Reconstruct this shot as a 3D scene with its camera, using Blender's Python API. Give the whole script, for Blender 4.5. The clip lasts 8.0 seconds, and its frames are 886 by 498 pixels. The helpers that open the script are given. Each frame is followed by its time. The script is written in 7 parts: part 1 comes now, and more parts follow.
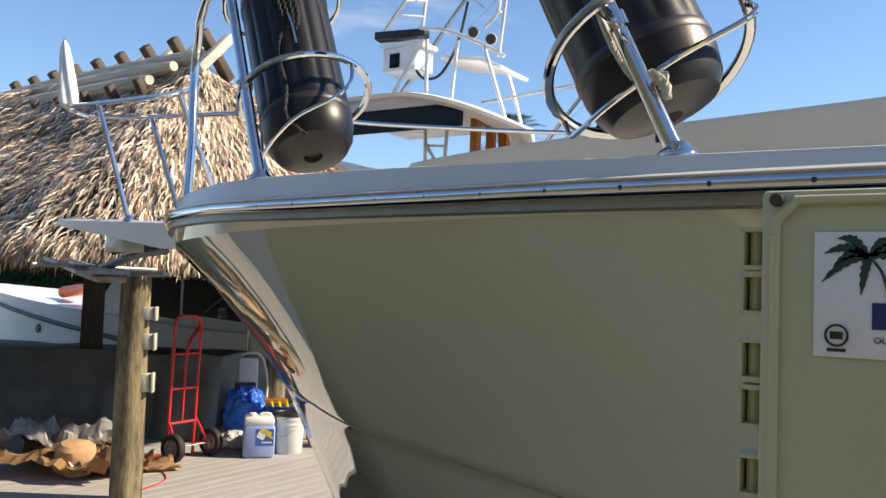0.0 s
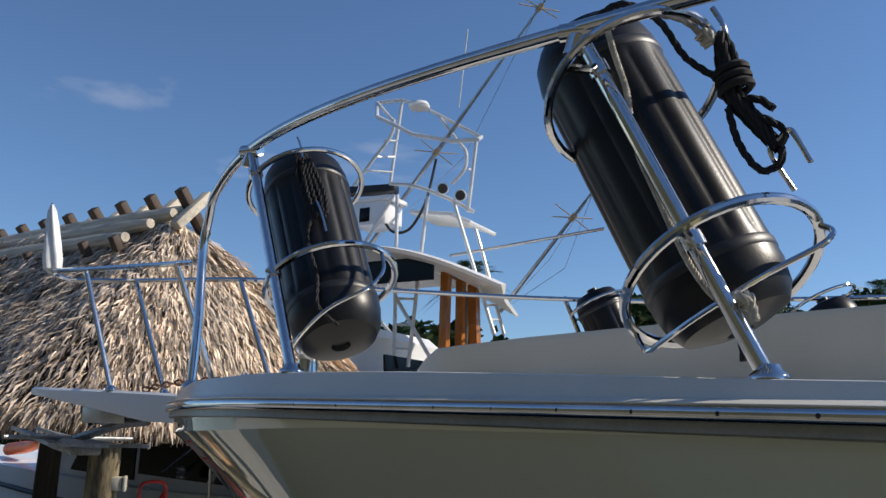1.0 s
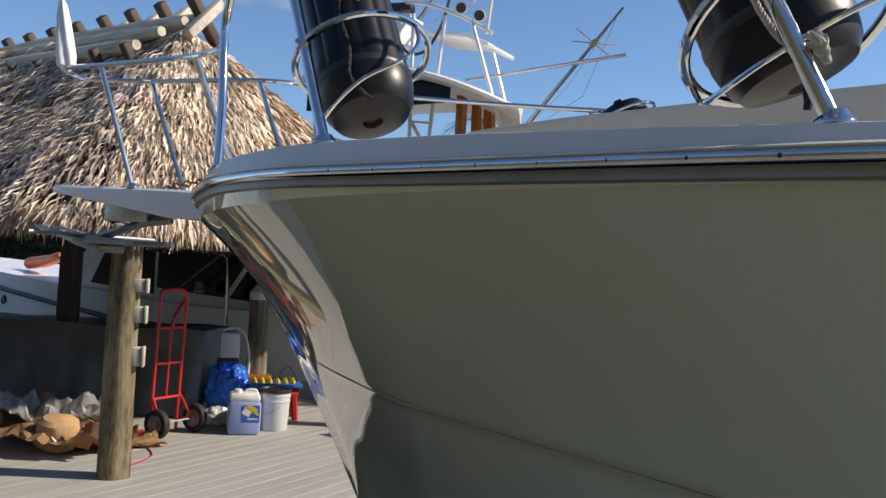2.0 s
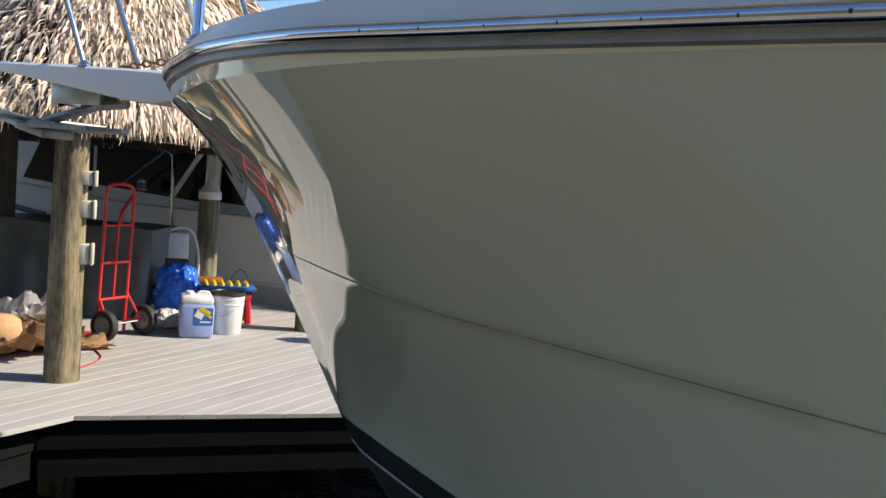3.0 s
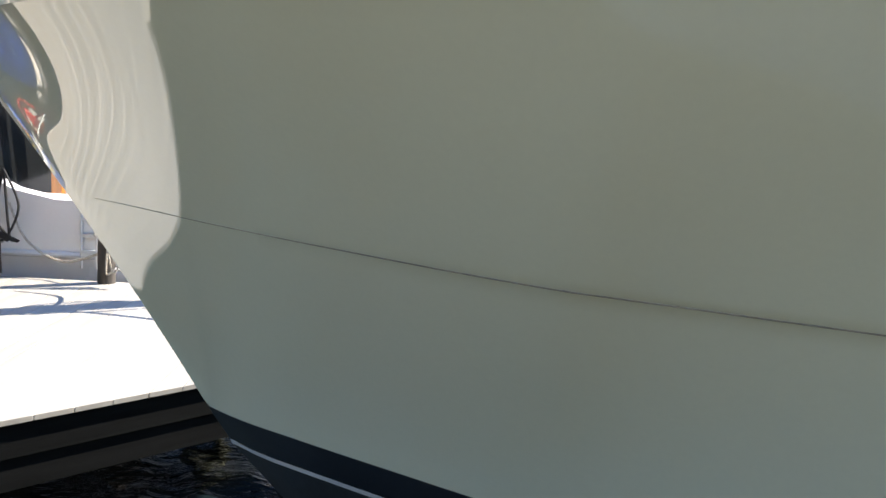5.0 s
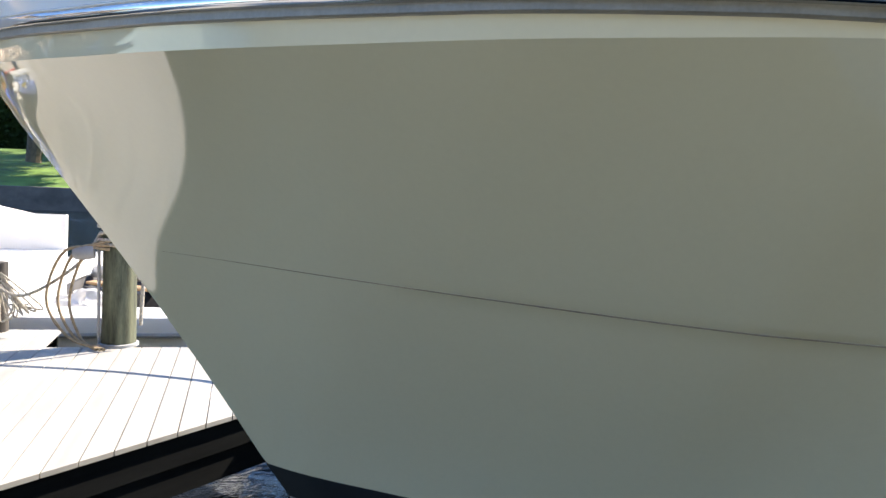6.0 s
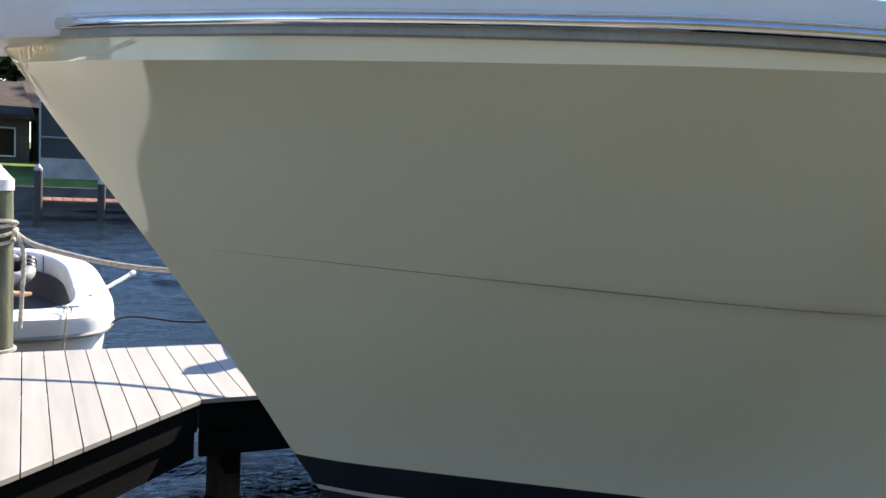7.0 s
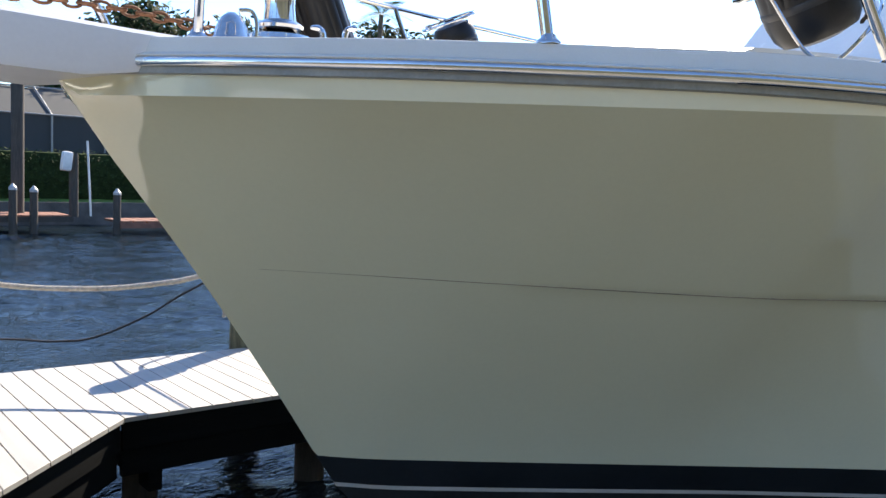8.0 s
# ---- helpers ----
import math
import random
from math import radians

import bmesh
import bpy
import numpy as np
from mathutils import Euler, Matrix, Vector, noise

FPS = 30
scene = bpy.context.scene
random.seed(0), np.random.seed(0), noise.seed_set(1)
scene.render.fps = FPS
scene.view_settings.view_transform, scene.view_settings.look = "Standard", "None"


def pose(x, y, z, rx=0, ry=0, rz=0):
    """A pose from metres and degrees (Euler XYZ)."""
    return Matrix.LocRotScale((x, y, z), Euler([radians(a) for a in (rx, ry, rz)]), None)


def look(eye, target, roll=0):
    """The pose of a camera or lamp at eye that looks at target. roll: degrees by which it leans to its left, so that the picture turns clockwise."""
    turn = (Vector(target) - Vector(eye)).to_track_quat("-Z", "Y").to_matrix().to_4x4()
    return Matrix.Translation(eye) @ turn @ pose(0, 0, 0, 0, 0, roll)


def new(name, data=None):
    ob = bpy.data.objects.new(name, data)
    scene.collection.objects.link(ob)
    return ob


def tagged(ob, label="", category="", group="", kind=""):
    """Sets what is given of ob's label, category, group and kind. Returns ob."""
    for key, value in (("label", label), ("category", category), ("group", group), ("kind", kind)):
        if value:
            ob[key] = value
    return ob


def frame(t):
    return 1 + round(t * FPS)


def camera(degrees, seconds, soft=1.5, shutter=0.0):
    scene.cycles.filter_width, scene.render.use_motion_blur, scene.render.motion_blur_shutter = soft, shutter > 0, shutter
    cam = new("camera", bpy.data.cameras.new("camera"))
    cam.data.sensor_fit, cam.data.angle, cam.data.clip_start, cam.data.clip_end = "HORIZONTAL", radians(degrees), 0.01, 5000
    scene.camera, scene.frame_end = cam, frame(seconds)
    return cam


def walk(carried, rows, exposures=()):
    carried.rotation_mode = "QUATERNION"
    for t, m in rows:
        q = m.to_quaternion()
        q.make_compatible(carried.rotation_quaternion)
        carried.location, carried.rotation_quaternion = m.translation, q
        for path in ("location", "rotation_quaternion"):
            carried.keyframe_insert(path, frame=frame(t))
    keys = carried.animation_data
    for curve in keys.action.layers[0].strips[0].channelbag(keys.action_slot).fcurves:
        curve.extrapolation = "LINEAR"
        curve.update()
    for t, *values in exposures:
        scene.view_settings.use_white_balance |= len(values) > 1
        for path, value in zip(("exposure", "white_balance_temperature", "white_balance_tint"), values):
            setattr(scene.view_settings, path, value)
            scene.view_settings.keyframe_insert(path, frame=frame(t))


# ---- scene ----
cam = camera(54.7, 8.0)
PATH = [
    (0, (4.478, -3.494, 1.570), (3.396, -1.814, 1.667), 2.1),
    (0.5, (4.334, -3.592, 1.676), (3.383, -1.863, 2.003), 1.1),
    (1, (4.274, -3.593, 1.697), (3.299, -1.901, 2.127), 1.7),
    (1.5, (4.239, -3.555, 1.611), (3.224, -1.852, 1.877), 2.5),
    (2, (4.186, -3.564, 1.540), (3.184, -1.834, 1.594), 3.2),
    (2.2, (4.152, -3.561, 1.526), (3.167, -1.820, 1.516), 3.2),
    (3.3, (3.705, -3.390, 1.456), (2.936, -1.553, 1.272), 5.2),
    (3.5, (3.594, -3.380, 1.450), (2.917, -1.510, 1.240), 4.9),
    (4, (3.289, -3.388, 1.459), (2.872, -1.450, 1.194), 4.8),
    (4.3, (3.116, -3.349, 1.445), (2.827, -1.389, 1.173), 3.7),
    (4.5, (2.988, -3.287, 1.436), (2.782, -1.314, 1.178), 3.6),
    (5, (2.622, -3.174, 1.450), (2.685, -1.193, 1.182), 3.3),
    (5.2, (2.450, -3.190, 1.457), (2.618, -1.214, 1.196), 3.9),
    (6.3, (1.638, -3.061, 1.477), (2.201, -1.150, 1.300), 2.2),
    (6.5, (1.481, -3.076, 1.468), (2.141, -1.196, 1.287), 2.3),
    (7, (1.121, -3.038, 1.469), (2.000, -1.252, 1.277), 3.1),
    (7.5, (0.747, -2.906, 1.489), (1.779, -1.205, 1.279), 1.8),
    (8, (0.371, -2.922, 1.503), (1.633, -1.380, 1.332), 2.2),
]
walk(cam, [(t, look(e, g, r)) for t, e, g, r in PATH], [(0, 0.62, 7800, 12), (1, -0.2, 6800, 11), (2, 0.1, 7200, 12), (3.5, 1.1, 7000, 12), (4, 1.5, 7000, 12), (5, 1.65, 7000, 12), (6.5, 1.45, 7200, 13), (7, 1.25, 7200, 13), (8, 1.4, 7200, 13)])

# ---------------------------------------------------------------- light
SUN_AZ, SUN_EL = 32.0, 36.0
world = bpy.data.worlds.new("world")
scene.world = world
world.use_nodes = True
wn = world.node_tree
sky = wn.nodes.new("ShaderNodeTexSky")
sky.sky_type = "NISHITA"
sky.sun_disc = False
sky.sun_elevation = radians(SUN_EL)
sky.sun_rotation = radians(90 - SUN_AZ)
sky.air_density, sky.dust_density, sky.ozone_density = 1.0, 0.05, 8.0
wn.nodes["Background"].inputs["Strength"].default_value = 0.14
# thin scattered cloud over the whole sky
wtc = wn.nodes.new("ShaderNodeTexCoord")
wmp = wn.nodes.new("ShaderNodeMapping")
wmp.inputs["Scale"].default_value = (1.0, 1.0, 3.0)
wnz = wn.nodes.new("ShaderNodeTexNoise")
wnz.inputs["Scale"].default_value, wnz.inputs["Detail"].default_value, wnz.inputs["Distortion"].default_value = 2.6, 8, 0.4
wrp = wn.nodes.new("ShaderNodeValToRGB")
wrp.color_ramp.elements[0].position, wrp.color_ramp.elements[1].position = 0.63, 0.84
wrp.color_ramp.elements[1].color = (0.6, 0.6, 0.6, 1)
wmx = wn.nodes.new("ShaderNodeMix")
wmx.data_type = "RGBA"
wmx.inputs[7].default_value = (6.5, 6.6, 6.8, 1)
wn.links.new(wtc.outputs["Generated"], wmp.inputs["Vector"])
wn.links.new(wmp.outputs["Vector"], wnz.inputs["Vector"])
wn.links.new(wnz.outputs["Fac"], wrp.inputs["Fac"])
wn.links.new(wrp.outputs["Color"], wmx.inputs[0])
wn.links.new(sky.outputs["Color"], wmx.inputs[6])
wn.links.new(wmx.outputs[2], wn.nodes["Background"].inputs["Color"])
sun = new("sun", bpy.data.lights.new("sun", "SUN"))
sun.data.energy, sun.data.angle, sun.data.color = 5.0, radians(0.6), (1.0, 0.93, 0.82)
sd = Vector((math.cos(radians(SUN_AZ)) * math.cos(radians(SUN_EL)), math.sin(radians(SUN_AZ)) * math.cos(radians(SUN_EL)), math.sin(radians(SUN_EL))))
sun.matrix_basis = look(sd * 50, (0, 0, 0))


# ---------------------------------------------------------------- materials
def mat(name, base, rough=0.5, metal=0.0, var=0.12, scale=8.0, fine=120.0, bump=0.1, coat=0.0, stretch=(1, 1, 1), dark=None, spec=0.5, island=0.0, rnd=0.0, depth=0.004, ior=1.5, coat_rough=0.06, lo_at=0.45, hi_at=1.0):
    """A principled material with broad stains, fine grain and relief."""
    m = bpy.data.materials.new(name)
    m.use_nodes = True
    nt = m.node_tree
    n, l = nt.nodes, nt.links
    b = n["Principled BSDF"]
    tc = n.new("ShaderNodeTexCoord")
    mp = n.new("ShaderNodeMapping")
    mp.inputs["Scale"].default_value = stretch
    l.new(tc.outputs["Object"], mp.inputs["Vector"])
    big = n.new("ShaderNodeTexNoise")
    big.inputs["Scale"].default_value, big.inputs["Detail"].default_value = scale, 5
    small = n.new("ShaderNodeTexNoise")
    small.inputs["Scale"].default_value, small.inputs["Detail"].default_value = fine, 4
    for t in (big, small):
        l.new(mp.outputs["Vector"], t.inputs["Vector"])
    add = n.new("ShaderNodeMath")
    add.operation = "MULTIPLY_ADD"
    l.new(small.outputs["Fac"], add.inputs[0])
    add.inputs[1].default_value = 0.45
    l.new(big.outputs["Fac"], add.inputs[2])
    ramp = n.new("ShaderNodeValToRGB")
    e = ramp.color_ramp.elements
    e[0].position, e[1].position = lo_at, hi_at
    lo = dark if dark else tuple(c * (1 - 2 * var) for c in base)
    e[0].color, e[1].color = (*lo, 1), (*(min(1, c * (1 + var)) for c in base), 1)
    l.new(add.outputs[0], ramp.inputs["Fac"])
    out = ramp.outputs["Color"]
    if island or rnd:
        hsv = n.new("ShaderNodeHueSaturation")
        src = n.new("ShaderNodeNewGeometry").outputs["Random Per Island"] if island else n.new("ShaderNodeObjectInfo").outputs["Random"]
        k = island or rnd
        mr = n.new("ShaderNodeMapRange")
        mr.inputs["To Min"].default_value, mr.inputs["To Max"].default_value = 1 - k, 1 + k
        l.new(src, mr.inputs["Value"])
        l.new(mr.outputs["Result"], hsv.inputs["Value"])
        l.new(out, hsv.inputs["Color"])
        out = hsv.outputs["Color"]
    l.new(out, b.inputs["Base Color"])
    rr = n.new("ShaderNodeMapRange")
    rr.inputs["To Min"].default_value, rr.inputs["To Max"].default_value = max(0.02, rough * 0.8), min(1, rough * 1.25)
    l.new(big.outputs["Fac"], rr.inputs["Value"])
    l.new(rr.outputs["Result"], b.inputs["Roughness"])
    b.inputs["Metallic"].default_value = metal
    b.inputs["Coat Weight"].default_value = coat
    b.inputs["Coat Roughness"].default_value = coat_rough
    b.inputs["IOR"].default_value = ior
    b.inputs["Specular IOR Level"].default_value = spec
    if bump:
        bp = n.new("ShaderNodeBump")
        bp.inputs["Strength"].default_value, bp.inputs["Distance"].default_value = bump, depth
        l.new(add.outputs[0], bp.inputs["Height"])
        l.new(bp.outputs["Normal"], b.inputs["Normal"])
    return m


GELCOAT = mat("cream_gelcoat", (0.66, 0.655, 0.475), 0.02, var=0.02, scale=1.2, fine=60, bump=0.0, ior=1.7, coat=0.8, coat_rough=0.012)
WHITE_GEL = mat("white_gelcoat", (0.86, 0.86, 0.85), 0.25, var=0.03, scale=2, fine=80, bump=0.03)
DECK_GEL = mat("deck_gelcoat", (0.72, 0.70, 0.63), 0.22, var=0.04, scale=3, fine=200, bump=0.1)
TRUNK_GEL = mat("cream_deckhouse_gelcoat", (0.70, 0.65, 0.53), 0.3, var=0.04, scale=3, fine=200, bump=0.08)
SEAM = mat("weathered_seam", (0.28, 0.25, 0.19), 0.6, var=0.3, scale=4, fine=40, bump=0.1)
BOOT = mat("black_boot_paint", (0.018, 0.022, 0.026), 0.3, var=0.2, scale=3, fine=40, bump=0.04)
BOTTOM = mat("dark_bottom_paint", (0.018, 0.026, 0.03), 0.75, var=0.3, scale=5, fine=50, bump=0.25, stretch=(1, 1, 0.3))
STRIPE = mat("white_stripe_paint", (0.6, 0.6, 0.58), 0.4, var=0.1, scale=5, bump=0.05)
STEEL = mat("polished_steel", (0.62, 0.62, 0.62), 0.08, 1.0, var=0.08, scale=12, fine=90, bump=0.02)
BACKING = mat("grey_rail_backing", (0.27, 0.27, 0.24), 0.3, var=0.15, scale=10, bump=0.05)
DULL_STEEL = mat("dull_steel", (0.45, 0.46, 0.47), 0.35, 1.0, var=0.15, scale=14, fine=90, bump=0.05)
GALV = mat("galvanised_steel", (0.36, 0.37, 0.37), 0.5, 0.8, var=0.2, scale=25, fine=90, bump=0.1)
RUST = mat("rusty_chain_steel", (0.22, 0.10, 0.05), 0.8, 0.3, var=0.3, scale=40, fine=90, bump=0.2)
ALU_WHITE = mat("white_coated_pipe", (0.72, 0.72, 0.70), 0.3, var=0.05, scale=6, bump=0.02)
FENDER = mat("black_fender_vinyl", (0.009, 0.0095, 0.011), 0.36, var=0.3, scale=6, fine=150, bump=0.12, spec=0.32)
ROPE_BLK = mat("black_rope", (0.012, 0.012, 0.015), 0.8, var=0.3, scale=60, fine=300, bump=0.3)
ROPE_WHT = mat("weathered_rope", (0.56, 0.52, 0.44), 0.85, var=0.25, scale=50, fine=300, bump=0.3)
ROPE_TAN = mat("tan_rope", (0.44, 0.33, 0.2), 0.85, var=0.25, scale=40, fine=300, bump=0.3)
PLANK = mat("composite_plank", (0.39, 0.38, 0.355), 0.6, var=0.09, scale=2.5, fine=70, bump=0.12, stretch=(6, 0.5, 6), rnd=0.05)
DIM_PLANK = mat("dim_bounce_plank", (0.30, 0.29, 0.25), 0.7, var=0.2, scale=2.5, fine=70, bump=0.2, stretch=(6, 0.5, 6), rnd=0.15)
FASCIA = mat("near_black_timber", (0.009, 0.010, 0.0105), 0.8, var=0.2, scale=4, fine=60, bump=0.3, stretch=(0.5, 0.5, 5), spec=0.05)
PILE = mat("treated_pile_wood", (0.26, 0.23, 0.15), 0.8, var=0.3, scale=4, fine=45, bump=0.6, stretch=(5, 5, 0.5), dark=(0.012, 0.012, 0.006))
PILE_GREEN = mat("green_stained_pile_wood", (0.155, 0.165, 0.105), 0.8, var=0.3, scale=4, fine=45, bump=0.6, stretch=(5, 5, 0.5), dark=(0.012, 0.016, 0.008))
POST = mat("weathered_grained_post", (0.27, 0.22, 0.13), 0.85, var=0.2, scale=3.2, fine=24, bump=0.7, stretch=(3, 3, 0.55), dark=(0.05, 0.038, 0.02), lo_at=0.58, hi_at=0.92, depth=0.008)
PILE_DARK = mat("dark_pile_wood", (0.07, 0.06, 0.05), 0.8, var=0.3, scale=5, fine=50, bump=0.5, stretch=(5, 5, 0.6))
CAP = mat("white_plastic_cap", (0.74, 0.74, 0.72), 0.4, var=0.06, scale=9, bump=0.05)
THATCH = mat("dry_palm_thatch", (0.78, 0.62, 0.47), 0.8, var=0.3, scale=3, fine=60, bump=0.2, island=0.72)
THATCH_IN = mat("thatch_gap_shade", (0.05, 0.035, 0.02), 0.9, var=0.3, scale=8, fine=60, bump=0.5)
RIDGE = mat("pale_ridge_timber", (0.64, 0.57, 0.45), 0.75, var=0.2, scale=4, fine=70, bump=0.3, stretch=(0.6, 5, 5))
PEG = mat("dark_stained_peg", (0.08, 0.055, 0.04), 0.7, var=0.3, scale=8, fine=60, bump=0.2)
TARP = mat("dark_green_tarp", (0.13, 0.145, 0.14), 0.45, var=0.2, scale=4, fine=200, bump=0.15)
BOUNCE_GROUND = mat("bounce_toned_ground", (0.20, 0.19, 0.155), 0.9, var=0.15, scale=1.5, fine=60, bump=0.4)
RED = mat("red_powder_paint", (0.55, 0.025, 0.025), 0.3, var=0.1, scale=10, fine=90, bump=0.04)
RUBBER = mat("black_rubber", (0.015, 0.015, 0.015), 0.7, var=0.2, scale=20, bump=0.15)
BLUE_TARP = mat("blue_poly_tarp", (0.02, 0.17, 0.75), 0.3, var=0.15, scale=6, fine=200, bump=0.2)
JUG = mat("blue_liquid_jug", (0.30, 0.38, 0.66), 0.3, var=0.1, scale=5, bump=0.04)
BUCKET = mat("white_bucket_plastic", (0.56, 0.57, 0.56), 0.35, var=0.06, scale=6, bump=0.04)
CARD = mat("brown_cardboard", (0.48, 0.29, 0.15), 0.8, var=0.15, scale=5, fine=80, bump=0.2)
FILM = mat("clear_plastic_film", (0.62, 0.60, 0.57), 0.2, var=0.12, scale=8, bump=0.2)
GLASS = mat("dark_window", (0.008, 0.009, 0.010), 0.12, var=0.2, scale=2, bump=0.0, spec=0.15)
TEAK = mat("varnished_teak", (0.42, 0.15, 0.03), 0.25, var=0.2, scale=4, fine=50, bump=0.08, stretch=(4, 4, 0.5), coat=0.4)
YELLOW = mat("yellow_plastic", (0.75, 0.55, 0.03), 0.4, var=0.1, scale=12, bump=0.03)
ORANGE = mat("orange_plastic", (0.8, 0.16, 0.03), 0.4, var=0.1, scale=6, bump=0.03)
BLUE_PLASTIC = mat("blue_plastic", (0.03, 0.12, 0.4), 0.4, var=0.1, scale=10, bump=0.03)
BLACK_PLASTIC = mat("black_plastic", (0.02, 0.02, 0.022), 0.4, var=0.2, scale=10, bump=0.05)
GREY_PVC = mat("grey_pipe", (0.42, 0.42, 0.42), 0.45, var=0.12, scale=9, bump=0.05)
BOXWHITE = mat("cream_outlet_plastic", (0.55, 0.52, 0.42), 0.45, var=0.1, scale=9, bump=0.05)
CABINET = mat("beige_cabinet_plastic", (0.52, 0.50, 0.30), 0.45, var=0.04, scale=4, fine=200, bump=0.08)
STICKER = mat("white_sticker", (0.78, 0.79, 0.77), 0.4, var=0.05, scale=14, bump=0.03)
GREEN_INK = mat("dark_green_print", (0.01, 0.05, 0.04), 0.5, var=0.1, bump=0)
BLUE_INK = mat("blue_print", (0.012, 0.025, 0.12), 0.5, var=0.1, bump=0)
BLACK_INK = mat("black_print", (0.02, 0.025, 0.025), 0.5, var=0.1, bump=0)
GRASS = mat("lawn_grass", (0.13, 0.235, 0.04), 0.9, var=0.35, scale=1.2, fine=40, bump=0.6, depth=0.03)
SEAWALL = mat("weathered_and_shaded_wall", (0.12, 0.11, 0.10), 0.85, var=0.3, scale=2, fine=30, bump=0.4)
CONCRETE = mat("grey_concrete", (0.36, 0.35, 0.33), 0.85, var=0.2, scale=2, fine=30, bump=0.3)
LEAF = mat("leaf_green", (0.03, 0.052, 0.016), 0.85, var=0.3, scale=4, bump=0, island=0.5, spec=0.12)
LEAF2 = mat("palm_green", (0.07, 0.12, 0.03), 0.5, var=0.3, scale=4, bump=0, island=0.4)
BARK = mat("tree_bark", (0.12, 0.09, 0.065), 0.9, var=0.3, scale=8, fine=60, bump=0.5)
SCREEN = mat("dark_insect_screen", (0.045, 0.05, 0.05), 0.8, var=0.1, scale=1, bump=0)
BRONZE = mat("bronze_frame", (0.30, 0.30, 0.29), 0.5, 0.3, var=0.1, bump=0.02)
ROOF = mat("dark_shingle_roof", (0.09, 0.07, 0.06), 0.9, var=0.25, scale=3, fine=30, bump=0.3)
REDWOOD = mat("red_dock_boards", (0.24, 0.11, 0.075), 0.8, var=0.2, scale=4, bump=0.2)

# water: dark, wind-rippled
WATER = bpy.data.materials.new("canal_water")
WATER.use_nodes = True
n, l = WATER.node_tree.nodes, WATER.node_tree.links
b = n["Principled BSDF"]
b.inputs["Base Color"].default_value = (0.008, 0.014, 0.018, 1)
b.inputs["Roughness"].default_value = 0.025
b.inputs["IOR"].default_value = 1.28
tc = n.new("ShaderNodeTexCoord")
mp = n.new("ShaderNodeMapping")
mp.inputs["Rotation"].default_value = (0, 0, radians(25))
mp.inputs["Scale"].default_value = (1.0, 2.2, 1)
l.new(tc.outputs["Object"], mp.inputs["Vector"])
w1 = n.new("ShaderNodeTexNoise")
w1.inputs["Scale"].default_value, w1.inputs["Detail"].default_value, w1.inputs["Distortion"].default_value = 7.0, 3, 0.7
w2 = n.new("ShaderNodeTexNoise")
w2.inputs["Scale"].default_value, w2.inputs["Detail"].default_value = 0.7, 2
for w in (w1, w2):
    l.new(mp.outputs["Vector"], w.inputs["Vector"])
wa = n.new("ShaderNodeMath")
wa.operation = "MULTIPLY_ADD"
l.new(w2.outputs["Fac"], wa.inputs[0])
wa.inputs[1].default_value = 1.5
l.new(w1.outputs["Fac"], wa.inputs[2])
bp = n.new("ShaderNodeBump")
bp.inputs["Strength"].default_value, bp.inputs["Distance"].default_value = 1.0, 0.02
l.new(wa.outputs[0], bp.inputs["Height"])
l.new(bp.outputs["Normal"], b.inputs["Normal"])


# ---------------------------------------------------------------- mesh tools
def part(name, bm, material, parent=None, label="", smooth=True):
    """One mesh object, its vertices in world places, under a thing or a part."""
    me = bpy.data.meshes.new(name)
    bm.normal_update()
    for f in bm.faces:
        f.smooth = smooth
    bm.to_mesh(me)
    bm.free()
    if smooth:
        me.set_sharp_from_angle(angle=radians(35))
    me.materials.append(material)
    ob = new(name, me)
    if parent:
        ob.parent = parent
        if parent.type == "EMPTY":
            ob.matrix_parent_inverse = parent.matrix_basis.inverted()
    if label:
        ob["label"] = label
    return ob


def thing(name, loc, label, category, group="", kind=""):
    ob = new(name)
    ob.location = loc
    ob.matrix_basis = Matrix.Translation(loc)
    ob.empty_display_size = 0.2
    return tagged(ob, label, category, group, kind)


def solid(name, bm, material, label, category, group="", kind="", smooth=True):
    return tagged(part(name, bm, material, None, "", smooth), label, category, group, kind)


def box(bm, c, s, rz=0.0, bevel=0.0, rx=0.0, ry=0.0):
    r = bmesh.ops.create_cube(bm, size=1, matrix=Matrix.Translation(c) @ Euler((rx, ry, rz)).to_matrix().to_4x4() @ Matrix.Diagonal((*s, 1)))
    if bevel:
        es = list({e for v in r["verts"] for e in v.link_edges})
        bmesh.ops.bevel(bm, geom=es, offset=bevel, segments=2, affect="EDGES", profile=0.5)
    return bm


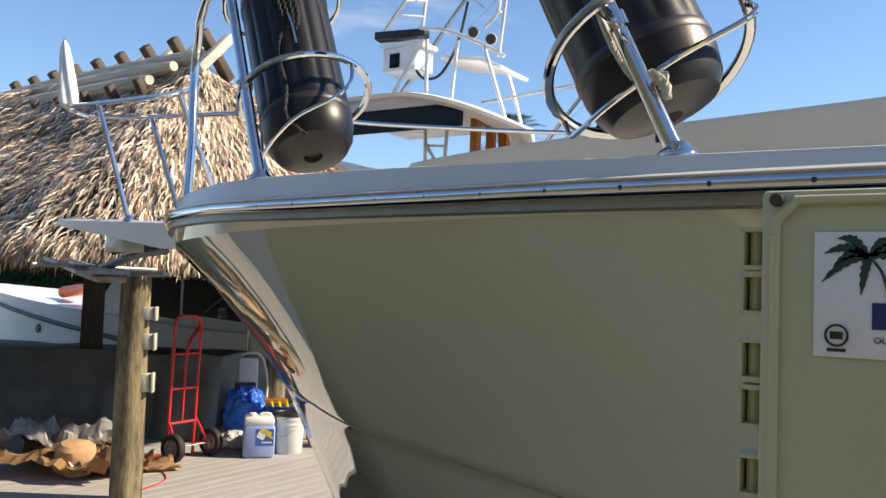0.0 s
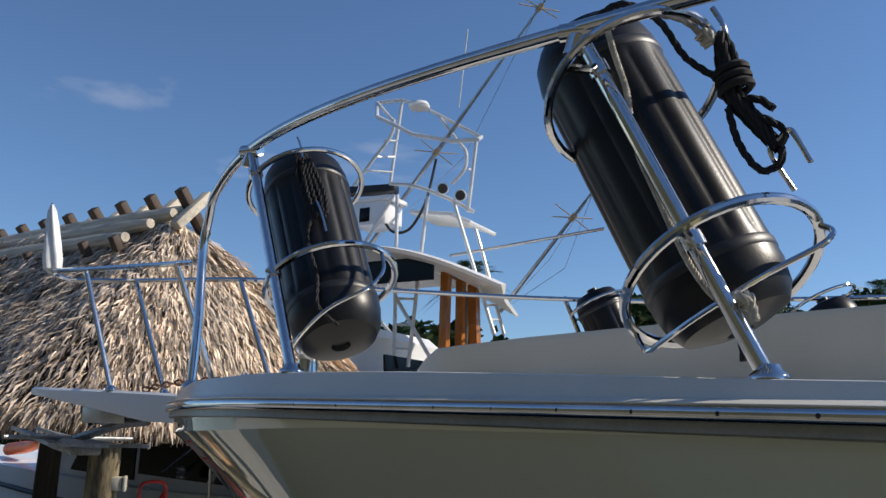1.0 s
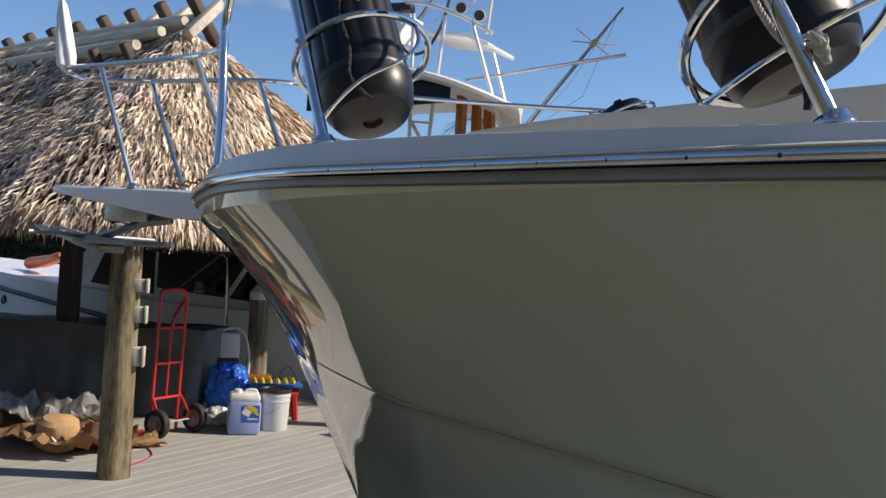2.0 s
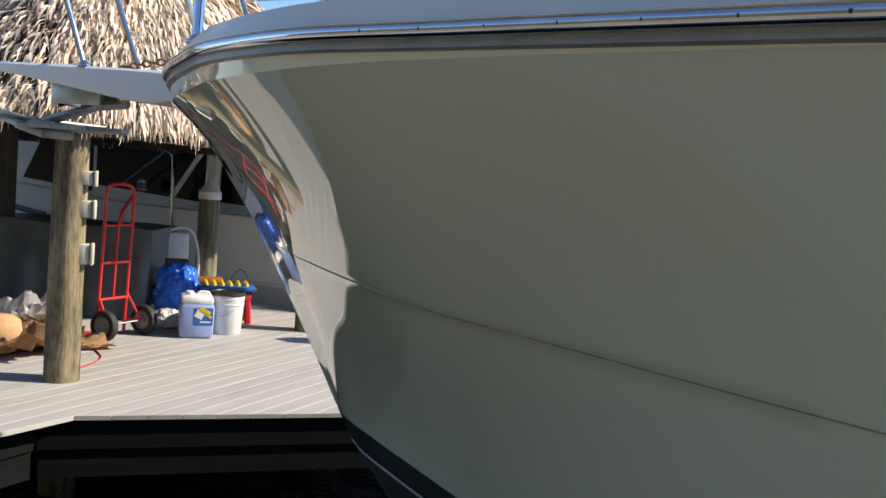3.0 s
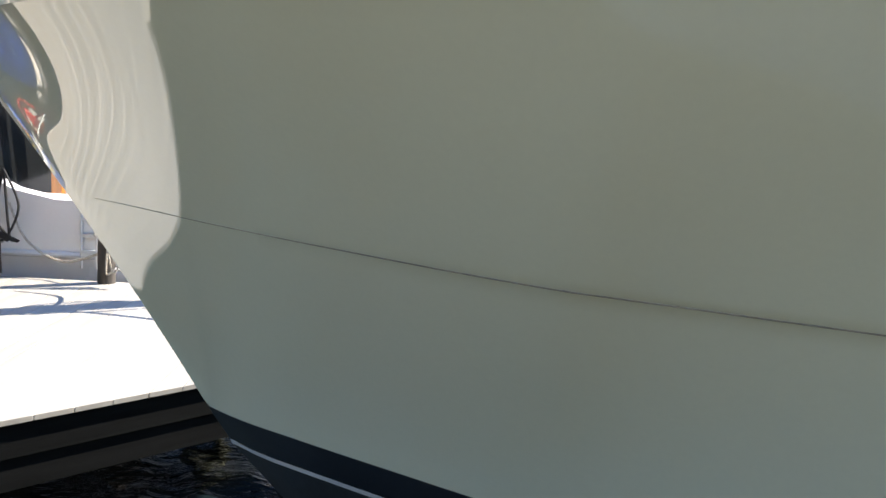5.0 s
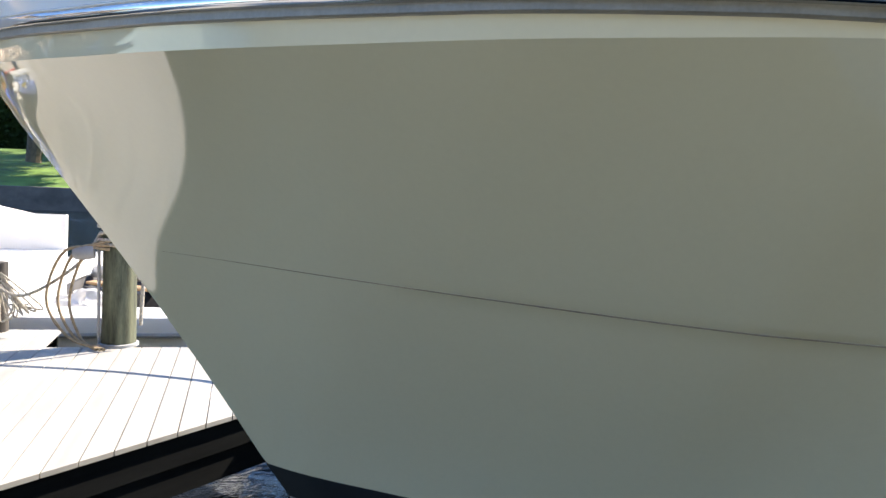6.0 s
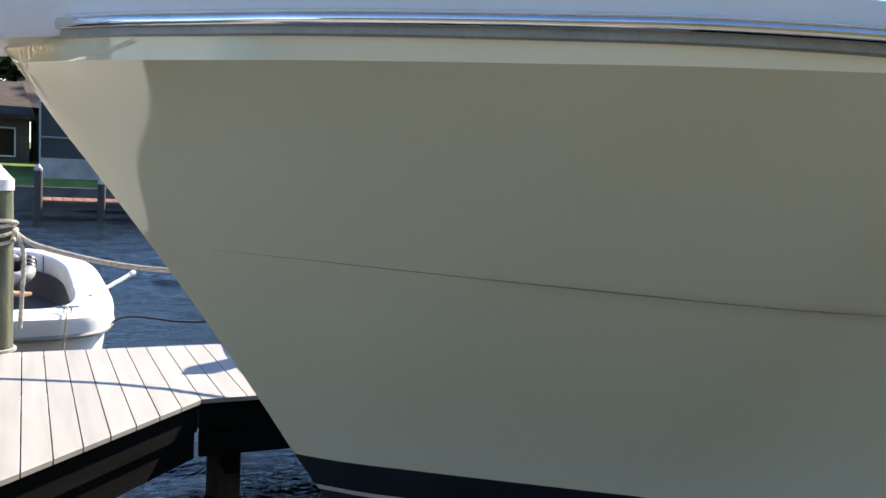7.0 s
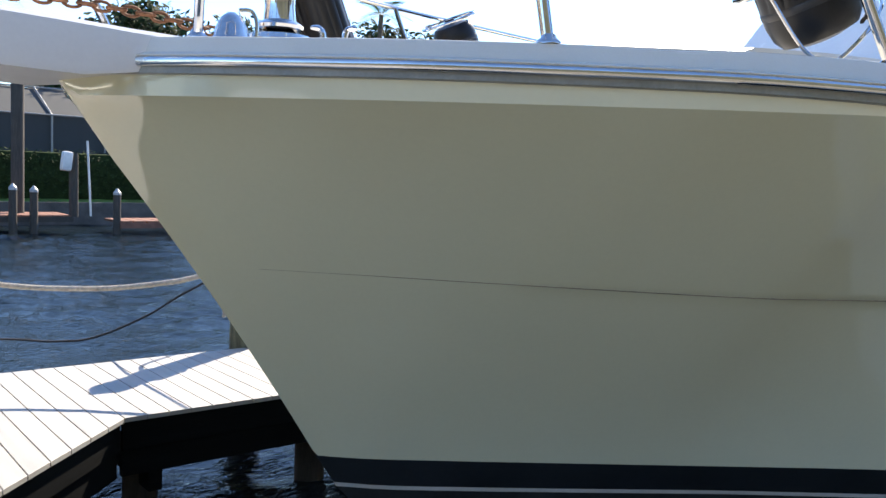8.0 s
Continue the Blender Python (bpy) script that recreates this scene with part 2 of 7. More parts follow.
def tube(bm, pts, r, n=10, closed=False, cap=True):
    """A round bar along points; r a number or one for each point."""
    pts = [Vector(p) for p in pts]
    k = len(pts)
    rs = r if isinstance(r, (list, tuple)) else [r] * k
    rings = []
    ref = None
    for i, p in enumerate(pts):
        a = pts[(i - 1) % k] if (closed or i > 0) else p
        c = pts[(i + 1) % k] if (closed or i < k - 1) else p
        d = (c - a).normalized()
        if ref is None:
            ref = d.orthogonal().normalized()
        ref = (ref - d * ref.dot(d))
        ref = ref.normalized() if ref.length > 1e-6 else d.orthogonal().normalized()
        q = d.cross(ref)
        rings.append([bm.verts.new(p + (ref * math.cos(t) + q * math.sin(t)) * rs[i]) for t in (2 * math.pi * j / n for j in range(n))])
    m = k if closed else k - 1
    for i in range(m):
        A, B = rings[i], rings[(i + 1) % k]
        off = 0
        if closed and i == k - 1:
            off = min(range(n), key=lambda o: (A[0].co - B[o].co).length)
        for j in range(n):
            bm.faces.new((A[j], A[(j + 1) % n], B[(j + 1 + off) % n], B[(j + off) % n]))
    if cap and not closed:
        bm.faces.new(rings[0][::-1])
        bm.faces.new(rings[-1])
    return bm


def smooth_path(pts, per=6, closed=False):
    """Catmull-Rom through the points."""
    P = [Vector(p) for p in pts]
    k = len(P)
    out = []
    for i in range(k if closed else k - 1):
        g = (lambda j: P[j % k]) if closed else (lambda j: P[max(0, min(k - 1, j))])
        a, b_, c, d = g(i - 1), g(i), g(i + 1), g(i + 2)
        for s in range(per):
            t = s / per
            out.append(0.5 * ((2 * b_) + (c - a) * t + (2 * a - 5 * b_ + 4 * c - d) * t * t + (3 * b_ - a - 3 * c + d) * t ** 3))
    if not closed:
        out.append(P[-1])
    return out


def lathe(bm, profile, base=(0, 0, 0), axis=(0, 0, 1), n=24):
    """Turns (radius, height) pairs about an axis."""
    m = Matrix.Translation(base) @ Vector((0, 0, 1)).rotation_difference(Vector(axis)).to_matrix().to_4x4()
    rings = []
    for r, h in profile:
        if r < 1e-5:
            rings.append([bm.verts.new(m @ Vector((0, 0, h)))])
        else:
            rings.append([bm.verts.new(m @ Vector((r * math.cos(2 * math.pi * j / n), r * math.sin(2 * math.pi * j / n), h))) for j in range(n)])
    for A, B in zip(rings, rings[1:]):
        for j in range(n):
            a, a2 = A[j % len(A)], A[(j + 1) % len(A)]
            c, c2 = B[j % len(B)], B[(j + 1) % len(B)]
            vs = [v for i, v in enumerate((a, a2, c2, c)) if v not in (a, a2, c2, c)[:i]]
            if len(vs) > 2:
                bm.faces.new(vs)
    return bm


def surface(bm, rows, flip=False):
    """A sheet through rows of points."""
    V = [[bm.verts.new(p) for p in r] for r in rows]
    for A, B in zip(V, V[1:]):
        for j in range(len(A) - 1):
            q = (A[j], A[j + 1], B[j + 1], B[j])
            bm.faces.new(q[::-1] if flip else q)
    return V


def prism(bm, poly, z0, z1):
    """An upright slab over a plan outline."""
    lo = [bm.verts.new((x, y, z0)) for x, y in poly]
    hi = [bm.verts.new((x, y, z1)) for x, y in poly]
    k = len(poly)
    bm.faces.new(hi)
    bm.faces.new(lo[::-1])
    for i in range(k):
        bm.faces.new((lo[i], lo[(i + 1) % k], hi[(i + 1) % k], hi[i]))
    bmesh.ops.recalc_face_normals(bm, faces=bm.faces[:])
    return bm


def B():
    return bmesh.new()


def spline(xs, ys):
    """A smooth curve through knots (Catmull-Rom in x)."""
    xs, ys = np.array(xs, float), np.array(ys, float)
    m = np.gradient(ys, xs)

    def f(x):
        x = min(max(x, xs[0]), xs[-1])
        i = int(min(max(np.searchsorted(xs, x) - 1, 0), len(xs) - 2))
        h = xs[i + 1] - xs[i]
        t = (x - xs[i]) / h
        return float((2 * t ** 3 - 3 * t * t + 1) * ys[i] + (t ** 3 - 2 * t * t + t) * h * m[i] + (3 * t * t - 2 * t ** 3) * ys[i + 1] + (t ** 3 - t * t) * h * m[i + 1])
    return f


def twisted(bm, pts, r, turns=14.0, n=6):
    """A laid rope of three strands."""
    pts = [Vector(p) for p in pts]
    L = [0.0]
    for a, c in zip(pts, pts[1:]):
        L.append(L[-1] + (c - a).length)
    dense = []
    steps = max(8, int(L[-1] * turns * 7))
    j = 0
    for i in range(steps + 1):
        d = L[-1] * i / steps
        while j < len(L) - 2 and L[j + 1] < d:
            j += 1
        t = (d - L[j]) / max(1e-6, L[j + 1] - L[j])
        dense.append((pts[j].lerp(pts[j + 1], t), d))
    for k in range(3):
        path = []
        for i, (p, d) in enumerate(dense):
            a = dense[max(0, i - 1)][0]
            c = dense[min(steps, i + 1)][0]
            dr = (c - a).normalized()
            u = dr.cross(Vector((0.31, 0.2, 0.93))).normalized()
            v = dr.cross(u)
            th = 2 * math.pi * (d * turns + k / 3)
            path.append(p + (u * math.cos(th) + v * math.sin(th)) * r * 0.5)
        tube(bm, path, r * 0.56, n)
    return bm


# ---------------------------------------------------------------- setting: water, ground, dock
WATER_Z = -0.75


def graded(a, c, step):
    """Even steps between a and c, then ever longer ones out to 300 m."""
    mid = [a + step * i for i in range(int((c - a) / step) + 1)]
    lo, hi, g = [a], [mid[-1]], step
    while hi[-1] < 300:
        g *= 1.35
        lo.append(max(-300, lo[-1] - g))
        hi.append(min(300, hi[-1] + g))
    return np.array(lo[:0:-1] + mid + hi[1:])


gx, gy = graded(-1.2, 10.0, 0.075), graded(-2.4, 28.5, 0.09)
wx, wy = np.meshgrid(gx, gy, indexing="ij")
wz = np.zeros_like(wx)
wr = random.Random(11)
for k in range(26):
    ln = 0.28 * 1.085 ** k
    th = radians(62) + wr.gauss(0, 0.55)
    wz += 0.0078 * ln ** 0.8 * np.sin(2 * math.pi / ln * (wx * math.cos(th) + wy * math.sin(th)) + wr.uniform(0, 6.28) + 1.3 * np.sin(wx * wr.uniform(0.3, 0.9) + wy * wr.uniform(0.3, 0.9)))
wz *= ((wx > -1.5) & (wx < 10.3) & (wy > -2.7) & (wy < 29)) * (0.75 + 0.35 * np.sin(wx * 0.7 + 0.4 * wy))
bm = B()
surface(bm, [[(float(wx[i, j]), float(wy[i, j]), WATER_Z + float(wz[i, j])) for j in range(len(gy))] for i in range(len(gx))], True)
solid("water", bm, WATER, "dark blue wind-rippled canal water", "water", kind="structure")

# planks run along y; the slip's corner is cut off at 45 degrees
W = 0.139


def y_low(x):
    if x < -0.13:
        return -2.35
    return min(x, 2.09)


def y_high(x):
    return 4.26 if x < 0.42 else 3.60


def plank_poly(x0, x1):
    return [(x0, y_low(x0 + 1e-4)), (x1, y_low(x1 - 1e-4)), (x1, y_high(x1 - 1e-4)), (x0, y_high(x0 + 1e-4))]


dock = thing("dock", (0, 2, 0), "pale composite plank dock over dark timber framing", "dock", kind="structure")


# one near-black timber board below the plank edge
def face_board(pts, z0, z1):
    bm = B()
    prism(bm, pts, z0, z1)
    part("face_board", bm, FASCIA, dock, "near-black timber face board", smooth=False)


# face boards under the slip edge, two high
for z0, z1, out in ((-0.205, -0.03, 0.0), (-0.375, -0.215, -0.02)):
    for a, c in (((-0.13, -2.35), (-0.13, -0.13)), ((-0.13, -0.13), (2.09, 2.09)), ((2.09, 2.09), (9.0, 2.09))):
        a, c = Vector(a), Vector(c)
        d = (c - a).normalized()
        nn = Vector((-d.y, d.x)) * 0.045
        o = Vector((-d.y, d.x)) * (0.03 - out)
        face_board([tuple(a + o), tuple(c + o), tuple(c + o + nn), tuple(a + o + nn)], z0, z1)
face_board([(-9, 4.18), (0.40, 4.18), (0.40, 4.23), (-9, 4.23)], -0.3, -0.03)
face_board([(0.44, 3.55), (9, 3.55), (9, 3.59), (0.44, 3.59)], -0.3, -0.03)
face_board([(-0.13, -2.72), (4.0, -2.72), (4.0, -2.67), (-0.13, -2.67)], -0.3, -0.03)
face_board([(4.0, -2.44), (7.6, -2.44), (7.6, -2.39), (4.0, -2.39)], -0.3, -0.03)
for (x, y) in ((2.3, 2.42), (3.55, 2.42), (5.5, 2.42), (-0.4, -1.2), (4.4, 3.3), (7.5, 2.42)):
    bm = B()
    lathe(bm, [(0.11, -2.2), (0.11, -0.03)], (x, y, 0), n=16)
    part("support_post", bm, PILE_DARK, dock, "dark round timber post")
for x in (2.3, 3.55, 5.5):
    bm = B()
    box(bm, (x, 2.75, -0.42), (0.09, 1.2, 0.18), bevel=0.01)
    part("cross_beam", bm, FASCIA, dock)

# ground behind the pier and across the canal
# the near ground is unseen; its tone sets the bounce on the hull
bm = B()
prism(bm, [(-300, -300), (300, -300), (300, -5.2), (-300, -5.2)], -2, -0.03)
solid("ground", bm, BOUNCE_GROUND, "unseen ground behind the pier toned for bounce light on the hull", "ground", kind="structure", smooth=False)
bm = B()
rows = []
for i in range(41):
    x = -80 + 4.5 * i
    rows.append([(x, y, z) for y, z in ((29.2, -2.0), (29.2, -0.02), (29.6, 0.02), (33, 0.45), (42, 1.2), (80, 1.6), (300, 2.0))])
surface(bm, rows, True)
solid("far_bank", bm, GRASS, "sunlit green lawn sloping to the canal", "lawn", kind="structure", smooth=False)
bm = B()
prism(bm, [(-80, 28.9), (100, 28.9), (100, 29.25), (-80, 29.25)], -2, 0.05)
solid("seawall", bm, SEAWALL, "dark weathered concrete seawall along the canal", "seawall", kind="structure", smooth=False)


# ---------------------------------------------------------------- the white boat
YC = -0.33
rail_w = spline([1.06, 1.178, 1.30, 1.448, 1.637, 1.844, 2.07, 2.26, 2.6, 3.175, 3.51, 3.84, 4.4, 5.2, 6.5, 9.5], [0.0, 0.215, 0.40, 0.575, 0.79, 0.985, 1.172, 1.32, 1.495, 1.645, 1.722, 1.795, 1.885, 1.975, 2.055, 2.08])
boot_w = spline([1.94, 2.0, 2.3, 2.6, 3.0, 3.5, 4.0, 5.0, 6.5, 9.5], [0.0, 0.06, 0.285, 0.484, 0.745, 1.08, 1.36, 1.68, 1.85, 1.88])
boot_z = spline([1.94, 2.3, 3.0, 3.5, 4.0, 6.0, 9.5], [0.485, 0.480, 0.466, 0.458, 0.435, 0.36, 0.30])
strip_h = spline([1.0, 1.2, 1.84, 2.6, 3.0, 3.6, 9.5], [0.085, 0.085, 0.079, 0.062, 0.046, 0.036, 0.036])
lip_h = spline([1.0, 1.2, 1.6, 2.0, 2.4, 2.8, 3.2, 3.6, 4.0, 4.4, 6.0, 9.5], [0.07, 0.072, 0.075, 0.078, 0.083, 0.088, 0.086, 0.076, 0.065, 0.058, 0.055, 0.055])


def rail_z(x):
    return 1.772 - 0.006 * (x - 1.2) - 0.011 * max(0, x - 2.7)


def lip_z(x):
    return rail_z(x) + lip_h(x)


def stem_x(z):
    """The raked stem, slightly hollow at the top and full in the middle."""
    return max(1.939 + (0.485 - z) * 0.701 + 0.02 * max(0, 1 - ((z - 1.0) / 0.52) ** 2), 1.06)


STEM_Z = np.linspace(0.4, 1.9, 600)
STEM_X = np.array([stem_x(z) for z in STEM_Z])


def hull_low(x):
    if x < 1.94:
        return 0.0, float(np.interp(-x, -STEM_X, STEM_Z))
    return boot_w(x), boot_z(x)


def top_w(x):
    """Half width at the foot of the upright strip."""
    return max(0.0, rail_w(x) - 0.2 * strip_h(x))


def hull_pt(x, z):
    """Half width of the topsides at a station and height: a flared section, fuller towards the stem."""
    w0, z0 = hull_low(x)
    zr = max(rail_z(x) - strip_h(x), z0 + 0.004)
    s = min(1, max(0, (z - z0) / (zr - z0)))
    u = min(1.0, max(-0.9, x - 1.94))
    p = 1.567 + 0.028 * u - 0.067 * u * u
    f = min(1, max(0, (x - 2.6) / 1.3))
    k = 1 - f * f * (3 - 2 * f)
    full = (0.094 + 0.028 * u + 0.418 * u * u) * k
    skew = (0.249 - 0.386 * u) * k
    return w0 + (top_w(x) - w0) * (s ** p + full * s * (1 - s) + skew * s * (1 - s) * (1 - 2 * s))


def knuckle_z(x):
    d = min(x, 4.4) - 2.5
    return 1.1645 - 0.0364 * d - 0.0037 * d * d + 0.0068 * d ** 3


yacht = thing("motor_yacht", (5, YC, WATER_Z), "cream fibreglass motor yacht with polished steel rails beside the dock", "boat")
stations = [1.065 + 0.02 * i for i in range(60)] + [2.265 + 0.05 * i for i in range(56)] + [5.2, 5.7, 6.4, 7.2, 8.2, 9.5]


def topsides(side):
    """Lower strake, knuckle ledge, flare and upright top strip."""
    low, ledge, flare, strip = [], [], [], []
    nl, nf = 16, 24
    for x in stations:
        w0, z0 = hull_low(x)
        zt = rail_z(x)
        zr = max(zt - strip_h(x), z0 + 0.004)
        zk = max(knuckle_z(x), z0)
        step = 0.003 * min(1, max(0, (x - 2.1) / 0.8))
        p = lambda w, z: (x, YC - side * w, z)
        low.append([p(hull_pt(x, z0 + (zk - z0) * i / nl) if i else w0, z0 + (zk - z0) * i / nl) for i in range(nl + 1)])
        wk = hull_pt(x, zk) if zk > z0 else w0
        ledge.append([p(wk, zk), p(wk + step, zk + step * 0.6)])
        flare.append([p(hull_pt(x, zk + (zr - zk) * i / nf) + step * max(0, 1 - 4 * i / nf) if (i or zk > z0) else w0, zk + 0.6 * step * (1 - i / nf) + (zr - zk) * i / nf) for i in range(nf + 1)])
        strip.append([p(top_w(x), zr), p(rail_w(x), zt)])
    return low, ledge, flare, strip


bm = B()
st = B()
for side in (1, -1):
    sheets = topsides(side)
    for rows in sheets[:3]:
        surface(bm, rows, side > 0)
    surface(st, sheets[3], side > 0)
# transom
surface(bm, [[(9.5, YC - boot_w(9.5), 0.3), (9.5, YC - rail_w(9.5), rail_z(9.5))], [(9.5, YC + boot_w(9.5), 0.3), (9.5, YC + rail_w(9.5), rail_z(9.5))]])
bmesh.ops.remove_doubles(bm, verts=bm.verts[:], dist=0.0005)
bmesh.ops.remove_doubles(st, verts=st.verts[:], dist=0.0005)
hull = part("hull", bm, GELCOAT, yacht, "glossy cream fibreglass topsides")
part("sheer_strake", st, GELCOAT, yacht, "upright strip under the rub rail")


sm = B()
for side in (1, -1):
    pts = [(x, YC - side * (hull_pt(x, knuckle_z(x)) + 0.0006), knuckle_z(x) - 0.001) for x in [1.62 + 0.06 * i for i in range(108)]]
    tube(sm, pts, [0.0004 + 0.0017 * min(1, i / 15) for i in range(108)], 6)
part("seam", sm, SEAM, yacht, "dark moulded seam along the topsides")


def keel_x(z):
    return stem_x(z) + max(0, 0.3 - z) ** 2 * 0.55


def band(z_of, w_of, label, name, material, off=0.0):
    """A painted band below the topsides, between two lines, both sides."""
    bm = B()
    for side in (1, -1):
        rows = []
        for i in range(46):
            f = (i / 45) ** 1.4
            row = []
            for k in range(4):
                t = k / 3
                z = z_of(0) * (1 - t) + z_of(1) * t
                x0 = keel_x(z)
                x = x0 + (9.5 - x0) * f
                dz = boot_z(x) - 0.485
                w = w_of(x, x0, t)
                row.append((x, YC - side * (w + off), z + dz))
            rows.append(row)
        surface(bm, rows, side < 0)
    return part(name, bm, material, yacht, label)


def wl_width(drop):
    def f(x, x0, t):
        d = drop[0] * (1 - t) + drop[1] * t
        w = boot_w(max(1.94, x - (x0 - 1.939) * (1 - min(1, (x - x0) / 3.0))))
        return max(0.0, w - d * 0.35 * min(1, (x - x0) / 1.2)) * min(1, 0.2 + (x - x0) / 0.05) if x > x0 else 0.0
    return f


band(lambda t: (0.485, 0.372)[t], wl_width((0.0, 0.113)), "black boot stripe", "boot_stripe", BOOT)
band(lambda t: (0.372, 0.355)[t], wl_width((0.108, 0.125)), "thin white stripe", "white_stripe", STRIPE, 0.003)
band(lambda t: (0.355, -1.3)[t], wl_width((0.13, 1.785)), "dark bottom paint", "bottom", BOTTOM)

# rub rail: steel half round over a grey backing, with screws
bm = B()
bk = B()
for side in (1, -1):
    rr, kk = [], []
    for x in [1.165 + 0.02 * i for i in range(60)] + [2.365 + 0.08 * i for i in range(90)]:
        w, z = rail_w(x), rail_z(x)
        y = lambda o: YC - side * (w + o)
        rr.append([(x, y(0.002), z + 0.0185), (x, y(0.030), z + 0.0175), (x, y(0.0345), z + 0.0155), (x, y(0.037), z + 0.0115), (x, y(0.038), z + 0.005), (x, y(0.037), z - 0.002), (x, y(0.0335), z - 0.0065), (x, y(0.026), z - 0.009), (x, y(0.002), z - 0.010)])
        kk.append([(x, y(0.0), z - 0.008), (x, y(0.013), z - 0.009), (x, y(0.015), z - 0.026), (x, y(0.010), z - 0.029), (x, y(-0.02), z - 0.030)])
    surface(bm, rr, side > 0)
    surface(bk, kk, side > 0)
    for rows, q in ((rr, bm), (kk, bk)):
        q.faces.new([q.verts.new(p) for p in rows[0]])
rub = part("rub_rail", bm, STEEL, yacht, "polished steel rub rail")
part("rub_rail_backing", bk, BACKING, yacht, "grey rub rail backing")
xs = [1.2]
while xs[-1] < 5.2:
    x = xs[-1]
    g = (rail_w(x + 0.01) - rail_w(x)) / 0.01
    xs.append(x + 0.152 / math.sqrt(1 + g * g))
screw = None
for x in xs[1:]:
    if screw is None:
        q = B()
        lathe(q, [(0.0, 0.0025), (0.0035, 0.0018), (0.0046, 0.0), (0.0046, -0.002)], n=8)
        me = bpy.data.meshes.new("screw")
        q.to_mesh(me)
        q.free()
        me.materials.append(BLACK_PLASTIC)
        screw = me
    g = (rail_w(x + 0.01) - rail_w(x - 0.01)) / 0.02
    nrm = Vector((g, -1, 0)).normalized()
    o = new("screw", screw)
    o.parent = rub
    o.matrix_basis = Matrix.Translation(Vector((x, YC - rail_w(x), rail_z(x) + 0.005)) + nrm * 0.0385) @ Vector((0, 0, 1)).rotation_difference(nrm).to_matrix().to_4x4()

# gunwale lip, deck and trunk
bm = B()
for side in (1, -1):
    rows = []
    for x in [1.07 + 0.02 * i for i in range(60)] + [2.27 + 0.06 * i for i in range(60)] + [5.9, 6.4, 7.0, 7.8, 8.6, 9.5]:
        w, z, lip = rail_w(x), rail_z(x), lip_h(x)
        c = lambda o: YC - side * max(0.0, w + o)
        edge = [(0.0, -0.02), (0.030, 0.0185), (0.034, 0.0200), (0.034, 0.0215), (0.014, 0.0265), (-0.005, 0.0315), (-0.014, 0.5 * lip + 0.0145), (-0.024, lip - 0.006), (-0.0265, lip - 0.0015), (-0.031, lip), (-0.12, lip + 0.002), (-0.14, lip - 0.016)]
        rows.append([(x, c(o), z + h) for o, h in edge] + [(x, YC - side * max(0, w - 0.14) * k, z + lip - 0.016 + 0.05 * (1 - k * k)) for k in (0.7, 0.4, 0.0)])
    surface(bm, rows, side > 0)
deck = part("deck", bm, DECK_GEL, yacht, "white fibreglass foredeck and gunwale")

bm = B()
tw = spline([2.72, 2.9, 3.2, 4.2, 6, 9.5], [0.80, 0.98, 1.07, 1.12, 1.22, 1.3])
rows = []
for x in (2.72, 2.78, 2.84, 2.9, 2.96, 3.05, 3.3, 3.7, 4.2, 5, 6, 7.5, 9.5):
    w = tw(x)
    h = min(1.845 + (x - 2.72) * 0.5, 1.961 + (x - 2.96) * 0.048)
    r = [(x, YC - w - 0.02, 1.80), (x, YC - w, h - 0.018), (x, YC - w + 0.012, h)]
    rows.append(r + [(x, YC, h + 0.05)] + [(px, 2 * YC - py, pz) for px, py, pz in r[::-1]])
surface(bm, rows, True)
bm.faces.new([bm.verts.new(p) for p in rows[0]])
part("cabin_trunk", bm, TRUNK_GEL, yacht, "cream raised cabin trunk on the foredeck")

# bow pulpit
bm = B()
rows = []
for x, w, zt, zb in ((1.75, 0.30, 1.85, 1.82), (1.35, 0.275, 1.856, 1.775), (1.18, 0.262, 1.862, 1.745), (1.06, 0.258, 1.868, 1.728), (0.87, 0.25, 1.876, 1.733), (0.5, 0.225, 1.89, 1.785), (0.1, 0.20, 1.902, 1.838), (-0.13, 0.18, 1.91, 1.866), (-0.20, 0.12, 1.912, 1.872), (-0.22, 0.04, 1.912, 1.876)):
    rows.append([(x, YC - w, zb), (x, YC - w - 0.006, zb + 0.015), (x, YC - w - 0.004, zt - 0.012), (x, YC - w + 0.012, zt), (x, YC + w - 0.012, zt), (x, YC + w + 0.004, zt - 0.012), (x, YC + w + 0.006, zb + 0.015), (x, YC + w, zb), (x, YC - w, zb)])
surface(bm, rows)
bm.faces.new([bm.verts.new(p) for p in rows[-1][:-1]])
bmesh.ops.recalc_face_normals(bm, faces=bm.faces[:])
part("pulpit", bm, WHITE_GEL, yacht, "white fibreglass bow pulpit")


# bow rails and stanchions
def flange(bm, p, r=0.034):
    lathe(bm, [(r, 0.0), (r, 0.004), (r * 0.92, 0.009), (r * 0.66, 0.016), (r * 0.55, 0.024), (r * 0.5, 0.026)], p, n=20)


rails = part("bow_rail", tube(B(), smooth_path([(1.97, -1.36, lip_z(1.97)), (1.94, -1.325, 2.1), (1.89, -1.285, 2.36), (1.92, -1.30, 2.48), (2.05, -1.40, 2.55), (2.47, -1.68, 2.565), (3.0, -1.91, 2.545), (3.72, -2.105, 2.50), (4.6, -2.22, 2.47), (6.5, -2.35, 2.42)], 8), 0.0165, 12), STEEL, yacht, "polished steel pipe rail")
ST = [((4.037, -2.10, lip_z(4.037)), (3.71, -2.10, 2.495)), ((2.82, -1.838, lip_z(2.82)), (2.47, -1.68, 2.555)), ((5.4, -2.22, lip_z(5.4)), (5.1, -2.25, 2.44))]
bm = B()
